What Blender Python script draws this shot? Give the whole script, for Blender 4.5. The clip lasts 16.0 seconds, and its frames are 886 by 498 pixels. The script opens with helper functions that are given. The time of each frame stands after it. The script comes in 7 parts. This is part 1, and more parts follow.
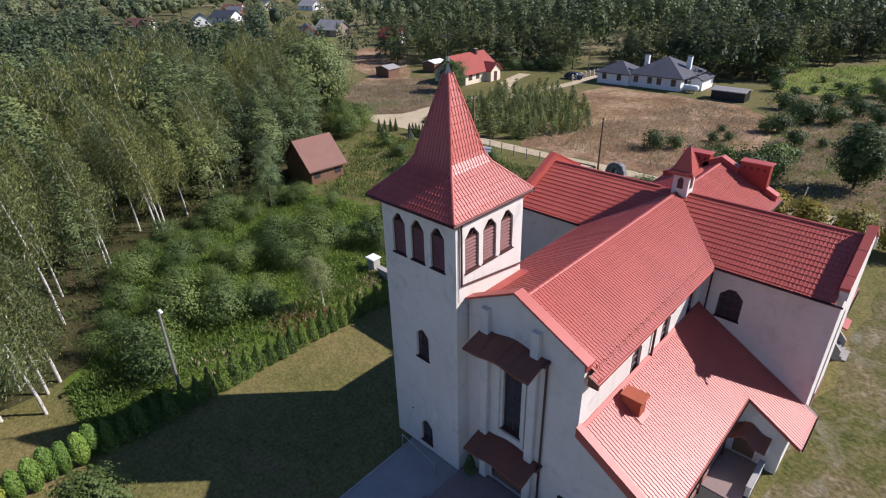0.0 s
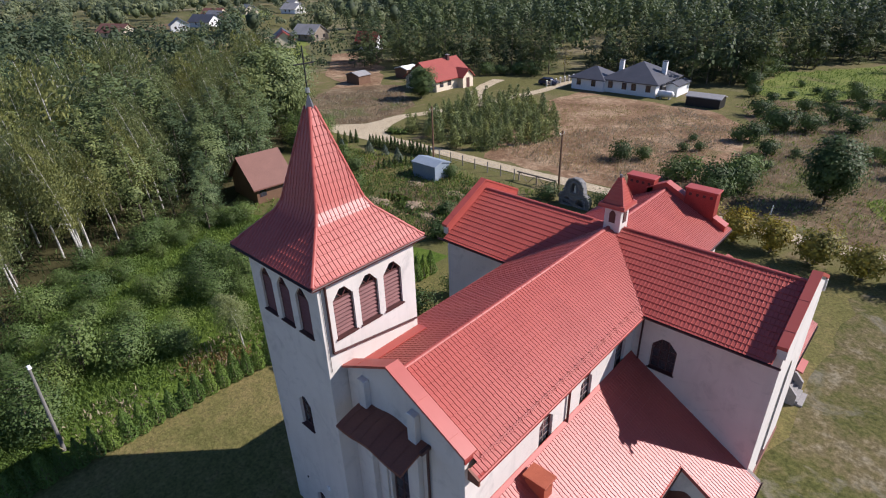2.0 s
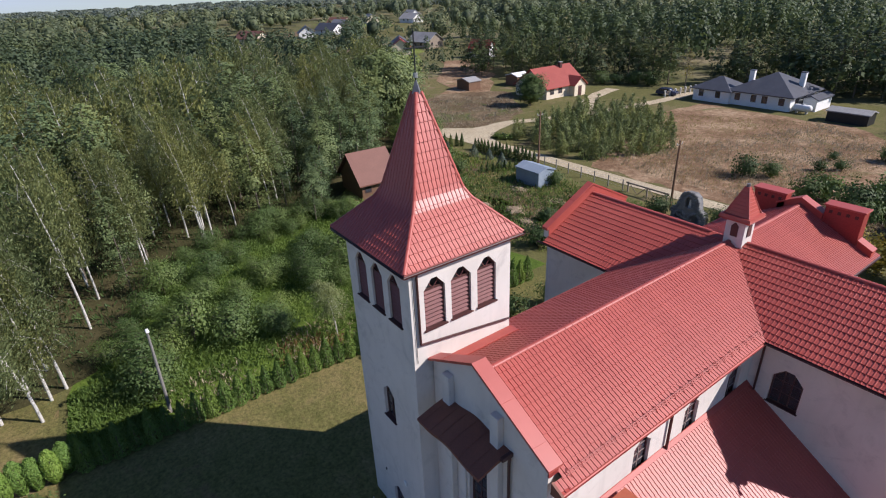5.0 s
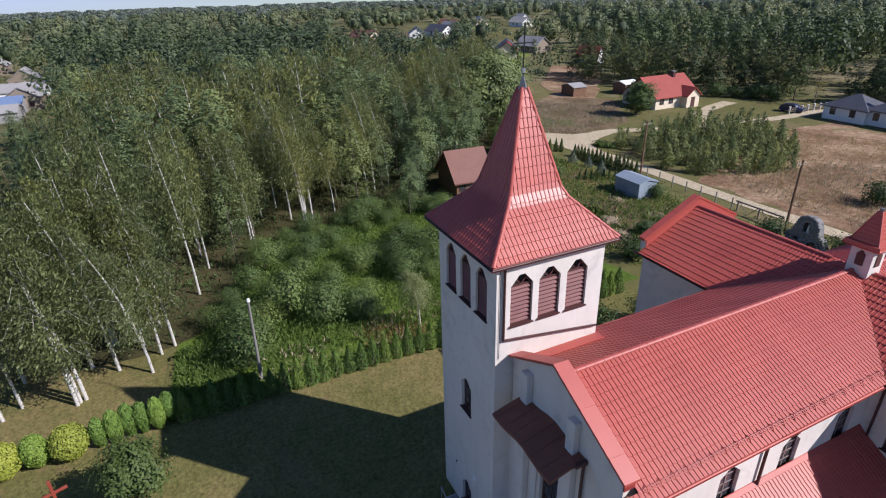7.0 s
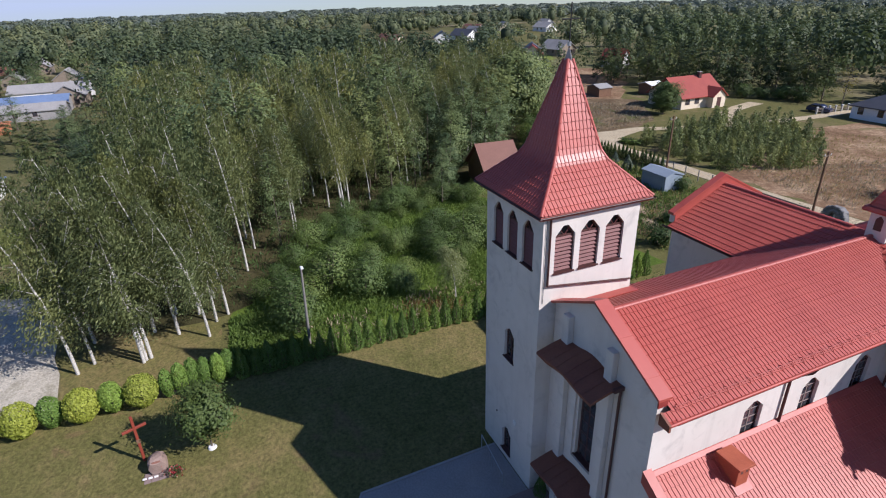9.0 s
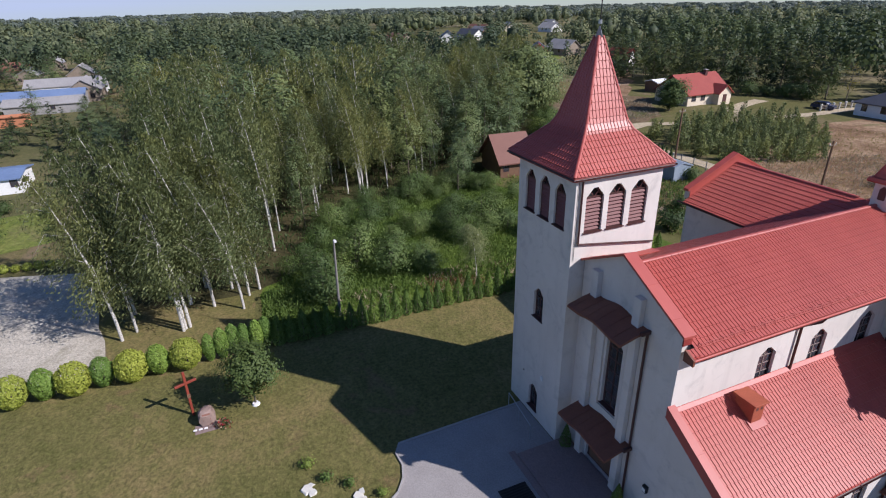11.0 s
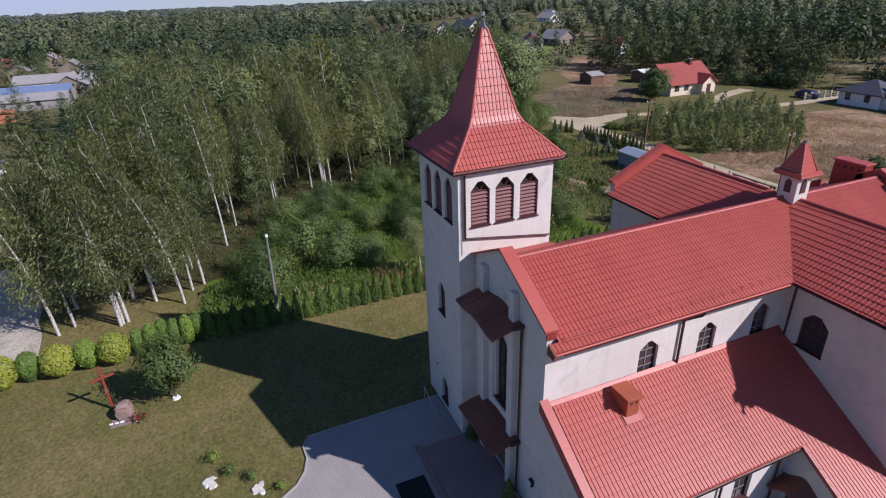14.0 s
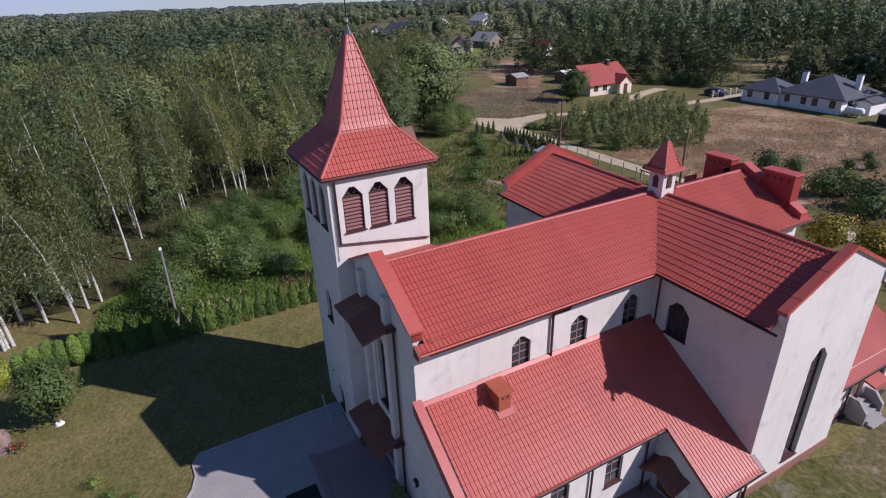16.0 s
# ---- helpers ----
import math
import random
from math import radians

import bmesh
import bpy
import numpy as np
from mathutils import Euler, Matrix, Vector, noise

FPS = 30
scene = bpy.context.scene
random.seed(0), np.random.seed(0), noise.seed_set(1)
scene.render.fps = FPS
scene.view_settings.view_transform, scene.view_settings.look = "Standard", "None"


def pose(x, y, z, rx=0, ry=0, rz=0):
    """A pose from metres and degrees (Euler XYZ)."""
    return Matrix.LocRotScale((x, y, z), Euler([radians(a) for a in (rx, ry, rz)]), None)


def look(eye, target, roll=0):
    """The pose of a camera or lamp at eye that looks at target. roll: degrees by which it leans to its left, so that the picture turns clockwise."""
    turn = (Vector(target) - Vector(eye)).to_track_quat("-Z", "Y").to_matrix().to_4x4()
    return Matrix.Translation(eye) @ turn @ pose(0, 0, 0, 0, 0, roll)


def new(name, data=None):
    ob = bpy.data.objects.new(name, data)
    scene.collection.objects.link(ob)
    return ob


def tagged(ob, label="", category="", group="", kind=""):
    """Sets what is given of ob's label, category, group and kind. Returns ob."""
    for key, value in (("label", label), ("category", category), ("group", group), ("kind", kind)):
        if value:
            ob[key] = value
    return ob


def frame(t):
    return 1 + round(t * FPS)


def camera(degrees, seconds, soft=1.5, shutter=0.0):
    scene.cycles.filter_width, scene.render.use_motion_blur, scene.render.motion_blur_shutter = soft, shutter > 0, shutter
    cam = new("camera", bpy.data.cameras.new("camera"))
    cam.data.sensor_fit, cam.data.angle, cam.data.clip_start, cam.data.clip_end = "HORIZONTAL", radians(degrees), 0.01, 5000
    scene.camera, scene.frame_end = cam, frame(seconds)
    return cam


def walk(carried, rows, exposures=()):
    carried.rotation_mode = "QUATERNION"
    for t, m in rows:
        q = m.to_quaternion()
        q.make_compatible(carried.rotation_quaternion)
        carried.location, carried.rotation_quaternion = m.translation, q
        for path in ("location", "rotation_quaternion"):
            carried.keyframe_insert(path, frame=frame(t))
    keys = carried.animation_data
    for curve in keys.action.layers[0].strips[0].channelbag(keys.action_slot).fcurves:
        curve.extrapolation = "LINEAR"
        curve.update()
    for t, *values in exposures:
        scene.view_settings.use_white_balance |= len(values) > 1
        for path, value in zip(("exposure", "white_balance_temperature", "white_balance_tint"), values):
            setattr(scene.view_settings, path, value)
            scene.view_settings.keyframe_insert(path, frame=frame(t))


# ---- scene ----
cam = camera(77.8, 16.0, soft=1.1)
PATH = [
    (0, (11.507, -16.009, 24.247), (10.276, -14.736, 23.318), -1.5),
    (0.5, (11.942, -14.079, 24.328), (10.711, -12.804, 23.401), -1.6),
    (1, (12.058, -12.447, 24.438), (10.835, -11.166, 23.509), -1.5),
    (1.5, (12.115, -10.945, 24.426), (10.896, -9.663, 23.493), -1.5),
    (2, (12.202, -9.702, 24.528), (10.984, -8.414, 23.602), -1.8),
    (2.5, (12.055, -9.25, 24.63), (10.844, -7.948, 23.712), -2.0),
    (3, (11.851, -9.289, 24.637), (10.645, -7.978, 23.729), -1.9),
    (3.5, (11.652, -9.457, 24.43), (10.458, -8.132, 23.526), -1.9),
    (4, (11.457, -9.653, 24.059), (10.244, -8.345, 23.154), -1.7),
    (4.5, (11.616, -9.594, 23.757), (10.237, -8.454, 22.864), -2.4),
    (5, (11.831, -9.362, 23.629), (10.367, -8.325, 22.745), -2.5),
    (7.3, (12.017, -9.738, 23.271), (10.374, -8.995, 22.408), -1.5),
    (7.5, (12.204, -9.893, 23.204), (10.555, -9.161, 22.341), -1.5),
    (8, (12.806, -10.547, 22.926), (11.149, -9.826, 22.069), -1.5),
    (8.5, (13.455, -11.309, 22.749), (11.793, -10.591, 21.898), -1.5),
    (9, (14.236, -12.177, 22.515), (12.567, -11.468, 21.672), -1.6),
    (11.5, (16.204, -14.982, 21.577), (14.53, -14.278, 20.738), -1.2),
    (12, (16.433, -14.536, 21.409), (14.757, -13.842, 20.567), -1.3),
    (12.5, (16.716, -13.682, 21.354), (15.037, -13.002, 20.507), -1.5),
    (13, (17.049, -12.503, 21.419), (15.37, -11.83, 20.565), -1.6),
    (13.5, (17.506, -11.184, 21.519), (15.829, -10.517, 20.658), -1.8),
    (14, (18.055, -9.809, 21.701), (16.381, -9.135, 20.838), -2.0),
    (14.5, (18.552, -8.83, 21.896), (16.885, -8.141, 21.033), -2.0),
    (15, (19.037, -8.07, 21.922), (17.386, -7.341, 21.062), -1.9),
    (15.5, (19.365, -7.458, 21.824), (17.74, -6.669, 20.966), -1.9),
    (16, (19.586, -6.919, 21.748), (17.99, -6.075, 20.887), -1.9),
]
walk(cam, [(t, look(eye, target, roll)) for t, eye, target, roll in PATH],
     [(0.0, 0.21, 6400, 17), (2.5, 0.14, 6350, 17), (5.0, 0.11, 6330, 17), (7.5, 0.1, 6150, 17), (11.5, -0.02, 6150, 19), (16.0, -0.18, 6100, 24)])

# ---- light ----
SUN_AZ, SUN_EL = radians(45.0), radians(38.0)
SUN_DIR = Vector((math.sin(SUN_AZ) * math.cos(SUN_EL), math.cos(SUN_AZ) * math.cos(SUN_EL), math.sin(SUN_EL)))
world = bpy.data.worlds.new("sky")
scene.world = world
world.use_nodes = True
wn = world.node_tree
sky = wn.nodes.new("ShaderNodeTexSky")
sky.sky_type = "NISHITA"
sky.sun_disc = False
sky.sun_elevation, sky.sun_rotation = SUN_EL, SUN_AZ
sky.air_density, sky.dust_density, sky.ozone_density = 1.0, 0.2, 3.0
sky.altitude = 1500
tint = wn.nodes.new("ShaderNodeMix")
tint.data_type, tint.blend_type = "RGBA", "MULTIPLY"
tint.inputs[0].default_value = 1.0
tint.inputs[7].default_value = (0.76, 0.86, 1.0, 1)
wn.links.new(sky.outputs["Color"], tint.inputs[6])
cap = wn.nodes.new("ShaderNodeMix")          # a clear pale-blue haze: the glare low over the horizon stays soft
cap.data_type, cap.blend_type = "RGBA", "DARKEN"
cap.inputs[0].default_value = 1.0
cap.inputs[7].default_value = (4.5, 5.35, 7.0, 1)
wn.links.new(tint.outputs[2], cap.inputs[6])
wn.links.new(cap.outputs[2], wn.nodes["Background"].inputs["Color"])
wn.nodes["Background"].inputs["Strength"].default_value = 0.111
sun = new("sun", bpy.data.lights.new("sun", "SUN"))
sun.data.energy, sun.data.angle, sun.data.color = 5.8, radians(0.5), (1.0, 0.96, 0.90)
sun.matrix_world = look(SUN_DIR * 200, (0, 0, 0))

GROUND = -0.2
rng = np.random.default_rng(7)
rnd = random.Random(11)


# ---- materials ----
class Mat:
    """A principled node material with short helpers for its nodes."""

    def __init__(self, name, rough=0.6, metal=0.0, spec=0.5):
        self.m = bpy.data.materials.new(name)
        self.m.use_nodes = True
        self.t = self.m.node_tree
        self.b = self.t.nodes["Principled BSDF"]
        self.b.inputs["Roughness"].default_value = rough
        self.b.inputs["Metallic"].default_value = metal
        self.b.inputs["Specular IOR Level"].default_value = spec

    def n(self, kind, **ins):
        node = self.t.nodes.new(kind)
        for k, v in ins.items():
            node.inputs[k.replace("_", " ")].default_value = v
        return node

    def link(self, a, b):
        self.t.links.new(a, b)

    def coord(self, obj=True):
        if not hasattr(self, "c"):
            self.c = self.n("ShaderNodeTexCoord").outputs["Object"] if obj else self.n("ShaderNodeNewGeometry").outputs["Position"]
        return self.c

    def noise(self, scale, detail=4, rough=0.6, world_space=False, stretch=None, distort=0.0):
        node = self.n("ShaderNodeTexNoise", Scale=scale, Detail=detail, Roughness=rough, Distortion=distort)
        c = self.n("ShaderNodeNewGeometry").outputs["Position"] if world_space else self.coord()
        if stretch:
            mp = self.n("ShaderNodeMapping")
            mp.inputs["Scale"].default_value = stretch
            self.link(c, mp.inputs["Vector"])
            c = mp.outputs["Vector"]
        self.link(c, node.inputs["Vector"])
        return node.outputs["Fac"]

    def ramp(self, fac, stops):
        r = self.n("ShaderNodeValToRGB")
        e = r.color_ramp.elements
        while len(e) < len(stops):
            e.new(0.5)
        for el, (p, c) in zip(e, stops):
            el.position, el.color = p, (*c, 1) if len(c) == 3 else c
        self.link(fac, r.inputs["Fac"])
        return r.outputs["Color"]

    def mix(self, fac, a, b, mode="MIX"):
        x = self.n("ShaderNodeMix")
        x.data_type, x.blend_type = "RGBA", mode
        for s, v in ((x.inputs[0], fac), (x.inputs[6], a), (x.inputs[7], b)):
            if hasattr(v, "is_linked"):
                self.link(v, s)
            else:
                s.default_value = (*v, 1) if isinstance(v, tuple) and len(v) == 3 else v
        return x.outputs[2]

    def color(self, c):
        if hasattr(c, "is_linked"):
            self.link(c, self.b.inputs["Base Color"])
        else:
            self.b.inputs["Base Color"].default_value = (*c, 1)
        return self

    def bump(self, fac, strength=0.3, dist=0.02):
        b = self.n("ShaderNodeBump", Strength=strength, Distance=dist)
        self.link(fac, b.inputs["Height"])
        self.link(b.outputs["Normal"], self.b.inputs["Normal"])
        return self

    def rough(self, fac, lo, hi):
        m = self.n("ShaderNodeMapRange")
        m.inputs["To Min"].default_value, m.inputs["To Max"].default_value = lo, hi
        self.link(fac, m.inputs["Value"])
        self.link(m.outputs["Result"], self.b.inputs["Roughness"])
        return self

    def random(self):
        return self.n("ShaderNodeObjectInfo").outputs["Random"]

    def island(self):
        return self.n("ShaderNodeNewGeometry").outputs["Random Per Island"]


def two_tone(name, a, b, scale, rough=0.7, bump=0.15, fine=None, spec=0.4, metal=0.0, world_space=False):
    """A plain surface with broad and fine variation between two colours."""
    k = Mat(name, rough, metal, spec)
    big = k.noise(scale, 3, world_space=world_space)
    small = k.noise(fine or scale * 14, 5, 0.7, world_space=world_space)
    c = k.mix(k.ramp(big, [(0.3, (0, 0, 0)), (0.7, (1, 1, 1))]), a, b)
    c = k.mix(0.35, c, k.ramp(small, [(0.3, tuple(x * 0.6 for x in a)), (0.7, tuple(min(1, x * 1.3) for x in b))]))
    k.color(c).bump(small, bump, 0.02)
    return k.m


def stucco_material():
    k = Mat("stucco", 0.9, spec=0.2)
    big = k.noise(0.35, 5, 0.65, world_space=True)
    streak = k.noise(1.0, 4, 0.6, world_space=True, stretch=(2.2, 2.2, 0.25))
    grain = k.noise(60, 4, 0.7, world_space=True)
    base = k.mix(k.ramp(big, [(0.35, (0, 0, 0)), (0.65, (1, 1, 1))]), (0.625, 0.578, 0.528), (0.685, 0.638, 0.588))
    c = k.mix(k.ramp(streak, [(0.52, (0, 0, 0)), (0.76, (0.26, 0.26, 0.26))]), base, (0.45, 0.415, 0.38))
    patch = k.noise(0.9, 6, 0.7, world_space=True, distort=0.8)
    c = k.mix(k.ramp(patch, [(0.53, (0, 0, 0)), (0.7, (0.42, 0.42, 0.42))]), c, (0.38, 0.355, 0.33))
    k.color(c).bump(grain, 0.25, 0.01)
    return k.m


def red_metal_material(name, a, b, rough=0.42, spec=0.5):
    k = Mat(name, rough, spec=spec)
    big = k.noise(0.5, 4, 0.6, world_space=True)
    fine = k.noise(9, 5, 0.7, world_space=True)
    c = k.mix(k.ramp(big, [(0.3, (0, 0, 0)), (0.7, (1, 1, 1))]), a, b)
    c = k.mix(k.ramp(fine, [(0.5, (0, 0, 0)), (0.75, (0.07, 0.07, 0.07))]), c, (0.42, 0.20, 0.17))
    c = k.mix(0.12, c, k.ramp(k.random(), [(0, (0.26, 0.03, 0.025)), (1, (0.5, 0.1, 0.08))]))
    k.color(c).rough(fine, rough - 0.08, rough + 0.14)
    return k.m


def leaf_material(name, dark, light, tip=None, cell=None, calm=0.5, vary=1.0, plants=1.0):
    """Leaves: a little change from leaf to leaf, more from tree to tree and from stand to stand. cell: the size in metres
    over which a canopy in one mesh changes from tree to tree; plants: how far one plant differs from the next."""
    k = Mat(name, 0.6, spec=0.3)
    tip = tip or tuple(x * 1.25 for x in light)
    low = tuple(a + (b - a) * calm for a, b in zip(dark, light))
    high = tuple(a + (b - a) * (1 - calm) for a, b in zip(light, tip))
    c = k.ramp(k.island(), [(0.0, low), (0.6, light), (1.0, high)])
    tone = k.ramp(k.random(), [(0, (0.62, 0.68, 0.66)), (0.5, (0.95, 0.96, 0.9)), (1, (1.22, 1.12, 0.9))])
    c = k.mix(plants, c, tone, "MULTIPLY")
    if cell:
        v = k.n("ShaderNodeTexVoronoi", Scale=1.0 / cell)
        k.link(k.n("ShaderNodeNewGeometry").outputs["Position"], v.inputs["Vector"])
        c = k.mix(1.0, c, k.ramp(v.outputs["Color"], [(0.15, (1 - 0.42 * vary, 1 - 0.36 * vary, 1 - 0.36 * vary)), (0.5, (0.97, 0.98, 0.95)), (0.85, (1 + 0.36 * vary, 1 + 0.32 * vary, 1 + 0.16 * vary))]), "MULTIPLY")
    stand = k.noise(0.045, 3, 0.6, world_space=True)
    c = k.mix(1.0, c, k.ramp(stand, [(0.3, (0.74, 0.8, 0.8)), (0.5, (1, 1, 0.97)), (0.7, (1.2, 1.12, 0.95))]), "MULTIPLY")
    k.color(c)
    tr = k.n("ShaderNodeBsdfTranslucent")
    k.link(c, tr.inputs["Color"])
    mx = k.n("ShaderNodeMixShader")
    mx.inputs[0].default_value = 0.3
    k.link(k.b.outputs[0], mx.inputs[1])
    k.link(tr.outputs[0], mx.inputs[2])
    k.link(mx.outputs[0], k.t.nodes["Material Output"].inputs["Surface"])
    return k.m


def ground_material(name, stops, big=0.06, mid=0.6, fine=9.0, patch=None, bump=0.5, spots=None):
    """Soil or grass: broad patches, tufts and fine grain, all at world size."""
    k = Mat(name, 0.95, spec=0.1)
    b = k.noise(big, 5, 0.6, world_space=True, distort=0.4)
    m = k.noise(mid, 5, 0.7, world_space=True)
    f = k.noise(fine, 4, 0.75, world_space=True)
    mixed = k.n("ShaderNodeMath")
    mixed.operation = "MULTIPLY_ADD"
    mixed.inputs[1].default_value = 0.55
    k.link(b, mixed.inputs[0])
    half = k.n("ShaderNodeMath")
    half.operation = "MULTIPLY"
    half.inputs[1].default_value = 0.45
    k.link(m, half.inputs[0])
    k.link(half.outputs[0], mixed.inputs[2])
    c = k.ramp(mixed.outputs[0], stops)
    c = k.mix(0.7, c, k.ramp(f, [(0.3, (0.36, 0.36, 0.33)), (0.7, (1.52, 1.47, 1.34))]), "MULTIPLY")
    if patch:
        pn = k.noise(patch[1], 5, 0.65, world_space=True, distort=0.7)
        worn = k.mix(0.5, patch[0], k.ramp(f, [(0.3, (0.4, 0.4, 0.38)), (0.7, (1.5, 1.46, 1.36))]), "MULTIPLY")
        c = k.mix(k.ramp(pn, [(patch[2], (0, 0, 0)), (patch[2] + 0.12, (1, 1, 1))]), c, worn)
    k.color(c).bump(f, bump, 0.08)
    return k.m


def glass_material():
    k = Mat("window_glass", 0.04, spec=0.6)
    k.b.inputs["Transmission Weight"].default_value = 0.55
    k.color((0.10, 0.10, 0.12))
    return k.m


def birch_material():
    k = Mat("birch_bark", 0.8, spec=0.2)
    marks = k.noise(3.0, 3, 0.6, stretch=(2, 2, 7))
    c = k.ramp(marks, [(0.42, (0.58, 0.56, 0.52)), (0.56, (0.48, 0.46, 0.42)), (0.62, (0.2, 0.18, 0.16)), (0.68, (0.07, 0.06, 0.052))])
    k.color(c).bump(marks, 0.3, 0.02)
    return k.m


STUCCO = stucco_material()
ROOF = red_metal_material("red_metal_tile", (0.365, 0.058, 0.04), (0.43, 0.077, 0.053), 0.45, 0.74)
TRIM = red_metal_material("red_sheet_metal", (0.35, 0.058, 0.043), (0.42, 0.08, 0.06), 0.48, 0.65)
BROWN = two_tone("brown_painted_metal", (0.055, 0.022, 0.02), (0.075, 0.03, 0.028), 1.5, 0.45, 0.05)
# darker copy of the red trim sheet: shade is put into its colour
SHADED_TRIM = two_tone("shaded_red_sheet", (0.25, 0.036, 0.03), (0.3, 0.05, 0.04), 1.2, 0.5, 0.06, world_space=True)
CANOPY = two_tone("weathered_red_brown_sheet", (0.165, 0.055, 0.035), (0.23, 0.084, 0.05), 1.2, 0.6, 0.06, world_space=True)
LOUVER = two_tone("maroon_louver_wood", (0.14, 0.045, 0.043), (0.19, 0.068, 0.062), 2.0, 0.6, 0.2, fine=40)
FRAME = two_tone("dark_brown_frame", (0.075, 0.032, 0.03), (0.10, 0.045, 0.04), 3.0, 0.5, 0.1)
BAR = two_tone("pale_glazing_bar", (0.22, 0.16, 0.15), (0.3, 0.23, 0.21), 3.0, 0.6, 0.1)
GLASS = glass_material()
DARK = two_tone("unlit_interior_black", (0.02, 0.018, 0.018), (0.03, 0.028, 0.026), 2.0)
PLINTH = two_tone("brown_red_plinth", (0.22, 0.10, 0.075), (0.28, 0.13, 0.10), 1.5, 0.8, world_space=True)
BRICKISH = two_tone("clinker_red", (0.30, 0.07, 0.036), (0.39, 0.1, 0.052), 2.0, 0.7, 0.2)
CONCRETE = two_tone("weathered_concrete", (0.34, 0.33, 0.31), (0.45, 0.44, 0.41), 1.0, 0.9, 0.3)
OLDCONC = two_tone("grey_old_concrete", (0.17, 0.16, 0.145), (0.24, 0.225, 0.205), 1.0, 0.9, 0.3)
PAVER = two_tone("grey_paving_block", (0.27, 0.25, 0.24), (0.34, 0.318, 0.305), 0.8, 0.85, 0.2, world_space=True)
TERRACE = two_tone("brown_grey_paving", (0.22, 0.16, 0.15), (0.28, 0.205, 0.19), 0.8, 0.85, 0.2, world_space=True)
KERB = two_tone("kerb_concrete", (0.3, 0.285, 0.275), (0.38, 0.365, 0.35), 2.0, 0.9, 0.2)
BLACK = two_tone("black_metal", (0.012, 0.012, 0.013), (0.02, 0.02, 0.022), 3.0, 0.5, 0.05)
ZINC = two_tone("dull_zinc", (0.16, 0.155, 0.16), (0.22, 0.215, 0.22), 3.0, 0.5, 0.05, metal=0.5)
STEEL = two_tone("galvanised_steel", (0.42, 0.43, 0.45), (0.52, 0.53, 0.54), 3.0, 0.4, 0.05, metal=0.7)
WHITE = two_tone("white_paint", (0.74, 0.74, 0.72), (0.82, 0.81, 0.79), 1.0, 0.8, 0.1)
CREAM = two_tone("cream_render", (0.66, 0.56, 0.42), (0.74, 0.64, 0.5), 0.6, 0.9, 0.1)
WOOD = two_tone("brown_wood", (0.14, 0.075, 0.045), (0.2, 0.11, 0.065), 2.0, 0.7, 0.3, fine=30)
OLDWOOD = two_tone("grey_weathered_wood", (0.20, 0.16, 0.12), (0.28, 0.23, 0.18), 2.0, 0.85, 0.3, fine=30)
CROSSRED = two_tone("red_brown_stained_wood", (0.2, 0.036, 0.022), (0.26, 0.052, 0.03), 2.0, 0.55, 0.2, fine=40)
SLATE = two_tone("dark_grey_roof", (0.06, 0.062, 0.075), (0.09, 0.092, 0.105), 0.6, 0.5, 0.2)
HOUSERED = two_tone("red_tile_roof", (0.27, 0.05, 0.038), (0.33, 0.068, 0.05), 0.6, 0.6, 0.2)
BROWNROOF = two_tone("brown_sheet_roof", (0.17, 0.075, 0.055), (0.21, 0.095, 0.07), 0.7, 0.6, 0.1)
GREYROOF = two_tone("grey_fibre_cement_roof", (0.25, 0.24, 0.24), (0.34, 0.33, 0.32), 0.3, 0.85, 0.2)
BLUEROOF = two_tone("blue_sheet_roof", (0.13, 0.19, 0.32), (0.18, 0.25, 0.40), 0.3, 0.5, 0.1)
PALEBLUE = two_tone("pale_blue_sheet", (0.22, 0.27, 0.33), (0.29, 0.34, 0.40), 0.8, 0.5, 0.1)
BRICKWALL = two_tone("orange_brick", (0.42, 0.16, 0.08), (0.5, 0.21, 0.11), 0.8, 0.85, 0.2)
STONE = two_tone("pinkish_granite", (0.22, 0.15, 0.125), (0.32, 0.23, 0.195), 3.0, 0.8, 0.4)
PALESTONE = two_tone("pale_stone", (0.5, 0.48, 0.43), (0.66, 0.64, 0.58), 3.0, 0.85, 0.3)
GREYSTONE = two_tone("grey_field_stone", (0.13, 0.128, 0.13), (0.25, 0.245, 0.24), 2.0, 0.9, 0.5)
PETAL = two_tone("red_flowers", (0.28, 0.02, 0.03), (0.4, 0.04, 0.05), 8.0, 0.6)
PETAL_PALE = two_tone("pale_flowers", (0.5, 0.3, 0.2), (0.6, 0.42, 0.3), 8.0, 0.6)
CARPAINT = two_tone("dark_blue_car_paint", (0.02, 0.03, 0.07), (0.03, 0.04, 0.09), 1.0, 0.25, 0.0)
RUBBER = two_tone("rubber", (0.015, 0.015, 0.015), (0.025, 0.025, 0.025), 4.0, 0.9)
BIRCH = birch_material()
BARK = two_tone("grey_brown_bark", (0.10, 0.085, 0.065), (0.16, 0.13, 0.10), 3.0, 0.9, 0.5)

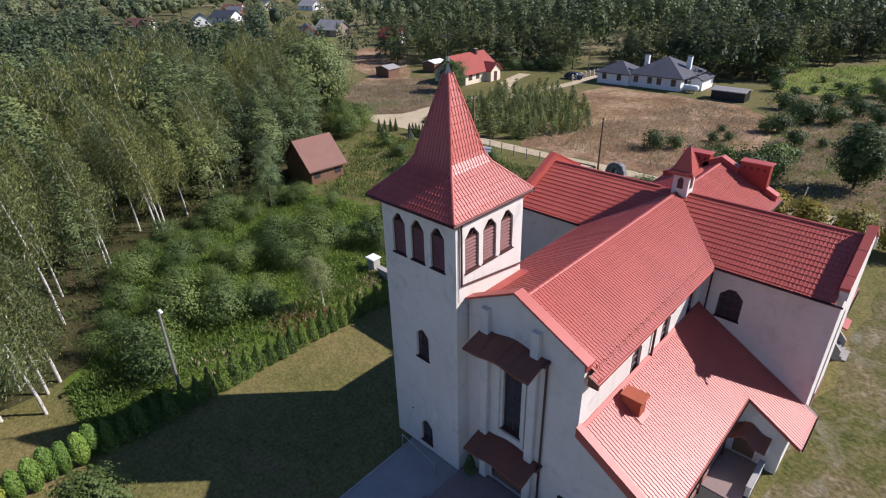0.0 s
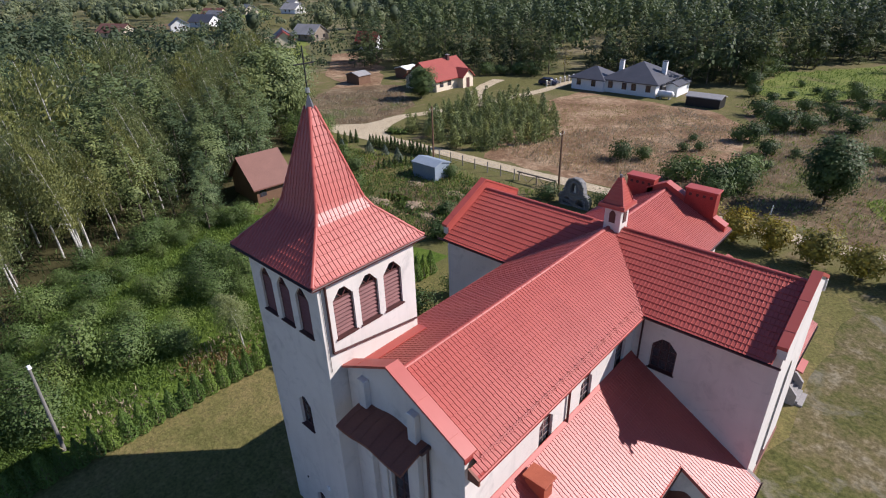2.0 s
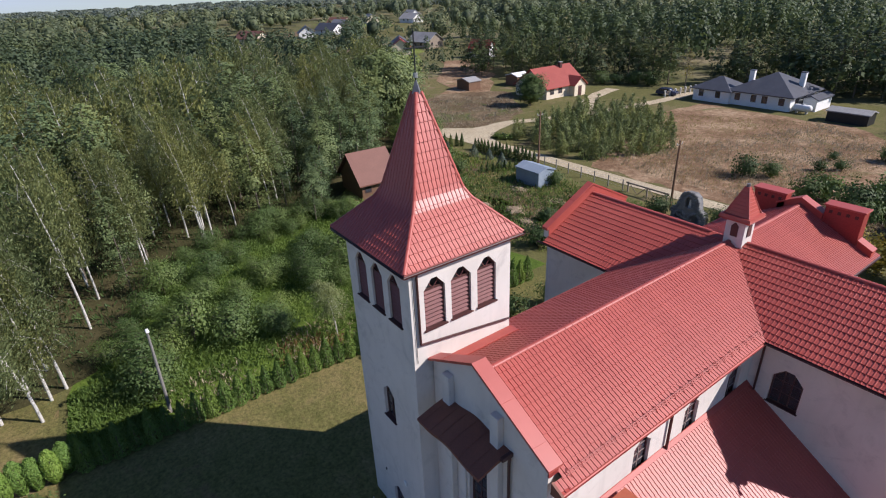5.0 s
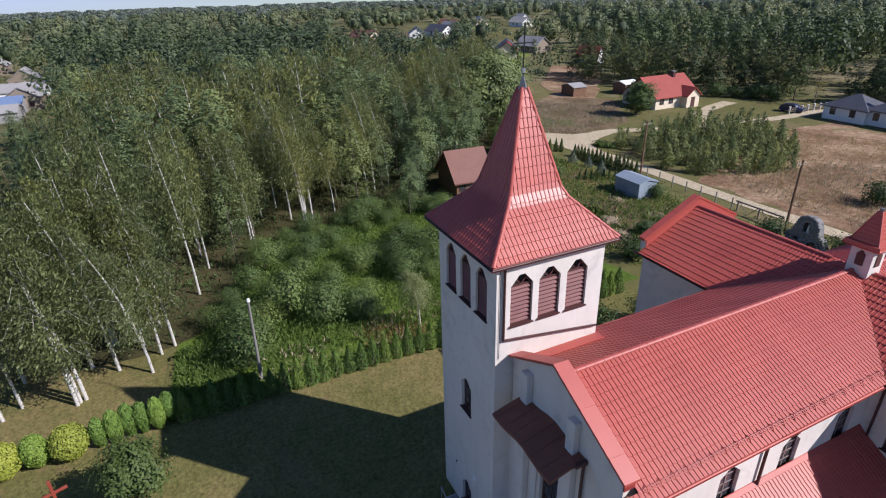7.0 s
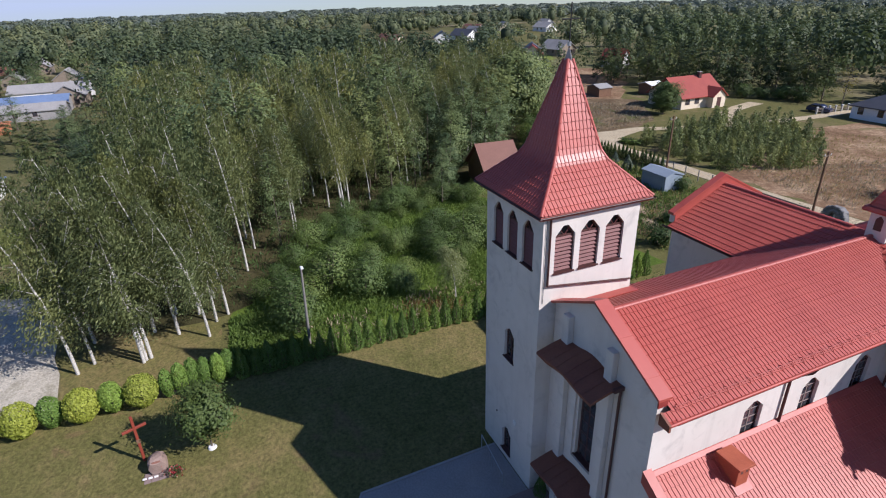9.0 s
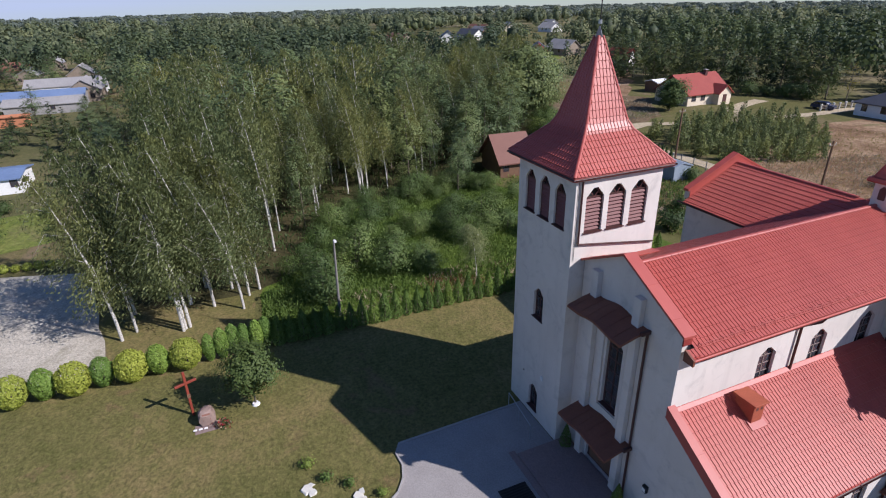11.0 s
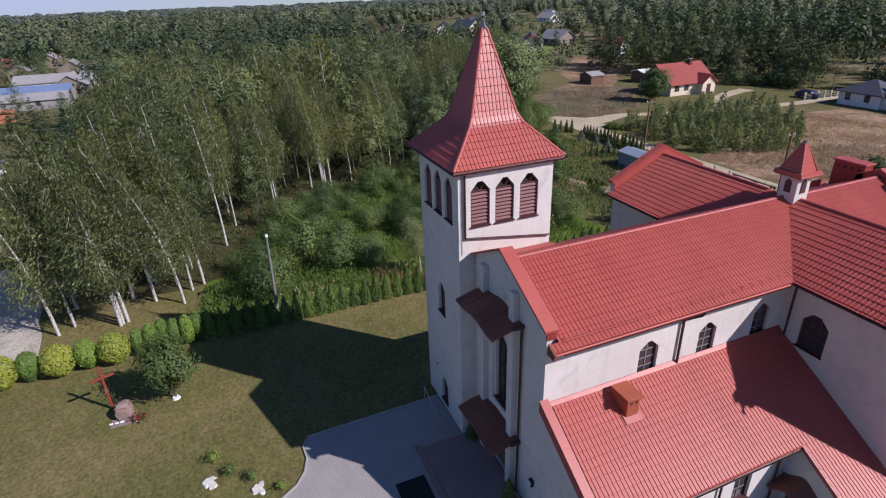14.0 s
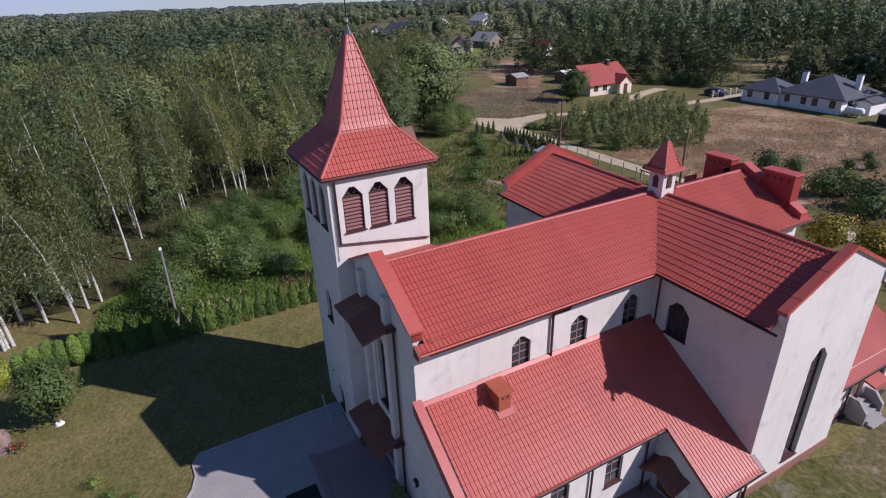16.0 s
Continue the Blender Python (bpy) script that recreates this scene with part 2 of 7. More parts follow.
LEAF_BIRCH = leaf_material("birch_leaves", (0.092, 0.112, 0.044), (0.205, 0.235, 0.1), (0.3, 0.325, 0.152))
LEAF_ALDER = leaf_material("alder_leaves", (0.075, 0.115, 0.05), (0.155, 0.21, 0.1), (0.235, 0.29, 0.155))
LEAF_OAK = leaf_material("oak_leaves", (0.04, 0.07, 0.024), (0.082, 0.128, 0.042), (0.13, 0.18, 0.07))
LEAF_WILLOW = leaf_material("willow_leaves", (0.056, 0.1, 0.031), (0.124, 0.184, 0.057), (0.205, 0.268, 0.1))
LEAF_THUJA = leaf_material("thuja_leaves", (0.075, 0.138, 0.033), (0.16, 0.25, 0.06), (0.24, 0.33, 0.095))
LEAF_BALL = leaf_material("clipped_thuja_leaves", (0.1, 0.18, 0.04), (0.2, 0.32, 0.07), (0.3, 0.41, 0.11))
LEAF_GOLD = leaf_material("golden_thuja_leaves", (0.19, 0.25, 0.038), (0.365, 0.41, 0.07), (0.45, 0.48, 0.11), plants=0.35)
LEAF_SPRUCE = leaf_material("blue_spruce_needles", (0.07, 0.1, 0.095), (0.13, 0.175, 0.165), (0.19, 0.24, 0.225))
LEAF_PINE = leaf_material("pine_needles", (0.115, 0.15, 0.058), (0.22, 0.255, 0.105), (0.31, 0.33, 0.15))
LEAF_AUTUMN = leaf_material("yellowing_leaves", (0.135, 0.150, 0.030), (0.285, 0.240, 0.045), (0.400, 0.255, 0.045))
LEAF_WEED = leaf_material("tall_weeds", (0.085, 0.145, 0.034), (0.165, 0.245, 0.058), (0.25, 0.32, 0.105))
LEAF_DOCK = leaf_material("reddish_weeds", (0.12, 0.08, 0.04), (0.19, 0.115, 0.06), (0.25, 0.19, 0.09))
LEAF_TWIG = leaf_material("grey_cut_brush", (0.2, 0.165, 0.125), (0.33, 0.285, 0.23), (0.44, 0.4, 0.34))
LEAF_STRAW = leaf_material("dry_grass", (0.255, 0.195, 0.090), (0.400, 0.315, 0.150), (0.400, 0.400, 0.240))
# paler, bluer leaves: the haze of distance is put into the colour
LEAF_HAZED_FAR = leaf_material("hazed_far_canopy", (0.094, 0.118, 0.073), (0.134, 0.162, 0.105), (0.165, 0.192, 0.132), cell=9.0, calm=0.8, vary=0.8)
# woods seen towards the sun: their backlit shade is painted as darker leaves
LEAF_BACKLIT = leaf_material("backlit_canopy", (0.064, 0.09, 0.043), (0.09, 0.12, 0.057), (0.118, 0.15, 0.074), cell=6.0, calm=0.65)

# lighter copy of the same canopy for the side turned from the sun
LEAF_MID = leaf_material("lighter_west_canopy", (0.085, 0.11, 0.056), (0.132, 0.163, 0.088), (0.17, 0.2, 0.116), cell=6.5, calm=0.65, vary=0.85)
# outermost ring: greyed blue, with the horizon haze mixed into its leaf colours
LEAF_HAZED_DIST = leaf_material("hazed_distant_canopy", (0.105, 0.125, 0.12), (0.15, 0.175, 0.16), (0.18, 0.205, 0.185), cell=24.0, calm=0.85, vary=0.5)

# crown hearts: inner shade is put into this darker leaf colour
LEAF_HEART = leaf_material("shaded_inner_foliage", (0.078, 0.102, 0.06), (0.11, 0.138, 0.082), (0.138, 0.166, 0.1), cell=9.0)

G_FIELD = ground_material("weedy_ground", [(0.3, (0.10, 0.10, 0.035)), (0.5, (0.13, 0.125, 0.05)), (0.7, (0.20, 0.155, 0.085))], patch=((0.2, 0.15, 0.095), 0.13, 0.56))
G_LAWN = ground_material("dry_lawn", [(0.3, (0.085, 0.094, 0.028)), (0.5, (0.15, 0.138, 0.053)), (0.7, (0.235, 0.18, 0.088))], 0.13, 1.3, 4.5, patch=((0.185, 0.128, 0.068), 0.3, 0.6), bump=0.9)
G_STUBBLE = ground_material("cleared_field", [(0.32, (0.115, 0.068, 0.042)), (0.48, (0.23, 0.145, 0.092)), (0.62, (0.39, 0.285, 0.195))], 0.16, 1.1, 3.2, patch=((0.135, 0.135, 0.055), 0.14, 0.6), bump=1.0)
G_SAND = ground_material("sandy_track", [(0.3, (0.38, 0.31, 0.22)), (0.5, (0.45, 0.38, 0.28)), (0.7, (0.52, 0.45, 0.34))], 0.15, 0.8, 5.0)
G_DUG = ground_material("dug_earth", [(0.3, (0.2, 0.145, 0.1)), (0.5, (0.3, 0.23, 0.165)), (0.7, (0.4, 0.32, 0.235))], 0.5, 1.5, 4.0, bump=1.0)
G_MEADOW = ground_material("green_meadow", [(0.3, (0.08, 0.115, 0.03)), (0.5, (0.145, 0.18, 0.045)), (0.7, (0.22, 0.225, 0.08))], 0.12, 0.7, 3.0, patch=((0.17, 0.14, 0.075), 0.1, 0.58))
G_GREEN = ground_material("greener_lawn", [(0.34, (0.062, 0.074, 0.022)), (0.46, (0.1, 0.1, 0.036)), (0.55, (0.145, 0.12, 0.066)), (0.66, (0.24, 0.215, 0.16))], 0.22, 1.0, 4.0, patch=((0.175, 0.16, 0.115), 0.3, 0.55), bump=0.9)
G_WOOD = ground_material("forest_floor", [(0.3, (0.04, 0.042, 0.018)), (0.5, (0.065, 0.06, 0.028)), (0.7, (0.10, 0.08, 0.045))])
G_GRAVEL = ground_material("pale_gravel", [(0.3, (0.36, 0.33, 0.285)), (0.5, (0.48, 0.445, 0.39)), (0.7, (0.58, 0.545, 0.49))], 0.35, 1.6, 8.0, patch=((0.27, 0.25, 0.18), 0.25, 0.6))
G_HERB = ground_material("rank_grass", [(0.3, (0.05, 0.085, 0.016)), (0.5, (0.09, 0.14, 0.024)), (0.7, (0.14, 0.18, 0.04))], 0.12, 0.9, 5.0)
G_FAR = ground_material("far_rough_ground", [(0.3, (0.075, 0.085, 0.035)), (0.5, (0.12, 0.118, 0.055)), (0.7, (0.18, 0.155, 0.085))], 0.05, 0.4, 3.0, patch=((0.23, 0.195, 0.12), 0.022, 0.54))
G_BRUSH = ground_material("scrub_ground", [(0.3, (0.085, 0.055, 0.034)), (0.46, (0.135, 0.095, 0.06)), (0.58, (0.2, 0.15, 0.098)), (0.68, (0.33, 0.28, 0.2))], 0.16, 0.7, 3.0, patch=((0.085, 0.11, 0.032), 0.12, 0.53), bump=1.0)


# ---- building blocks ----
def thing(name, label, category, group="", kind="", at=(0, 0, 0)):
    ob = new(name)
    ob.empty_display_size = 0.2
    ob.location = at
    return tagged(ob, label, category, group, kind)


def link_mesh(name, bm, material, parent=None, smooth=False):
    me = bpy.data.meshes.new(name)
    bm.normal_update()
    bm.to_mesh(me)
    bm.free()
    me.materials.append(material)
    if smooth:
        me.shade_smooth()
        me.set_sharp_from_angle(angle=radians(35))
    ob = new(name, me)
    ob.parent = parent
    return ob


def part(name, bm, material, parent, label="", smooth=False):
    return tagged(link_mesh(name, bm, material, parent, smooth), label)


def add_box(bm, lo, hi, bevel=0.0, m=None):
    c = [(a + b) / 2 for a, b in zip(lo, hi)]
    s = [b - a for a, b in zip(lo, hi)]
    made = bmesh.ops.create_cube(bm, size=1.0, matrix=(m or Matrix()) @ Matrix.Translation(c) @ Matrix.Diagonal((*s, 1)))
    if bevel:
        es = {e for v in made["verts"] for e in v.link_edges}
        bmesh.ops.bevel(bm, geom=list(es), offset=bevel, segments=1, affect="EDGES")
    return bm


def boxed(lo, hi, bevel=0.012, m=None):
    return add_box(bmesh.new(), lo, hi, bevel, m)


def add_rod(bm, a, b, r0, r1=None, seg=8, caps=True):
    a, b = Vector(a), Vector(b)
    d = b - a
    m = Matrix.Translation((a + b) / 2) @ d.to_track_quat("Z", "Y").to_matrix().to_4x4()
    bmesh.ops.create_cone(bm, cap_ends=caps, segments=seg, radius1=r0, radius2=r0 if r1 is None else r1, depth=d.length, matrix=m)
    return bm


def pipe(points, r, seg=8):
    bm = bmesh.new()
    for a, b in zip(points, points[1:]):
        add_rod(bm, a, b, r, seg=seg)
    return bm


def prism(outline, depth_vec):
    """A solid from a flat outline (3D points) swept along depth_vec."""
    bm = bmesh.new()
    d = Vector(depth_vec)
    a = [bm.verts.new(p) for p in outline]
    b = [bm.verts.new(Vector(p) + d) for p in outline]
    bm.faces.new(a)
    bm.faces.new(b[::-1])
    n = len(a)
    for i in range(n):
        j = (i + 1) % n
        bm.faces.new((a[j], a[i], b[i], b[j]))
    bmesh.ops.recalc_face_normals(bm, faces=bm.faces)
    return bm


def wall_mesh(origin, u, outer, holes, thick):
    """An upright wall with openings through it. u: its direction in plan; outlines in (along, height); it grows to the
    left of u by thick."""
    origin, u = Vector(origin), Vector((*u, 0)).normalized()
    back = Vector((-u.y, u.x, 0)) * thick
    bm = bmesh.new()
    loops = []
    edges = []
    for loop in (outer, *holes):
        vs = [bm.verts.new(origin + u * a + Vector((0, 0, h))) for a, h in loop]
        loops.append(vs)
        edges += [bm.edges.new((vs[i], vs[(i + 1) % len(vs)])) for i in range(len(vs))]
    made = bmesh.ops.triangle_fill(bm, use_beauty=True, use_dissolve=False, edges=edges)
    front = [f for f in made["geom"] if isinstance(f, bmesh.types.BMFace)]
    pairs = {v: bm.verts.new(v.co + back) for vs in loops for v in vs}
    for f in front:
        bm.faces.new([pairs[v] for v in reversed(f.verts)])
    for vs in loops:
        for i in range(len(vs)):
            a, b = vs[i], vs[(i + 1) % len(vs)]
            bm.faces.new((a, b, pairs[b], pairs[a]))
    bmesh.ops.recalc_face_normals(bm, faces=bm.faces)
    return bm


def pointed(a, z, w, h, cut=0.36, flat=0.2):
    """The outline of a window with a chamfered, pointed head: its middle, sill height, width and height."""
    return [(a - w / 2, z), (a + w / 2, z), (a + w / 2, z + h - cut), (a + flat * w / 2, z + h), (a - flat * w / 2, z + h), (a - w / 2, z + h - cut)]


def grow(loop, d):
    ca = sum(p[0] for p in loop) / len(loop)
    ch = (min(p[1] for p in loop) + max(p[1] for p in loop)) / 2
    wa = (max(p[0] for p in loop) - min(p[0] for p in loop)) / 2
    wh = (max(p[1] for p in loop) - min(p[1] for p in loop)) / 2
    return [(ca + (a - ca) * (wa + d) / wa, ch + (h - ch) * (wh + d) / wh) for a, h in loop]


def fit_window(parent, origin, u, loop, depth, bars_v=1, bars_h=3, sill=True, name="window", louvers=0, bar=None):
    """A window unit set depth behind the wall's face: frame, bars, pane or louvers, sill."""
    origin, u = Vector(origin), Vector((*u, 0)).normalized()
    back = Vector((-u.y, u.x, 0))
    o = origin + back * depth
    ins = grow(loop, -0.07)
    win = part(name, wall_mesh(o, (u.x, u.y), grow(loop, 0.01), [ins], 0.07), FRAME, parent)
    a0, a1 = min(p[0] for p in ins), max(p[0] for p in ins)
    h0, h1 = min(p[1] for p in ins), max(p[1] for p in ins)

    def solid(pa, pb, d0, d1):
        pts = [o + u * a + back * d + Vector((0, 0, h)) for a, h, d in
               ((pa[0], pa[1], d0), (pb[0], pa[1], d0), (pb[0], pb[1], d0), (pa[0], pb[1], d0))]
        return prism(pts, back * (d1 - d0))

    if louvers:
        shoulder = sorted(p[1] for p in ins)[2]
        step = (shoulder - h0) / louvers
        for i in range(louvers):
            z = h0 + step * (i + 0.08)
            pts = [o + u * a0 + back * d + Vector((0, 0, h)) for d, h in ((-0.03, z), (-0.01, z - 0.03), (0.10, z + step * 0.92), (0.08, z + step * 0.95))]
            part("louver_slat", prism(pts, u * (a1 - a0)), LOUVER, win)
        mid = (a0 + a1) / 2
        for s in (-1, 1):
            bm = bmesh.new()
            add_rod(bm, o + u * mid + Vector((0, 0, shoulder)), o + u * (mid + s * (a1 - a0) * 0.3) + Vector((0, 0, h1 - 0.08)), 0.018, seg=5)
            part("tracery_bar", bm, LOUVER, win)
        # added near-black sheet stands for the unlit belfry behind the slats
        part("dark_backing", prism([o + u * a + back * 0.14 + Vector((0, 0, h)) for a, h in grow(loop, 0.0)], back * 0.02), DARK, win)
        part("rail", solid((a0, shoulder - 0.03), (a1, shoulder + 0.03), -0.005, 0.06), FRAME, win)
    else:
        part("pane", prism([o + u * a + back * 0.03 + Vector((0, 0, h)) for a, h in ins], back * 0.012), GLASS, win)
        for i in range(bars_v):
            a = a0 + (a1 - a0) * (i + 1) / (bars_v + 1)
            part("glazing_bar", solid((a - 0.025, h0), (a + 0.025, h1 - 0.02), 0.005, 0.025), bar or FRAME, win)
        for i in range(bars_h):
            h = h0 + (h1 - h0) * (i + 1) / (bars_h + 1)
            part("glazing_bar", solid((a0, h - 0.02), (a1, h + 0.02), 0.005, 0.024), bar or FRAME, win)
    if sill:
        a, b = min(p[0] for p in loop), max(p[0] for p in loop)
        h = min(p[1] for p in loop)
        pts = [origin + u * (a - 0.06) + back * d + Vector((0, 0, z)) for d, z in ((-0.07, h - 0.04), (-0.07, h), (depth + 0.02, h + 0.035), (depth + 0.02, h - 0.01))]
        part("sill", prism(pts, u * (b - a + 0.12)), BROWN, win)
    return win


# pressed metal roof tiles
PITCH, COURSE = 0.185, 0.35
WAVE = ((0.0, 0.0), (0.32, 0.004), (0.70, 0.0), (0.76, 0.022), (0.85, 0.027), (0.95, 0.023))


def tile_grid(n_waves, n_courses, length):
    """Vertices and faces of a tile sheet in (along, down, out)."""
    us = [(i + f) * PITCH for i in range(n_waves) for f, _ in WAVE] + [n_waves * PITCH]
    hs = [h for _ in range(n_waves) for _, h in WAVE] + [0.0]
    vs = []
    for k in range(n_courses):
        a, b = k * COURSE, min((k + 1) * COURSE, length)
        vs += [(a, 0.0), (b - 0.01, 0.03)]
        if (k + 1) * COURSE >= length:
            break
    return us, hs, vs


SHEETS = {}


def tile_field(parent, start, along, down, width, length, clips=(), per_sheet=6):
    """Roof sheets over one slope: start at its top, along the ridge, down the slope. clips: (place, normal) planes, the
    normal's side is cut away. Sheets that are not cut share one mesh."""
    start, along, down = Vector(start), Vector(along).normalized(), Vector(down).normalized()
    out = along.cross(down)
    flip = out.z < 0
    if flip:
        out = -out
    frame_m = Matrix((along, down, out)).transposed().to_4x4()
    n = int(round(width / PITCH))
    done = 0
    while done < n:
        w = min(per_sheet, n - done)
        here = Matrix.Translation(start + along * done * PITCH + out * 0.02) @ frame_m
        done += w
        us, hs, vs = tile_grid(w, int(math.ceil(length / COURSE - 1e-6)), length)
        corners = [here @ Vector((a, d, 0)) for a in (0, w * PITCH) for d in (0, length)]
        cut = [(p, q) for p, q in clips if any((c - Vector(p)).dot(Vector(q)) > 0.01 for c in corners)]
        if any(all((c - Vector(p)).dot(Vector(q)) > 0 for c in corners) for p, q in cut):
            continue
        key = (w, round(length, 3), flip)
        if not cut and key in SHEETS:
            me = SHEETS[key]
        else:
            bm = bmesh.new()
            rows = [[bm.verts.new((u, d, h + e)) for u, h in zip(us, hs)] for d, e in vs]
            for r0, r1 in zip(rows, rows[1:]):
                for i in range(len(us) - 1):
                    q = (r0[i], r0[i + 1], r1[i + 1], r1[i])
                    bm.faces.new(q if not flip else q[::-1])
            if cut:
                inv = here.inverted()
                for p, q in cut:
                    bmesh.ops.bisect_plane(bm, geom=[*bm.verts, *bm.edges, *bm.faces], plane_co=inv @ Vector(p),
                                           plane_no=inv.to_3x3() @ Vector(q), clear_outer=True)
            if not bm.faces:
                bm.free()
                continue
            me = bpy.data.meshes.new("roof_sheet")
            bm.normal_update()
            bm.to_mesh(me)
            bm.free()
            me.materials.append(ROOF)
            me.shade_smooth()
            me.set_sharp_from_angle(angle=radians(40))
            if not cut:
                SHEETS[key] = me
        ob = new("roof_sheet", me)
        ob.parent = parent
        ob.matrix_basis = here


def ridge_caps(parent, a, b, r=0.11, step=0.4):
    """Half-round ridge pieces laid end to end from a to b."""
    a, b = Vector(a), Vector(b)
    d = b - a
    n = max(1, int(round(d.length / step)))
    seg = d.length / n
    bm = bmesh.new()
    rings = []
    for x, s in ((0, 1.0), (seg * 0.86, 1.08), (seg * 0.87, 1.2), (seg, 1.2)):
        rings.append([bm.verts.new((x, math.cos(t) * r * s, math.sin(t) * r * s * 0.75)) for t in [math.pi * i / 8 for i in range(9)]])
    for p, q in zip(rings, rings[1:]):
        for i in range(8):
            bm.faces.new((p[i], p[i + 1], q[i + 1], q[i]))
    me = bpy.data.meshes.new("ridge_cap")
    bm.normal_update()
    bm.to_mesh(me)
    bm.free()
    me.materials.append(TRIM)
    me.shade_smooth()
    me.set_sharp_from_angle(angle=radians(50))
    turn = d.to_track_quat("X", "Z").to_matrix().to_4x4()
    for i in range(n):
        ob = new("ridge_cap", me)
        ob.parent = parent
        ob.matrix_basis = Matrix.Translation(a + d * (i / n)) @ turn


def gutter(parent, a, b, r=0.075, material=None):
    """A half-round gutter from a to b."""
    a, b = Vector(a), Vector(b)
    d = (b - a).normalized()
    side = Vector((0, 0, 1)).cross(d)
    bm = bmesh.new()
    rings = []
    for p in (a, b):
        for rr in (r, r * 0.86):
            rings.append([bm.verts.new(p + side * math.cos(t) * rr - Vector((0, 0, 1)) * math.sin(t) * rr) for t in [math.pi * i / 8 for i in range(9)]])
    for p, q in ((0, 2), (1, 3)):
        for i in range(8):
            bm.faces.new((rings[p][i], rings[p][i + 1], rings[q][i + 1], rings[q][i]))
    for p, q in ((0, 1), (2, 3)):
        for i in range(8):
            bm.faces.new((rings[p][i], rings[p][i + 1], rings[q][i + 1], rings[q][i]))
    for i in (0, 8):
        bm.faces.new((rings[0][i], rings[1][i], rings[3][i], rings[2][i]))
    bmesh.ops.recalc_face_normals(bm, faces=bm.faces)
    return part("gutter", bm, material or BROWN, parent, smooth=True)
# ---- the church ----
RIDGE, SLOPE = 11.4, 0.493         # transept: ridge height, fall per metre
N_RIDGE, N_SLOPE = 11.4, 0.512     # nave
AX = 0.2                           # the nave's axis
EAVE_X, EAVE_W = 4.24, -3.84       # nave eaves
PARAPET = 0.62                     # gable parapets above the roof
TY = 16.65                         # the transept's ridge
WALL_X, FRONT_Y = 3.65, 0.06
T_S, T_N = 13.2, 20.05             # transept side walls
T_E, T_W = 10.05, -9.0               # transept gable walls
A_TOP, A_FALL = 6.45, 0.605        # aisle roof at the nave wall, fall per metre
A_EAVE, CAT_EAVE = 7.87, 10.66
CAT_Y = 10.15                      # where the aisle roof sweeps down over the side porch
church = thing("church", "white stuccoed brick church with red metal-tile roofs and a corner tower", "church")


def nave_z(x):
    return N_RIDGE - N_SLOPE * abs(x - AX)


def aisle_z(x):
    return A_TOP - A_FALL * (abs(x) - WALL_X)


# walls
tall = pointed(0.18, 3.9, 1.05, 3.95, 0.4)
door_hole = [(-0.95, -0.05), (1.05, -0.05), (1.05, 2.45), (-0.95, 2.45)]
part("front_wall", wall_mesh((0, FRONT_Y, 0), (1, 0), [(-WALL_X, GROUND - 0.3), (7.4, GROUND - 0.3), (7.4, aisle_z(7.4) - 0.1), (WALL_X, A_TOP - 0.1), (WALL_X, nave_z(WALL_X) + PARAPET - 0.1), (AX, N_RIDGE + PARAPET - 0.1), (-2.45, nave_z(-2.45) + PARAPET - 0.1), (-2.45, 8.0), (-WALL_X, 8.0)], [tall, door_hole], 0.4), STUCCO, church, "off-white stucco with grey weather stains")
clere = [pointed(y, 6.2 if i < 2 else 6.3, 1.0, 1.8) for i, y in enumerate((5.22, 8.5, 11.78))]
part("nave_wall", wall_mesh((WALL_X, 0, 0), (0, 1), [(FRONT_Y + 0.4, 5.9), (T_S, 5.9), (T_S, nave_z(WALL_X) - 0.08), (FRONT_Y + 0.4, nave_z(WALL_X) - 0.08)], clere, 0.35), STUCCO, church)
part("nave_wall", wall_mesh((-WALL_X, 0, 0), (0, -1), [(-T_S, 3.0), (-FRONT_Y - 0.4, 3.0), (-FRONT_Y - 0.4, nave_z(-WALL_X) - 0.08), (-T_S, nave_z(-WALL_X) - 0.08)], [], 0.35), STUCCO, church)
aisle_win = [pointed(y, 1.4, 1.0, 1.75, 0.3) for y in (1.6, 4.65, 7.7)]
side_door = [(11.0, -0.05), (12.3, -0.05), (12.3, 2.2), (11.0, 2.2)]
part("aisle_wall", wall_mesh((7.4, 0, 0), (0, 1), [(FRONT_Y + 0.4, GROUND - 0.3), (T_S, GROUND - 0.3), (T_S, aisle_z(7.4) - 0.1), (FRONT_Y + 0.4, aisle_z(7.4) - 0.1)], aisle_win + [side_door], 0.35), STUCCO, church)
part("aisle_wall", wall_mesh((-7.4, 0, 0), (0, -1), [(-T_S, GROUND - 0.3), (-4.05, GROUND - 0.3), (-4.05, aisle_z(7.4) - 0.1), (-T_S, aisle_z(7.4) - 0.1)], [], 0.35), STUCCO, church)
t_win = pointed(5.24, 6.06, 1.26, 1.86, 0.45, 0.3)
slit = pointed(16.6, 0.72, 1.16, 6.4, 0.55, 0.25)


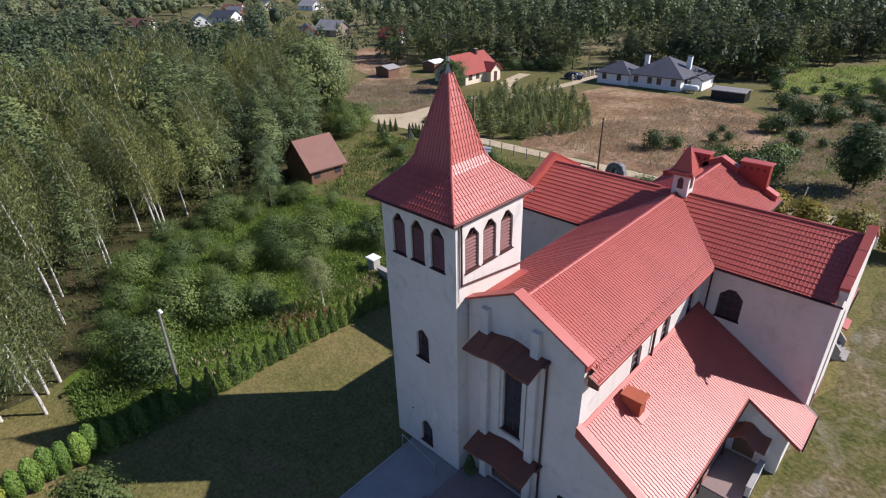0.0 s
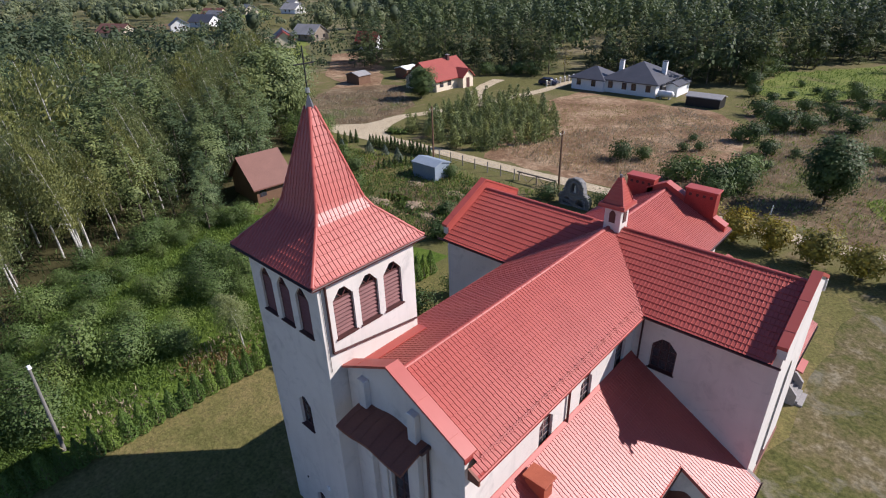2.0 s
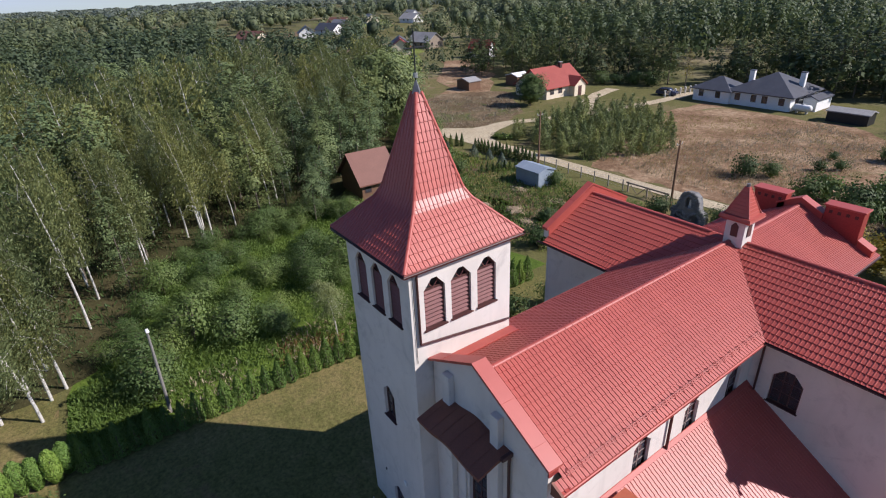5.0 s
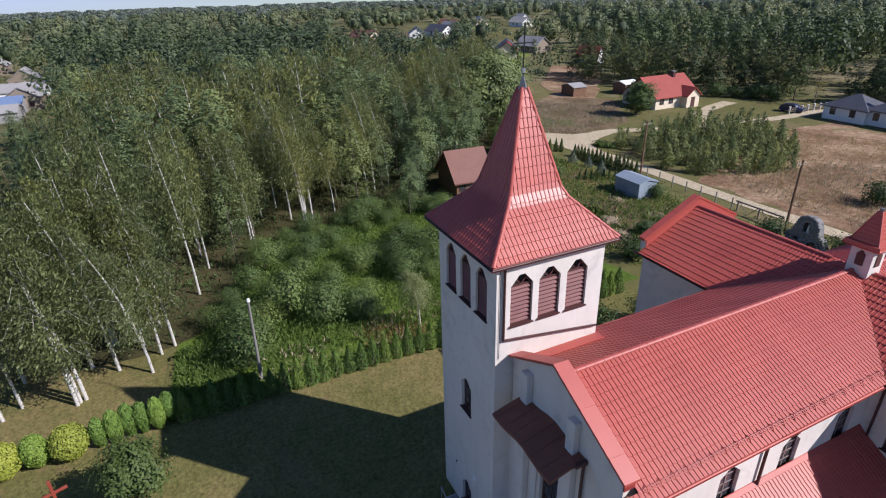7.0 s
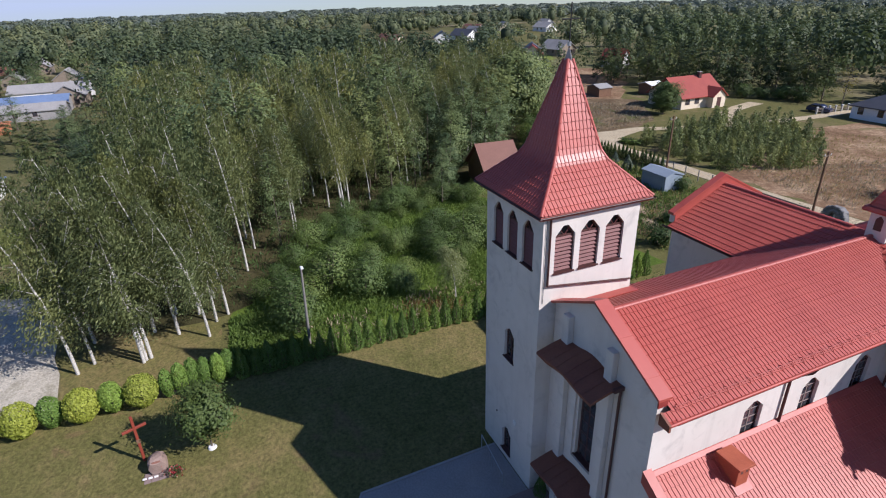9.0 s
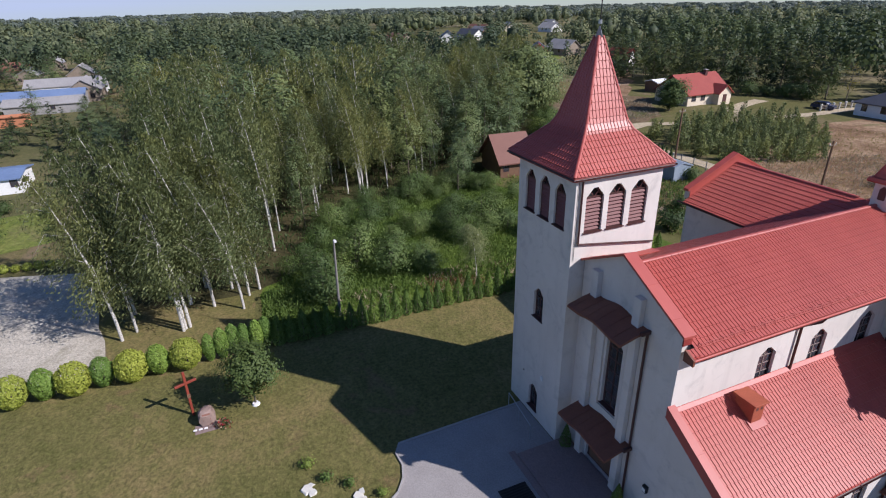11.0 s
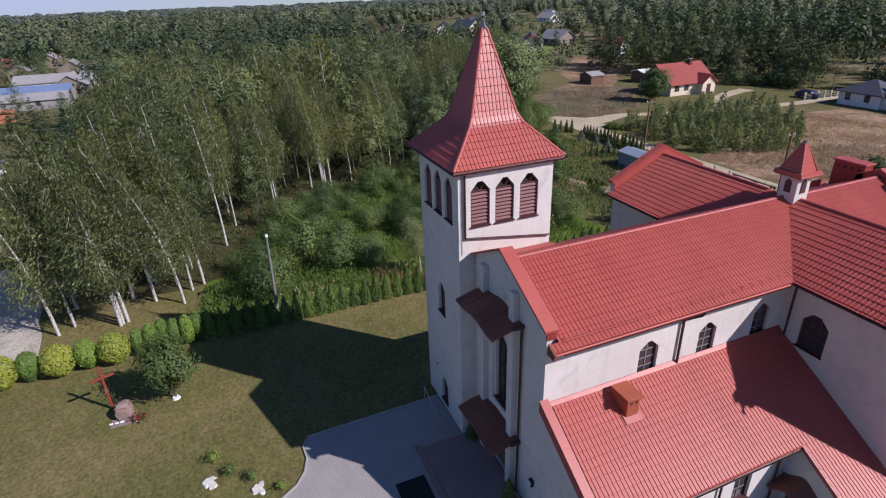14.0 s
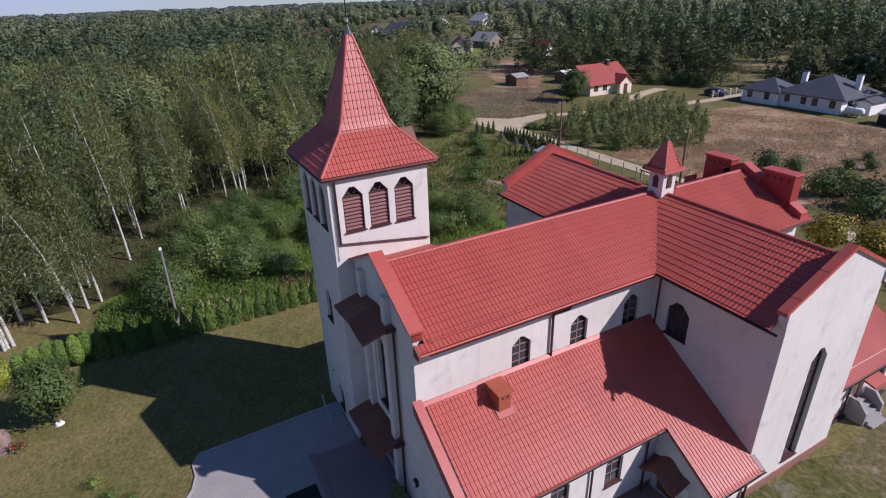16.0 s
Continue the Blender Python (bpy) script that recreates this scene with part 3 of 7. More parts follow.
def transept(sign, gable_x, south_holes, gable_holes):
    x0, x1 = (WALL_X, gable_x) if sign > 0 else (gable_x, -WALL_X)
    t = 0.28
    inner = (x0, x1 - t) if sign > 0 else (x0 + t, x1)
    top = RIDGE - SLOPE * (TY - T_S) - 0.08
    part("transept_wall", wall_mesh((0, T_S, 0), (1, 0), [(inner[0], GROUND - 0.3), (inner[1], GROUND - 0.3), (inner[1], top), (inner[0], top)], south_holes, t), STUCCO, church)
    part("transept_wall", wall_mesh((0, T_N, 0), (-1, 0), [(-inner[1], GROUND - 0.3), (-inner[0], GROUND - 0.3), (-inner[0], top), (-inner[1], top)], [], t), STUCCO, church)
    lo, hi = T_S, T_N
    up = PARAPET - 0.02
    prof = [(lo, GROUND - 0.3), (hi, GROUND - 0.3), (hi, top + up), (TY, RIDGE + PARAPET - 0.1), (lo, top + up)]
    if sign > 0:
        part("gable_wall", wall_mesh((gable_x, 0, 0), (0, 1), prof, gable_holes, t), STUCCO, church, "sunlit off-white stucco gable")
    else:
        part("gable_wall", wall_mesh((gable_x, 0, 0), (0, -1), [(-y, z) for y, z in prof[::-1]], [], t), STUCCO, church)


transept(1, T_E, [t_win], [slit])
transept(-1, T_W, [], [])
# chancel behind the transept
C_RIDGE, C_EAVE, C_Y = 11.3, 9.3, 24.6
C_FALL = (C_RIDGE - C_EAVE) / (EAVE_X - AX)
for s in (1, -1):
    top = C_RIDGE - C_FALL * (WALL_X - s * AX) - 0.06
    pts = [(T_N, GROUND - 0.3), (C_Y - 0.35, GROUND - 0.3), (C_Y - 0.35, top), (T_N, top)]
    bm = wall_mesh((WALL_X, 0, 0), (0, 1), pts, [], 0.35) if s > 0 else wall_mesh((-WALL_X, 0, 0), (0, -1), [(-y, z) for y, z in pts[::-1]], [], 0.35)
    part("chancel_wall", bm, STUCCO, church)
top = C_RIDGE - C_FALL * (WALL_X - AX)
part("chancel_gable_wall", wall_mesh((0, C_Y, 0), (-1, 0), [(-WALL_X, GROUND - 0.3), (WALL_X, GROUND - 0.3), (WALL_X, top), (-AX, C_RIDGE), (-WALL_X, top)], [], 0.35), STUCCO, church)
# sacristy beside the chancel
SX, SY0, SY1 = 9.3, 20.4, 27.5
sac_win = [[(y - 0.45, 1.0), (y + 0.45, 1.0), (y + 0.45, 2.3), (y - 0.45, 2.3)] for y in (21.5, 26.2)]
sac_door = [(23.4, -0.05), (24.4, -0.05), (24.4, 2.1), (23.4, 2.1)]
part("sacristy_wall", wall_mesh((SX, 0, 0), (0, 1), [(SY0, GROUND - 0.3), (SY1, GROUND - 0.3), (SY1, 3.3), (SY0, 3.3)], sac_win + [sac_door], 0.35), STUCCO, church)
part("sacristy_wall", wall_mesh((0, SY1, 0), (-1, 0), [(-SX + 0.35, GROUND - 0.3), (-WALL_X, GROUND - 0.3), (-WALL_X, 5.9), (-SX + 0.35, 3.3)], [], 0.35), STUCCO, church)

# plinth bands
part("plinth", boxed((T_E, T_S - 0.04, GROUND - 0.2), (T_E + 0.05, T_N + 0.05, 0.28)), PLINTH, church)
part("plinth", boxed((SX, T_N + 0.1, GROUND - 0.2), (SX + 0.05, SY1, 0.28)), PLINTH, church)
part("plinth", boxed((7.4, 0.0, GROUND - 0.2), (7.45, T_S - 0.05, 0.28)), PLINTH, church)

# windows
for w in clere:
    fit_window(church, (WALL_X, 0, 0), (0, 1), w, 0.13, 1, 3, name="clerestory_window", bar=BAR)
for w in aisle_win:
    fit_window(church, (7.4, 0, 0), (0, 1), w, 0.13, 1, 2, name="aisle_window", bar=BAR)
for w in sac_win:
    fit_window(church, (SX, 0, 0), (0, 1), w, 0.13, 1, 1, name="sacristy_window")
fit_window(church, (0, T_S, 0), (1, 0), t_win, 0.12, 2, 2, name="transept_window")
fit_window(church, (T_E, 0, 0), (0, 1), slit, 0.2, 1, 9, name="slit_window")
fit_window(church, (0, FRONT_Y, 0), (1, 0), tall, 0.16, 1, 5, name="tall_window")

# front doors
front_door = part("front_door", wall_mesh((0, FRONT_Y + 0.15, 0), (1, 0), grow(door_hole, 0.0), [[(-0.85, 0.0), (0.95, 0.0), (0.95, 2.35), (-0.85, 2.35)]], 0.08), FRAME, church, "brown wooden double door")
for x in (-0.84, 0.06):
    leaf = part("door_leaf", boxed((x, FRONT_Y + 0.16, 0.0), (x + 0.88, FRONT_Y + 0.21, 2.35)), WOOD, front_door)
    for z in (0.15, 0.9, 1.65):
        part("door_panel", boxed((x + 0.12, FRONT_Y + 0.145, z), (x + 0.76, FRONT_Y + 0.165, z + 0.6)), WOOD, front_door)
part("side_door", boxed((7.2, 11.0, -0.05), (7.25, 12.3, 2.2)), WOOD, church)
part("sacristy_door", boxed((SX - 0.2, 23.4, -0.05), (SX - 0.15, 24.4, 2.1)), WOOD, church)

# pilasters that frame the entrance bay
for x0, x1 in ((-1.55, -1.12), (1.18, 1.6)):
    part("pilaster", boxed((x0, FRONT_Y - 0.28, GROUND - 0.2), (x1, FRONT_Y, 10.55), 0.02), STUCCO, church)
part("bay_surround", wall_mesh((0, FRONT_Y - 0.1, 0), (1, 0), [(-0.85, 3.4), (1.0, 3.4), (1.0, 8.3), (-0.85, 8.3)], [grow(tall, 0.14)], 0.1), STUCCO, church)


def canopy(z):
    """A sheet-metal canopy over the entrance bay: a shallow hump along it, a gentle fall to a straight front edge."""
    xs = np.linspace(-1.62, 1.95, 27)
    hump = [0.5 + 0.5 * math.cos(math.pi * min(1.0, abs(x - 0.2) / 1.25)) for x in xs]
    bm = bmesh.new()
    rows = []
    for y, base, rise in ((FRONT_Y, z, 0.2), (-0.62, z - 0.14, 0.2), (-1.36, z - 0.36, 0.17)):
        for th in (0.0, -0.11):
            rows.append([bm.verts.new((x, y, base + rise * h + th)) for x, h in zip(xs, hump)])
    top, bot = rows[0::2], rows[1::2]
    for grid in (top, bot):
        for r0, r1 in zip(grid, grid[1:]):
            for i in range(len(xs) - 1):
                bm.faces.new((r0[i], r0[i + 1], r1[i + 1], r1[i]))
    for i in range(len(xs) - 1):
        bm.faces.new((top[2][i], top[2][i + 1], bot[2][i + 1], bot[2][i]))
        bm.faces.new((top[0][i], top[0][i + 1], bot[0][i + 1], bot[0][i]))
    for k in (0, len(xs) - 1):
        for j in range(2):
            bm.faces.new((top[j][k], top[j + 1][k], bot[j + 1][k], bot[j][k]))
    bmesh.ops.recalc_face_normals(bm, faces=bm.faces)
    c = part("entrance_canopy", bm, CANOPY, church, "weathered red-brown sheet-metal canopy", smooth=True)
    for i in range(6):
        k = 2 + i * 4
        h, x = hump[k], xs[k]
        part("seam", pipe([(x, FRONT_Y, z + 0.2 * h + 0.012), (x, -0.62, z - 0.14 + 0.2 * h + 0.012), (x, -1.36, z - 0.36 + 0.17 * h + 0.008)], 0.007, 5), CANOPY, c)
    # a gutter box at the low end, where the downpipe starts
    part("canopy_gutter", boxed((1.94, -0.42, z - 0.14), (2.1, FRONT_Y, z + 0.04), 0.02), BROWN, c)


canopy(9.3)
canopy(3.1)
part("downpipe", pipe([(2.02, FRONT_Y - 0.1, 9.2), (1.98, FRONT_Y - 0.1, 8.8), (1.98, FRONT_Y - 0.1, 3.14)], 0.055), BROWN, church)
part("downpipe", pipe([(1.98, FRONT_Y - 0.1, 2.98), (1.98, FRONT_Y - 0.1, GROUND)], 0.055), BROWN, church)
vent = part("wall_lantern", boxed((3.1, -0.1, 1.6), (3.35, FRONT_Y, 1.95)), BLACK, church)
part("wall_lantern_glass", boxed((3.13, -0.13, 1.66), (3.32, -0.1, 1.86)), WHITE, vent)

# nave roof
nave_roof = part("nave_roof", prism([(EAVE_W, 0.47, nave_z(EAVE_W)), (EAVE_W, 0.47, nave_z(EAVE_W) - 0.14), (AX, 0.47, N_RIDGE - 0.16), (EAVE_X, 0.47, nave_z(EAVE_X) - 0.14), (EAVE_X, 0.47, nave_z(EAVE_X)), (AX, 0.47, N_RIDGE)], (0, TY - 0.47, 0)), BROWN, church, "red metal-tile roof")
part("eave_end", prism([(3.87, 0.06, nave_z(3.87)), (3.87, 0.06, nave_z(EAVE_X) - 0.14), (EAVE_X, 0.06, nave_z(EAVE_X) - 0.14), (EAVE_X, 0.06, nave_z(EAVE_X))], (0, 0.4, 0)), BROWN, nave_roof)
dn = Vector((1, 0, -N_SLOPE)).normalized()
dw = Vector((-1, 0, -N_SLOPE)).normalized()
half_w = EAVE_X - AX
fall_len = math.hypot(1, N_SLOPE)
slope_len = half_w * fall_len + 0.03
valley_ne = ((AX, TY, 0), (TY - 12.46, half_w, 0))
valley_nw = ((AX, TY, 0), (-(TY - 12.46), half_w, 0))
tile_field(nave_roof, (AX, 0.44, N_RIDGE), (0, 1, 0), dn, TY - 0.4, slope_len, [valley_ne])
tile_field(nave_roof, (AX, 0.44, N_RIDGE), (0, 1, 0), dw, TY - 0.4, slope_len, [valley_nw])
tile_field(nave_roof, (3.87, 0.07, nave_z(3.87)), (0, 1, 0), dn, 2 * PITCH, (EAVE_X - 3.87) * fall_len + 0.03)
ridge_caps(nave_roof, (AX, 0.44, N_RIDGE + 0.02), (AX, TY - 0.3, N_RIDGE + 0.02))
gutter(nave_roof, (EAVE_X + 0.06, 0.0, nave_z(EAVE_X) - 0.02), (EAVE_X + 0.06, 12.45, nave_z(EAVE_X) - 0.02), 0.06, TRIM)
gutter(nave_roof, (EAVE_W - 0.06, 12.45, nave_z(EAVE_W) - 0.02), (EAVE_W - 0.06, 4.3, nave_z(EAVE_W) - 0.02), 0.06, TRIM)
part("eave_board", boxed((WALL_X + 0.02, 0.47, nave_z(EAVE_X) - 0.2), (EAVE_X + 0.02, 12.45, nave_z(EAVE_X) - 0.15), 0.0), BROWN, nave_roof)
part("verge_board", prism([(3.86, -0.03, nave_z(3.86) + 0.06), (3.86, -0.03, nave_z(EAVE_X) - 0.24), (EAVE_X + 0.1, -0.03, nave_z(EAVE_X) - 0.24), (EAVE_X + 0.1, -0.03, nave_z(EAVE_X) + 0.03)], (0, 0.09, 0)), CANOPY, nave_roof)


def coping(points, width_vec, rise, parent, name="coping", drop=0.3):
    """A sheet-metal coping along a line of points: a box of that width vector, rise above the line."""
    w = Vector(width_vec)
    for a, b in zip(points, points[1:]):
        a, b = Vector(a), Vector(b)
        up = Vector((0, 0, 1))
        pts = [a - up * drop, a + up * rise, a + w + up * (rise - 0.03), a + w - up * drop]
        c = part(name, prism(pts, b - a), TRIM, parent)
        n = max(1, int((b - a).length / 1.9))
        for i in range(1, n + 1):
            p = a + (b - a) * (i / (n + 0.5))
            e = (b - a).normalized() * 0.03
            part("coping_seam", prism([p + up * (rise - 0.05), p + up * (rise + 0.012), p + w + up * (rise - 0.018), p + w + up * (rise - 0.05)], e), TRIM, c)


def parapet_line(x):
    return nave_z(x) + PARAPET - 0.1


coping([(AX, -0.16, parapet_line(AX)), (3.86, -0.16, parapet_line(3.86))], (0, 0.62, 0), 0.09, nave_roof, drop=0.02)
coping([(AX, -0.16, parapet_line(AX)), (-2.5, -0.16, parapet_line(-2.5))], (0, 0.62, 0), 0.09, nave_roof, drop=0.02)
part("parapet_flashing", prism([(AX, 0.462, N_RIDGE), (AX, 0.462, parapet_line(AX)), (3.66, 0.462, parapet_line(3.66)), (3.66, 0.462, nave_z(3.66))], (0, 0.02, 0)), TRIM, nave_roof)
part("coping_end", boxed((3.66, 0.02, nave_z(3.8) + 0.05), (3.72, 0.44, parapet_line(3.86) - 0.03), 0.0), SHADED_TRIM, nave_roof)
# flashing where the roof meets the tower
part("flashing", prism([(-2.5, 0.48, nave_z(-2.5) + 0.03), (-1.95, 0.48, nave_z(-1.95) + 0.06), (-1.95, 0.48, nave_z(-1.95) + 0.10), (-2.47, 0.48, nave_z(-2.5) + 0.3)], (0, 3.6, 0)), TRIM, nave_roof)
# snow guard above the eaves
def guard_z(x, up):
    return nave_z(x) + up


guard = part("snow_guard", pipe([(3.9, 0.6, guard_z(3.9, 0.14)), (3.9, 12.6, guard_z(3.9, 0.14))], 0.017, 6), TRIM, nave_roof)
part("guard_rail", pipe([(3.96, 0.6, guard_z(3.96, 0.09)), (3.96, 12.55, guard_z(3.96, 0.09))], 0.014, 6), TRIM, guard)
for i in range(22):
    y = 0.72 + i * 0.56
    bm = bmesh.new()
    add_rod(bm, (3.76, y, guard_z(3.76, 0.03)), (3.91, y, guard_z(3.9, 0.16)), 0.014, seg=5)
    add_rod(bm, (4.04, y, guard_z(4.04, 0.04)), (3.91, y, guard_z(3.9, 0.15)), 0.013, seg=5)
    part("guard_bracket", bm, TRIM, guard)
# clerestory downpipe
part("downpipe", pipe([(EAVE_X + 0.05, 7.35, nave_z(EAVE_X) - 0.09), (EAVE_X - 0.05, 7.3, 9.0), (WALL_X + 0.1, 6.83, 8.68), (WALL_X + 0.1, 6.83, 6.45)], 0.06), BROWN, church)
part("downpipe", pipe([(4.3, T_S - 0.5, 9.25), (4.05, T_S - 0.08, 8.9), (4.05, T_S - 0.08, 6.3)], 0.05), BROWN, church)

# transept roofs
for s, gx in ((1, T_E), (-1, T_W)):
    x0, x1 = (0.0, gx - 0.285) if s > 0 else (gx + 0.285, 0.0)
    half = TY - 12.46
    ez = RIDGE - SLOPE * half
    roof = part("transept_roof", prism([(x0, TY - half, ez), (x0, TY - half, ez - 0.14), (x0, TY, RIDGE - 0.16), (x0, TY + half, ez - 0.14), (x0, TY + half, ez), (x0, TY, RIDGE)], (x1 - x0, 0, 0)), BROWN, church, "red metal-tile roof")
    ln = half * math.hypot(1, SLOPE) + 0.03
    south = Vector((0, -1, -SLOPE)).normalized()
    north = Vector((0, 1, -SLOPE)).normalized()
    w = abs(gx)
    clip_s = [((AX, TY, 0), (-s * (TY - 12.46), -half_w, 0))]
    clip_n = [((AX, TY, 0), (-1, 1, 0)) if s > 0 else ((AX, TY, 0), (1, 1, 0))]
    st = 0.0 if s > 0 else gx + 0.32
    tile_field(roof, (st, TY, RIDGE), (1, 0, 0), south, w - 0.32, ln, clip_s)
    tile_field(roof, (st, TY, RIDGE), (1, 0, 0), north, w - 0.32, ln, clip_n)
    ridge_caps(roof, (0.9 * s, TY, RIDGE + 0.02), (gx - 0.4 * s, TY, RIDGE + 0.02))
    wv = (-0.42 * s, 0, 0)
    gxo = gx + 0.1 * s
    coping([(gxo, TY, RIDGE + PARAPET - 0.1), (gxo, 12.78, RIDGE + PARAPET - 0.1 - SLOPE * (TY - 12.78))], wv, 0.14, roof, drop=0.04)
    coping([(gxo, TY, RIDGE + PARAPET - 0.1), (gxo, 20.3, RIDGE + PARAPET - 0.1 - SLOPE * (20.3 - TY))], wv, 0.14, roof, drop=0.04)
    # the parapet's inner sheet, and its foot over the eaves
    xi = (gx - 0.29 * s, gx - 0.32 * s)
    for yy in (12.95, 20.2):
        part("parapet_flashing", prism([(xi[0], TY, RIDGE - 0.05), (xi[0], TY, RIDGE + PARAPET - 0.1), (xi[0], yy, RIDGE + PARAPET - 0.1 - SLOPE * abs(TY - yy)), (xi[0], yy, RIDGE - 0.05 - SLOPE * abs(TY - yy))], (xi[1] - xi[0], 0, 0)), TRIM, roof)
        part("coping_end", boxed((min(gx + 0.1 * s, gx - 0.285 * s), min(yy, T_S if yy < TY else T_N), ez + 0.1), (max(gx + 0.1 * s, gx - 0.285 * s), max(yy, T_S if yy < TY else T_N), RIDGE + PARAPET - 0.15 - SLOPE * abs(TY - yy)), 0.0), STUCCO, roof)
    a, b = (4.15 * s, 12.4, ez - 0.02), (gxo, 12.4, ez - 0.02)
    gutter(roof, *((b, a) if s > 0 else (a, b)))

# aisle roofs: one sweeps down over the side porch
aisle_roof = part("aisle_roof", prism([(WALL_X, 0, A_TOP), (WALL_X, 0, A_TOP - 0.16), (A_EAVE, 0, aisle_z(A_EAVE) - 0.12), (A_EAVE, 0, aisle_z(A_EAVE))], (0, CAT_Y, 0)), BROWN, church, "red metal-tile lean-to roof")
part("porch_roof_deck", prism([(WALL_X, CAT_Y, A_TOP), (WALL_X, CAT_Y, A_TOP - 0.16), (CAT_EAVE, CAT_Y, aisle_z(CAT_EAVE) - 0.12), (CAT_EAVE, CAT_Y, aisle_z(CAT_EAVE))], (0, T_S - CAT_Y, 0)), BROWN, aisle_roof)
part("porch_roof_deck", prism([(T_E, T_S, aisle_z(T_E)), (T_E, T_S, aisle_z(T_E) - 0.13), (CAT_EAVE, T_S, aisle_z(CAT_EAVE) - 0.12), (CAT_EAVE, T_S, aisle_z(CAT_EAVE))], (0, 0.25, 0)), BROWN, aisle_roof)
da = Vector((1, 0, -A_FALL)).normalized()
la = math.hypot(1, A_FALL)
tile_field(aisle_roof, (WALL_X, 0.42, A_TOP), (0, 1, 0), da, CAT_Y - 0.35, (A_EAVE - WALL_X) * la + 0.04)
tile_field(aisle_roof, (WALL_X, 0.42 + round((CAT_Y - 0.35) / PITCH) * PITCH, A_TOP), (0, 1, 0), da, T_S - CAT_Y, (CAT_EAVE - WALL_X) * la + 0.04)
part("wall_flashing", prism([(WALL_X, 0.2, A_TOP + 0.1), (WALL_X + 0.03, 0.2, A_TOP + 0.1), (WALL_X + 0.17, 0.2, A_TOP - 0.03), (WALL_X + 0.17, 0.2, A_TOP - 0.08), (WALL_X, 0.2, A_TOP - 0.02)], (0, T_S - 0.2, 0)), TRIM, aisle_roof)
part("wall_flashing", prism([(WALL_X, T_S - 0.2, A_TOP - 0.06), (WALL_X, T_S - 0.2, A_TOP + 0.06), (T_E, T_S - 0.2, aisle_z(T_E) + 0.06), (T_E, T_S - 0.2, aisle_z(T_E) - 0.06)], (0, 0.2, 0)), TRIM, aisle_roof)
coping([(WALL_X, -0.12, A_TOP + 0.06), (A_EAVE, -0.12, aisle_z(A_EAVE) + 0.06)], (0, 0.4, 0), 0.24, aisle_roof)
gutter(aisle_roof, (A_EAVE + 0.06, 0.0, aisle_z(A_EAVE) - 0.03), (A_EAVE + 0.06, CAT_Y, aisle_z(A_EAVE) - 0.03))
gutter(aisle_roof, (CAT_EAVE + 0.06, CAT_Y, aisle_z(CAT_EAVE) - 0.03), (CAT_EAVE + 0.06, T_S + 0.25, aisle_z(CAT_EAVE) - 0.03))
part("verge_trim", prism([(A_EAVE, CAT_Y - 0.04, aisle_z(A_EAVE) + 0.07), (A_EAVE, CAT_Y - 0.04, aisle_z(A_EAVE) - 0.15), (CAT_EAVE, CAT_Y - 0.04, aisle_z(CAT_EAVE) - 0.15), (CAT_EAVE, CAT_Y - 0.04, aisle_z(CAT_EAVE) + 0.07)], (0, 0.07, 0)), TRIM, aisle_roof)
for y in (3.1, 6.3, 9.6):
    part("downpipe", pipe([(A_EAVE + 0.05, y, aisle_z(A_EAVE) - 0.08), (7.5, y, 3.5), (7.5, y, GROUND)], 0.05), BROWN, church)
part("downpipe", pipe([(CAT_EAVE + 0.05, 12.9, aisle_z(CAT_EAVE) - 0.08), (T_E + 0.1, 13.35, 1.9), (T_E + 0.1, 13.35, GROUND)], 0.05), BROWN, church)
west_aisle = part("aisle_roof", prism([(-WALL_X, 4.1, A_TOP), (-WALL_X, 4.1, A_TOP - 0.16), (-A_EAVE, 4.1, aisle_z(A_EAVE) - 0.12), (-A_EAVE, 4.1, aisle_z(A_EAVE))], (0, T_S - 4.1, 0)), BROWN, church)
tile_field(west_aisle, (-WALL_X, 4.1, A_TOP), (0, 1, 0), (-1, 0, -A_FALL), T_S - 4.1, (A_EAVE - WALL_X) * la + 0.04)
# side porch: a closed front with a door under a small curved canopy, a terrace with a low wall before it
P_Y = CAT_Y + 0.1
part("porch_front", wall_mesh((0, P_Y, 0), (1, 0), [(7.41, GROUND - 0.2), (10.0, GROUND - 0.2), (10.0, aisle_z(10.0) - 0.16), (7.41, aisle_z(7.41) - 0.18)], [[(7.75, 0.02), (8.85, 0.02), (8.85, 2.15), (7.75, 2.15)]], 0.25), STUCCO, church)
part("porch_side", boxed((9.78, P_Y + 0.252, GROUND - 0.2), (10.0, T_S - 0.004, aisle_z(10.0) - 0.16), 0.0), STUCCO, church)
side_door = part("side_door", boxed((7.76, P_Y + 0.1, 0.03), (8.84, P_Y + 0.16, 2.14), 0.01), WOOD, church, "dark brown wooden side door")
for x0, x1 in ((7.84, 8.27), (8.33, 8.76)):
    for z0, z1 in ((0.15, 0.95), (1.05, 2.0)):
        part("door_panel", boxed((x0, P_Y + 0.085, z0), (x1, P_Y + 0.099, z1), 0.006), WOOD, side_door)
part("door_handle", pipe([(8.34, P_Y + 0.05, 1.05), (8.48, P_Y + 0.05, 1.05)], 0.014, 6), STEEL, side_door)
part("notice_board", boxed((9.0, P_Y - 0.03, 0.9), (9.45, P_Y, 1.5), 0.01), WHITE, church, "small white notice board")
part("porch_floor", boxed((7.4, P_Y + 0.252, GROUND - 0.2), (9.77, T_S - 0.01, 0.02)), CONCRETE, church)
part("porch_terrace", boxed((7.42, 6.9, GROUND - 0.2), (9.24, P_Y - 0.004, 0.0), 0.015), TERRACE, church)
low = part("terrace_wall", boxed((9.245, 7.7, GROUND - 0.2), (9.47, 9.9, 0.62), 0.015), STUCCO, church)
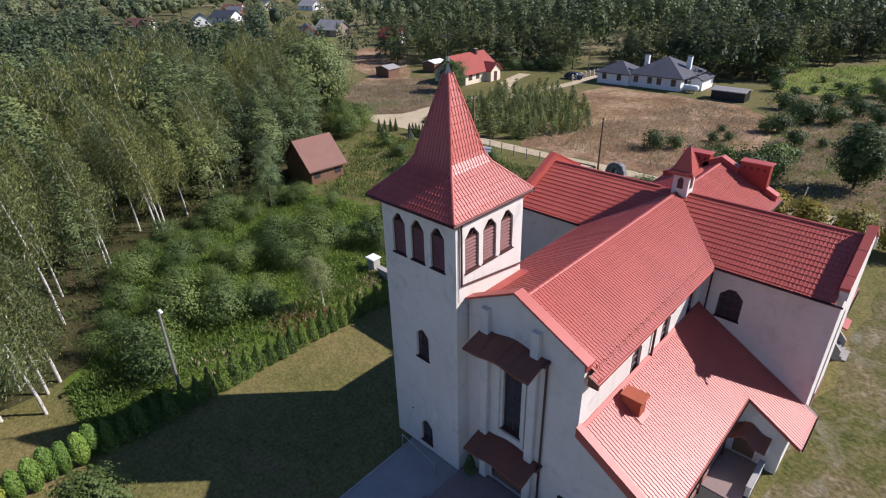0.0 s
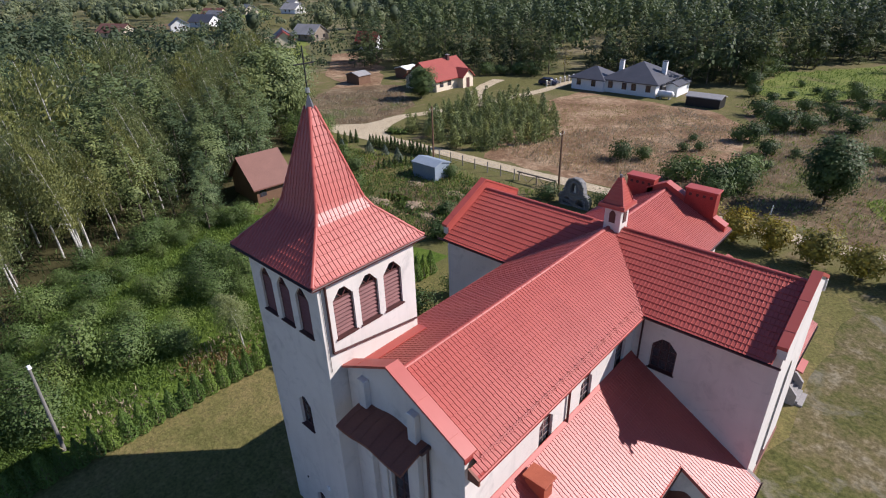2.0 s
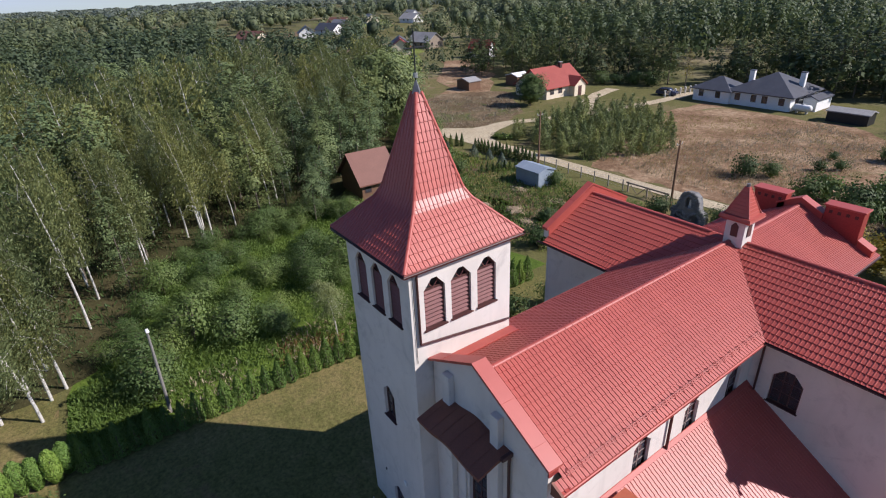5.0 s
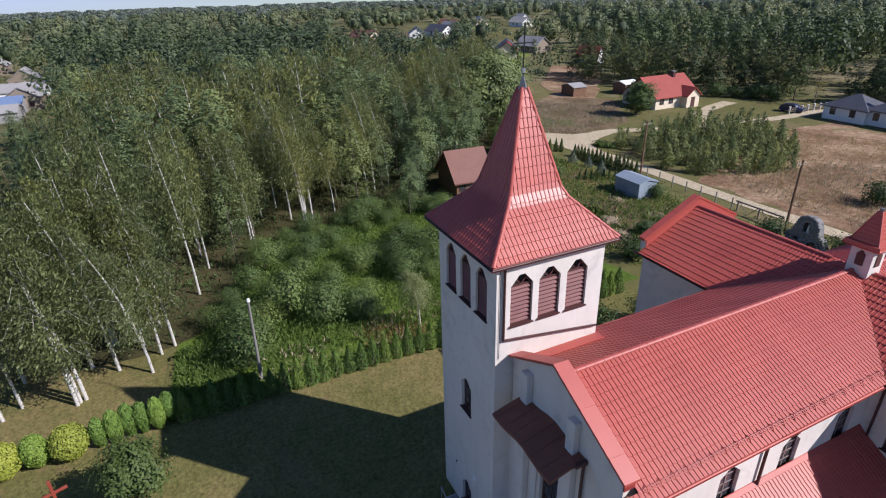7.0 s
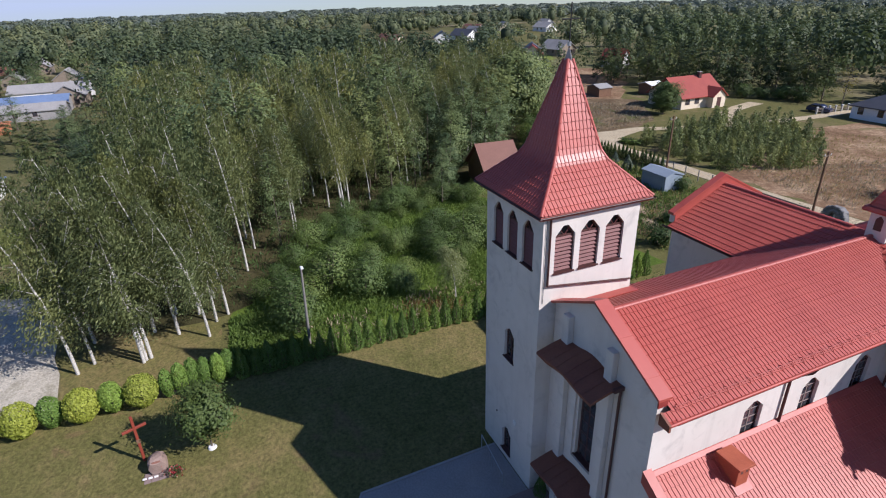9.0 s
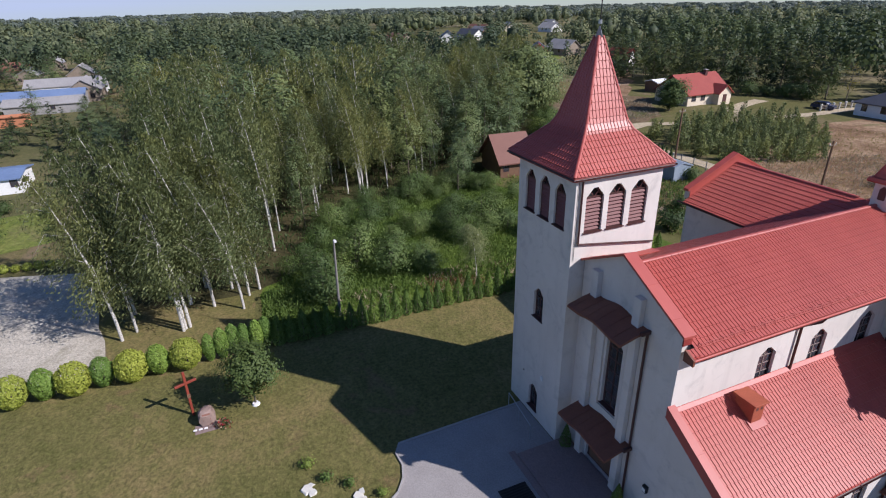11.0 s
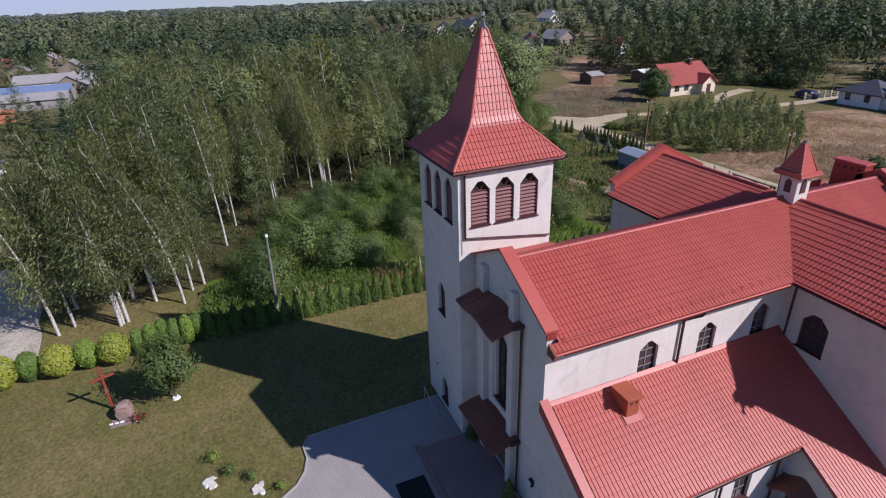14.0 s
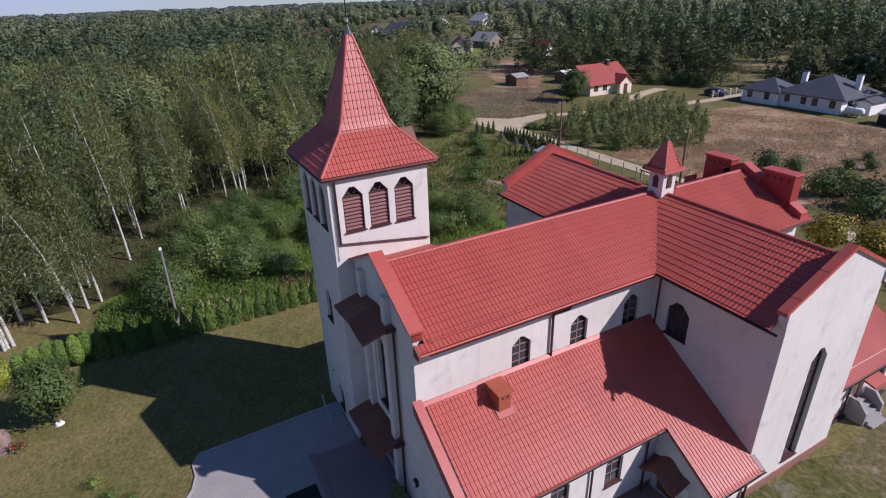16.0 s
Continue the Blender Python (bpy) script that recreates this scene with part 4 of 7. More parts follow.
part("wall_coping", boxed((9.215, 7.66, 0.622), (9.5, 9.94, 0.68), 0.01), KERB, low)
xs = np.linspace(7.45, 9.4, 19)
crest = [2.0 + 0.42 * (0.5 + 0.5 * math.cos(math.pi * min(1.0, abs(x - 8.3) / 0.8))) for x in xs]
bm = bmesh.new()
rows = [[bm.verts.new((x, y, z + dz)) for x, z in zip(xs, crest)] for y, dz in ((P_Y, 0.0), (P_Y - 0.95, -0.38), (P_Y - 0.95, -0.46), (P_Y, -0.08))]
for r0, r1 in zip(rows, rows[1:]):
    for i in range(len(xs) - 1):
        bm.faces.new((r0[i], r0[i + 1], r1[i + 1], r1[i]))
for k in (0, len(xs) - 1):
    bm.faces.new([r[k] for r in rows])
bmesh.ops.recalc_face_normals(bm, faces=bm.faces)
part("porch_canopy", bm, CANOPY, church, "curved red-brown sheet canopy over the side door", smooth=True)

# roof chimney of the aisle
chim = part("roof_chimney", boxed((4.1, 3.16, 5.0), (4.98, 3.78, 6.6), 0.015), BRICKISH, church, "red sheet-clad chimney on the aisle roof")
part("chimney_cap", boxed((4.0, 3.06, 6.6), (5.08, 3.88, 6.69), 0.012), BRICKISH, chim)
for y in (3.3, 3.55):
    part("flue_opening", boxed((4.97, y, 6.32), (4.985, y + 0.12, 6.46), 0.0), BROWN, chim)
part("chimney_apron", prism([(4.0, 3.06, aisle_z(4.0) + 0.07), (5.22, 3.06, aisle_z(5.22) + 0.07), (5.22, 3.06, aisle_z(5.22) + 0.10), (4.0, 3.06, aisle_z(4.0) + 0.10)], (0, 0.82, 0)), TRIM, chim)

# chancel roof with parapets and chimney blocks
chancel_roof = part("chancel_roof", prism([(EAVE_W, 17.6, C_EAVE), (EAVE_W, 17.6, C_EAVE - 0.14), (AX, 17.6, C_RIDGE - 0.16), (EAVE_X, 17.6, C_EAVE - 0.14), (EAVE_X, 17.6, C_EAVE), (AX, 17.6, C_RIDGE)], (0, C_Y + 0.3 - 17.6, 0)), BROWN, church, "red metal-tile chancel roof")
lc = math.hypot(EAVE_X - AX, C_RIDGE - C_EAVE) + 0.03
tile_field(chancel_roof, (AX, 17.6, C_RIDGE), (0, 1, 0), (1, 0, -C_FALL), C_Y + 0.3 - 17.6, lc)
tile_field(chancel_roof, (AX, 17.6, C_RIDGE), (0, 1, 0), (-1, 0, -C_FALL), C_Y + 0.3 - 17.6, lc)
ridge_caps(chancel_roof, (AX, 18.0, C_RIDGE + 0.02), (AX, C_Y - 0.4, C_RIDGE + 0.02))
gutter(chancel_roof, (EAVE_X + 0.06, 20.6, C_EAVE - 0.02), (EAVE_X + 0.06, C_Y + 0.3, C_EAVE - 0.02))
for s in (1, -1):
    def cz(x):
        return C_RIDGE - C_FALL * x
    for x0, x1 in ((0.0, 1.2), (3.15, 3.9)):
        u0, u1, u2 = AX + s * x0, AX + s * x1, AX + s * (x1 + 0.05)
        part("parapet", prism([(u0, 23.85, cz(x0) - 0.1), (u0, 23.85, cz(x0) + 0.4), (u1, 23.85, cz(x1) + 0.4), (u1, 23.85, cz(x1) - 0.1)], (0, 0.45, 0)), TRIM, chancel_roof)
        part("coping", prism([(u0, 23.77, cz(x0) + 0.402), (u0, 23.77, cz(x0) + 0.48), (u2, 23.77, cz(x1 + 0.05) + 0.48), (u2, 23.77, cz(x1 + 0.05) + 0.402)], (0, 0.62, 0)), TRIM, chancel_roof)
    a, b = (1.45, 3.3) if s > 0 else (-2.4, -0.62)
    # the blocks' unlit south side is given by this darker red
    blk = part("chimney_block", boxed((a, 23.85, 9.3), (b, 24.6, 11.66), 0.02), SHADED_TRIM, chancel_roof, "broad sheet-clad chimney block, its red darkened for shade")
    part("chimney_cap", boxed((a - 0.08, 23.77, 11.66), (b + 0.08, 24.68, 11.76), 0.012), TRIM, blk)
    for i in range(4):
        x = a + 0.3 + i * (b - a - 0.6) / 3
        part("flue_opening", boxed((x - 0.085, 23.838, 11.28), (x + 0.085, 23.87, 11.46), 0.0), BROWN, blk)

# sacristy roof and its steps
sroof = part("sacristy_roof", prism([(WALL_X, SY0, 6.1), (WALL_X, SY0, 5.95), (SX + 0.5, SY0, 2.85), (SX + 0.5, SY0, 2.98)], (0, SY1 - SY0 + 0.4, 0)), BROWN, church, "red metal-tile lean-to roof")
tile_field(sroof, (WALL_X, SY0, 6.1), (0, 1, 0), (SX + 0.5 - WALL_X, 0, -3.12), SY1 - SY0 + 0.4, math.hypot(SX + 0.5 - WALL_X, 3.12) + 0.03)
gutter(sroof, (SX + 0.56, SY0, 2.95), (SX + 0.56, SY1 + 0.4, 2.95))
part("downpipe", pipe([(SX + 0.5, 22.7, 2.85), (SX + 0.1, 22.7, 2.6), (SX + 0.1, 22.7, GROUND)], 0.05), BROWN, church)
part("door_hood", prism([(SX, 23.2, 2.35), (SX, 23.2, 2.5), (SX + 0.95, 23.2, 2.25), (SX + 0.95, 23.2, 2.15)], (0, 1.4, 0)), TRIM, church)
steps = thing("outdoor_steps", "grey concrete side steps with solid cheek walls", "steps")
for i in range(5):
    part("step", boxed((SX + 0.06 + i * 0.28, 23.2, GROUND - 0.1), (SX + 0.34 + i * 0.28, 24.59, 0.62 - i * 0.17)), PAVER, steps)
for y in (23.0, 24.6):
    part("cheek_wall", prism([(SX + 0.055, y, GROUND - 0.1), (SX + 0.055, y, 1.15), (SX + 0.55, y, 1.15), (SX + 1.05, y, 0.6), (SX + 1.05, y, GROUND - 0.1)], (0, 0.19, 0)), PAVER, steps)

# turret over the crossing
TX, TYC = 0.36, 16.68
tur_loop = pointed(0, 11.75, 0.34, 0.7, 0.16)
turret = part("turret", boxed((TX - 0.47, TYC - 0.47, 11.1), (TX + 0.47, TYC + 0.47, 12.72), 0.01), STUCCO, church, "small white ridge turret with red pyramid roof")
for u, o in (((1, 0), (TX, TYC - 0.48, 0)), ((0, 1), (TX + 0.48, TYC, 0)), ((0, -1), (TX - 0.48, TYC, 0)), ((-1, 0), (TX, TYC + 0.48, 0))):
    uu = Vector((*u, 0))
    back = Vector((-uu.y, uu.x, 0))
    part("turret_louver", prism([Vector(o) + uu * a + Vector((0, 0, h)) - back * 0.03 for a, h in tur_loop], back * 0.05), FRAME, turret)


def pyramid(cx, cy, rings, name, parent, material):
    """A four-sided roof from (half width, height) rings."""
    bm = bmesh.new()
    loops = [[bm.verts.new((cx + sx * w, cy + sy * w, z)) for sx, sy in ((-1, -1), (1, -1), (1, 1), (-1, 1))] for w, z in rings]
    for a, b in zip(loops, loops[1:]):
        for i in range(4):
            bm.faces.new((a[i], a[(i + 1) % 4], b[(i + 1) % 4], b[i]))
    bm.faces.new(loops[-1])
    bm.faces.new(loops[0][::-1])
    return part(name, bm, material, parent)


courses = [(0.74, 12.62), (0.77, 12.69)]
for i in range(9):
    h = 12.7 + i * 0.165
    w = 0.76 - 1.25 * (h - 12.7) if h < 12.86 else 0.56 - 0.345 * (h - 12.86)
    courses += [(w, h), (w - 0.035, h + 0.155)]
turret_roof = pyramid(TX, TYC, courses + [(0.06, 14.2)], "turret_roof", turret, ROOF)
for sx, sy in ((-1, -1), (1, -1), (1, 1), (-1, 1)):
    part("hip_cap", pipe([(TX + sx * 0.76, TYC + sy * 0.76, 12.72), (TX + sx * 0.57, TYC + sy * 0.57, 12.9), (TX + sx * 0.08, TYC + sy * 0.08, 14.2)], 0.035, 6), TRIM, turret_roof)
part("turret_finial", pipe([(TX, TYC, 14.1), (TX, TYC, 14.34)], 0.09, 8), ZINC, turret)

# ---- the tower ----
BX0, BX1, BY0, BY1 = -7.2, -2.5, -0.75, 4.05
TCX, TCY = -5.1, 1.76
bel_f = [pointed(x, 11.9, 0.86, 2.1, 0.42, 0.25) for x in (-6.1, -4.86, -3.6)]
bel_e = [pointed(y, 11.88, 0.95, 2.1, 0.42, 0.25) for y in (0.33, 1.56, 2.82)]
low_f = [pointed(-4.85, 6.22, 0.86, 1.78, 0.34), pointed(-4.85, 0.28, 0.86, 1.6, 0.34)]
part("tower_wall", wall_mesh((0, BY0, 0), (1, 0), [(BX0, GROUND - 0.3), (BX1, GROUND - 0.3), (BX1, 14.4), (BX0, 14.4)], bel_f + low_f, 0.45), STUCCO, church, "off-white stucco tower wall with grey stains")
part("tower_wall", wall_mesh((BX1, 0, 0), (0, 1), [(BY0 + 0.45, GROUND - 0.3), (BY1 - 0.45, GROUND - 0.3), (BY1 - 0.45, 14.4), (BY0 + 0.45, 14.4)], bel_e, 0.45), STUCCO, church)
part("tower_wall", wall_mesh((0, BY1, 0), (-1, 0), [(-BX1, GROUND - 0.3), (-BX0, GROUND - 0.3), (-BX0, 14.4), (-BX1, 14.4)], [[(-a, h) for a, h in w[::-1]] for w in bel_f], 0.45), STUCCO, church)
part("tower_wall", wall_mesh((BX0, 0, 0), (0, -1), [(-BY1 + 0.45, GROUND - 0.3), (-BY0 - 0.45, GROUND - 0.3), (-BY0 - 0.45, 14.4), (-BY1 + 0.45, 14.4)], [[(-a, h) for a, h in w[::-1]] for w in bel_e], 0.45), STUCCO, church)
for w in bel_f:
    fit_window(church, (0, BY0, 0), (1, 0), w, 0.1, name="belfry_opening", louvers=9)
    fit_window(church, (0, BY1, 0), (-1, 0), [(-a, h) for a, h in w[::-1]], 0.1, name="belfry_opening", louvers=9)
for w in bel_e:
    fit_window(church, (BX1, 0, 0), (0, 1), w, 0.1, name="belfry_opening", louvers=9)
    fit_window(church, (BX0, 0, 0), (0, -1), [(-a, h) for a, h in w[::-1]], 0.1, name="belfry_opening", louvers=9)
for w in low_f:
    fit_window(church, (0, BY0, 0), (1, 0), w, 0.14, 1, 2, name="tower_window")
# rainwater pipe round the belfry
part("downpipe", pipe([(BX1 + 0.07, BY0 + 0.3, 14.35), (BX1 + 0.07, BY0 + 0.3, 11.4), (BX1 + 0.07, BY1 - 0.1, 10.75)], 0.045), BROWN, church)
part("lightning_wire", pipe([(BX1 + 0.03, BY0 + 0.14, 14.4), (BX1 + 0.03, BY0 + 0.14, 10.6)], 0.012, 5), BLACK, church)
part("junction_box", boxed((-4.15, BY0 - 0.06, 2.75), (-3.97, BY0, 3.0)), WHITE, church)
part("wall_hook", boxed((-5.0 - 0.9, BY0 - 0.05, 2.2), (-5.82, BY0, 2.3)), BLACK, church)

# bell-cast spire
E_Z, E_H, S_Z, S_H = 14.6, 2.78, 20.0, 0.12
spire = pyramid(TCX, TCY, [(E_H, E_Z - 0.18), (E_H, E_Z - 0.03), (1.34, 15.96), (1.11, 16.38), (S_H - 0.02, S_Z)], "spire", church, TRIM)
tagged(spire, "red bell-cast metal-tile spire")
RINGS = [(E_H, E_Z), (1.36, 16.0), (1.13, 16.42), (S_H, S_Z)]
for k in range(4):
    turn = Matrix.Rotation(k * math.pi / 2, 4, "Z")

    def at(x, y, z):
        return Vector((TCX, TCY, 0)) + (turn @ Vector((x, y, 0))) + Vector((0, 0, z))
    for (w0, z0), (w1, z1) in zip(RINGS, RINGS[1:]):
        a, b = at(-w0, -w0, z0), at(w0, -w0, z0)
        c, d = at(-w1, -w1, z1), at(w1, -w1, z1)
        along = (b - a).normalized()
        up = ((c + d) / 2 - (a + b) / 2)
        ln = up.length
        down = -up.normalized()
        n_out = along.cross(down)
        n_out = n_out if n_out.z > 0 else -n_out
        start = (c + d) / 2 - along * (math.ceil(w0 / PITCH) * PITCH)
        left_n = (c - a).cross(n_out).normalized()
        if left_n.dot(along) > 0:
            left_n = -left_n
        right_n = (d - b).cross(n_out).normalized()
        if right_n.dot(along) < 0:
            right_n = -right_n
        tile_field(spire, start, along, down, 2 * math.ceil(w0 / PITCH) * PITCH, ln + 0.02, [(a, left_n), (b, right_n)], per_sheet=7)
    # hip caps down the corner
    pts = [at(-w, -w, z + 0.02) for w, z in RINGS]
    for p, q in zip(pts, pts[1:]):
        ridge_caps(spire, q, p, 0.075, 0.45)
    e0, e1 = at(-E_H - 0.03, -E_H - 0.06, E_Z - 0.05), at(E_H + 0.03, -E_H - 0.06, E_Z - 0.05)
    gutter(spire, e1, e0, 0.06)
bm = bmesh.new()
add_rod(bm, (TCX, TCY, S_Z - 0.04), (TCX, TCY, S_Z + 0.42), 0.21, 0.03, 4)
part("spire_cap", bm, ZINC, spire, "dull grey metal cap")
cross = part("spire_cross", pipe([(TCX, TCY, S_Z + 0.15), (TCX, TCY, S_Z + 2.1)], 0.028, 6), BLACK, spire, "thin dark metal cross")
part("cross_arm", pipe([(TCX, TCY - 0.42, S_Z + 1.5), (TCX, TCY + 0.42, S_Z + 1.5)], 0.024, 6), BLACK, cross)
part("cross_orb", pipe([(TCX, TCY, S_Z + 0.5), (TCX, TCY, S_Z + 0.66)], 0.08, 8), STEEL, cross)

# closing floor inside, coloured near black for the unlit interior
part("church_floor", boxed((-7.0, 0.5, GROUND - 0.15), (9.5, 27.0, -0.05)), DARK, church)

# ---- ground ----
def zone(name, pts, material, z, label, wobble=0.6, step=2.0, category="ground"):
    """A flat area with a slightly uneven outline."""
    out = []
    n = len(pts)
    for i in range(n):
        a, b = Vector(pts[i]), Vector(pts[(i + 1) % n])
        k = max(1, int((b - a).length / step))
        for j in range(k):
            p = a + (b - a) * (j / k)
            w = noise.noise((p.x * 0.37, p.y * 0.37, 3.1)) * wobble
            v = noise.noise((p.x * 0.37, p.y * 0.37, 9.7)) * wobble
            out.append((p.x + w, p.y + v, z))
    bm = bmesh.new()
    f = bm.faces.new([bm.verts.new(p) for p in out])
    f.normal_update()
    bmesh.ops.triangulate(bm, faces=[f], ngon_method="EAR_CLIP")
    bm.normal_update()
    if bm.faces[:][0].normal.z < 0:
        bmesh.ops.reverse_faces(bm, faces=bm.faces)
    return tagged(link_mesh(name, bm, material), label, category, kind="structure")


bm = bmesh.new()
bmesh.ops.create_circle(bm, cap_ends=True, segments=128, radius=1110, matrix=Matrix.Translation((10, -10, GROUND)))
tagged(link_mesh("ground", bm, G_FIELD), "weedy open ground with dry patches", "ground", kind="structure")
zone("lawn", [(-18.3, -60), (60, -60), (60, 42), (-2, 42.5), (-14, 40), (-18, 30), (-18.3, 8)], G_LAWN, GROUND + 0.012, "dry mown lawn, green-brown and patchy", 0.3)
zone("far_woodland_floor", [(-112, 62), (-115, 84), (-84, 99), (-62, 104), (-60, 113), (-20, 113), (-22, 145), (0, 170), (40, 165), (60, 112), (240, 500), (300, 1000), (-300, 1030), (-780, 720), (-1060, 200), (-1020, -330), (-600, -300), (-215, -90), (-180, -30), (-125, -28), (-118, 30)], G_FAR, GROUND + 0.006, "dark ground of distant woods", 2.0, 8.0)
zone("east_lawn", [(9.5, -14), (40, -14), (40, 40), (11, 41), (10.2, 12)], G_GREEN, GROUND + 0.02, "greener lawn beside the church", 1.2)
zone("west_yards", [(-58, -32), (-100, -32), (-175, -42), (-185, -66), (-60, -62), (-46, -42)], G_FAR, GROUND + 0.01, "rough green ground between yards", 1.5, 4.0)
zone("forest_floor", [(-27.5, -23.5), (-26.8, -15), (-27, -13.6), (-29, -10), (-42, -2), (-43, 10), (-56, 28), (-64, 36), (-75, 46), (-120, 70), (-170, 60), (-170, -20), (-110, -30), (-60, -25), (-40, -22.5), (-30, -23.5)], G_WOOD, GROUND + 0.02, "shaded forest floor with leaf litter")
zone("herb_strip", [(-19.2, -14), (-26, -13.5), (-30, -12), (-46, -4), (-47, 10), (-47, 18), (-30, 22), (-19.0, 24)], G_HERB, GROUND + 0.016, "rank green grass and nettles")
zone("yard_grass", [(-19.4, -24), (-19.2, -14.4), (-27, -14), (-28, -24.4)], G_LAWN, GROUND + 0.018, "thin dry grass under birches")
zone("gravel_yard", [(-20.2, -23.9), (-24, -24.3), (-37, -27), (-39.5, -34), (-30, -42), (-22, -36), (-20, -30)], G_GRAVEL, GROUND + 0.03, "pale crushed-stone yard", 0.4)
zone("green_verge", [(-45, -36.5), (-47, -31), (-58, -33), (-57, -40)], G_MEADOW, GROUND + 0.02, "bright green grass beside a yard")
zone("cleared_field", [(-47, 82), (-35, 49.2), (-20, 49.2), (-11, 49.4), (-6, 60), (-10, 86), (-20, 95), (-26, 94), (-46, 95)], G_STUBBLE, GROUND + 0.016, "bare brown cleared field with stubble", 1.2)
zone("scrub_field", [(-12, 49.3), (40, 50.5), (50, 125), (-8, 118), (-17, 100), (-9, 86), (-5, 60)], G_BRUSH, GROUND + 0.02, "scrubby ground with pale cut brush", 1.5)
zone("meadow", [(-17, 112), (-12, 109), (-6, 113), (-2, 118), (8, 122), (20, 150), (0, 165), (-10, 150), (-20, 137), (-19, 124)], G_MEADOW, GROUND + 0.05, "bright green meadow", 2.0)
zone("meadow", [(8, 62), (16, 50), (45, 50), (50, 85), (22, 80)], G_MEADOW, GROUND + 0.05, "bright green meadow", 2.0)
zone("sandy_yard", [(-90, 56), (-68, 44.5), (-60, 47), (-61, 57), (-66, 66), (-82, 78), (-92, 74)], G_BRUSH, GROUND + 0.03, "bare brown earth yard", 1.5)
zone("sandy_yard", [(-78, 68), (-62, 62), (-52, 80), (-50, 96), (-66, 97), (-72, 76)], G_FIELD, GROUND + 0.024, "worn yard round a house", 1.5)
zone("garden", [(-30, 22), (-43, 17), (-60, 36), (-56, 41), (-20, 43), (-18.8, 26)], G_FIELD, GROUND + 0.03, "rough garden plot", 1.0)
for gx, gy, gr in ((-29, 33, 6.5), (-24, 38.5, 4.5), (-33.5, 28.5, 4.0), (-46, 36.5, 3.5), (-23.5, 29.5, 3.5)):
    zone("bare_patch", [(gx + gr * math.cos(a) * 1.2, gy + gr * math.sin(a) * 0.75) for a in [i * 0.7854 for i in range(8)]], G_BRUSH, GROUND + 0.034, "worn sandy patch in a garden", 2.2, 1.2)


def ribbon(name, pts, width, material, z, label, category="road"):
    v = [Vector(p) for p in pts]
    fine = []
    for i in range(len(v) - 1):
        p0, p1, p2, p3 = v[max(i - 1, 0)], v[i], v[i + 1], v[min(i + 2, len(v) - 1)]
        for j in range(8):
            t = j / 8
            fine.append(0.5 * (2 * p1 + (p2 - p0) * t + (2 * p0 - 5 * p1 + 4 * p2 - p3) * t * t + (3 * p1 - p0 - 3 * p2 + p3) * t ** 3))
    fine.append(v[-1])
    bm = bmesh.new()
    last = None
    for i, p in enumerate(fine):
        d = (fine[min(i + 1, len(fine) - 1)] - fine[max(i - 1, 0)]).normalized()
        s = Vector((-d.y, d.x))
        w = width / 2 * (1 + 0.18 * noise.noise((p.x * 0.3, p.y * 0.3, 0)))
        q = [bm.verts.new((*(p + s * w), z)), bm.verts.new((*(p - s * w), z))]
        if last:
            bm.faces.new((last[1], q[1], q[0], last[0]))
        last = q
    return tagged(link_mesh(name, bm, material), label, category, kind="structure")


ribbon("road", [(-53, 104), (-53, 93), (-54, 84), (-56.2, 72), (-59.1, 63.4), (-61.2, 58.0), (-61.4, 54.5)], 2.5, G_SAND, GROUND + 0.05, "pale sandy dirt track")
ribbon("road", [(-54, 46.4), (-49, 47.1), (-43, 47.2), (-34, 47.3), (-26.7, 47.5), (-19.4, 47.8), (-14.5, 47.9), (-4, 47.8), (10, 48.2), (24, 49), (60, 52)], 2.3, G_SAND, GROUND + 0.05, "pale sandy dirt track")
ribbon("track", [(-58, 46.2), (-64, 45.4), (-70, 44.2)], 3.4, G_SAND, GROUND + 0.045, "pale sandy dirt track")
zone("track_fork", [(-67.5, 46.3), (-61.5, 44.1), (-54.7, 44.4), (-49.5, 46.2), (-51.6, 47.9), (-56, 49.1), (-57.8, 52.1), (-60.1, 57.4), (-62.3, 57.4), (-62.4, 54.9), (-62.8, 50.7), (-65.4, 48.3)], G_SAND, GROUND + 0.06, "pale sandy fork of the tracks", 0.4, 1.5, "road")
ribbon("track", [(-56, 74), (-62, 80), (-66, 88), (-68, 96)], 3.0, G_SAND, GROUND + 0.055, "pale sandy drive to a house")

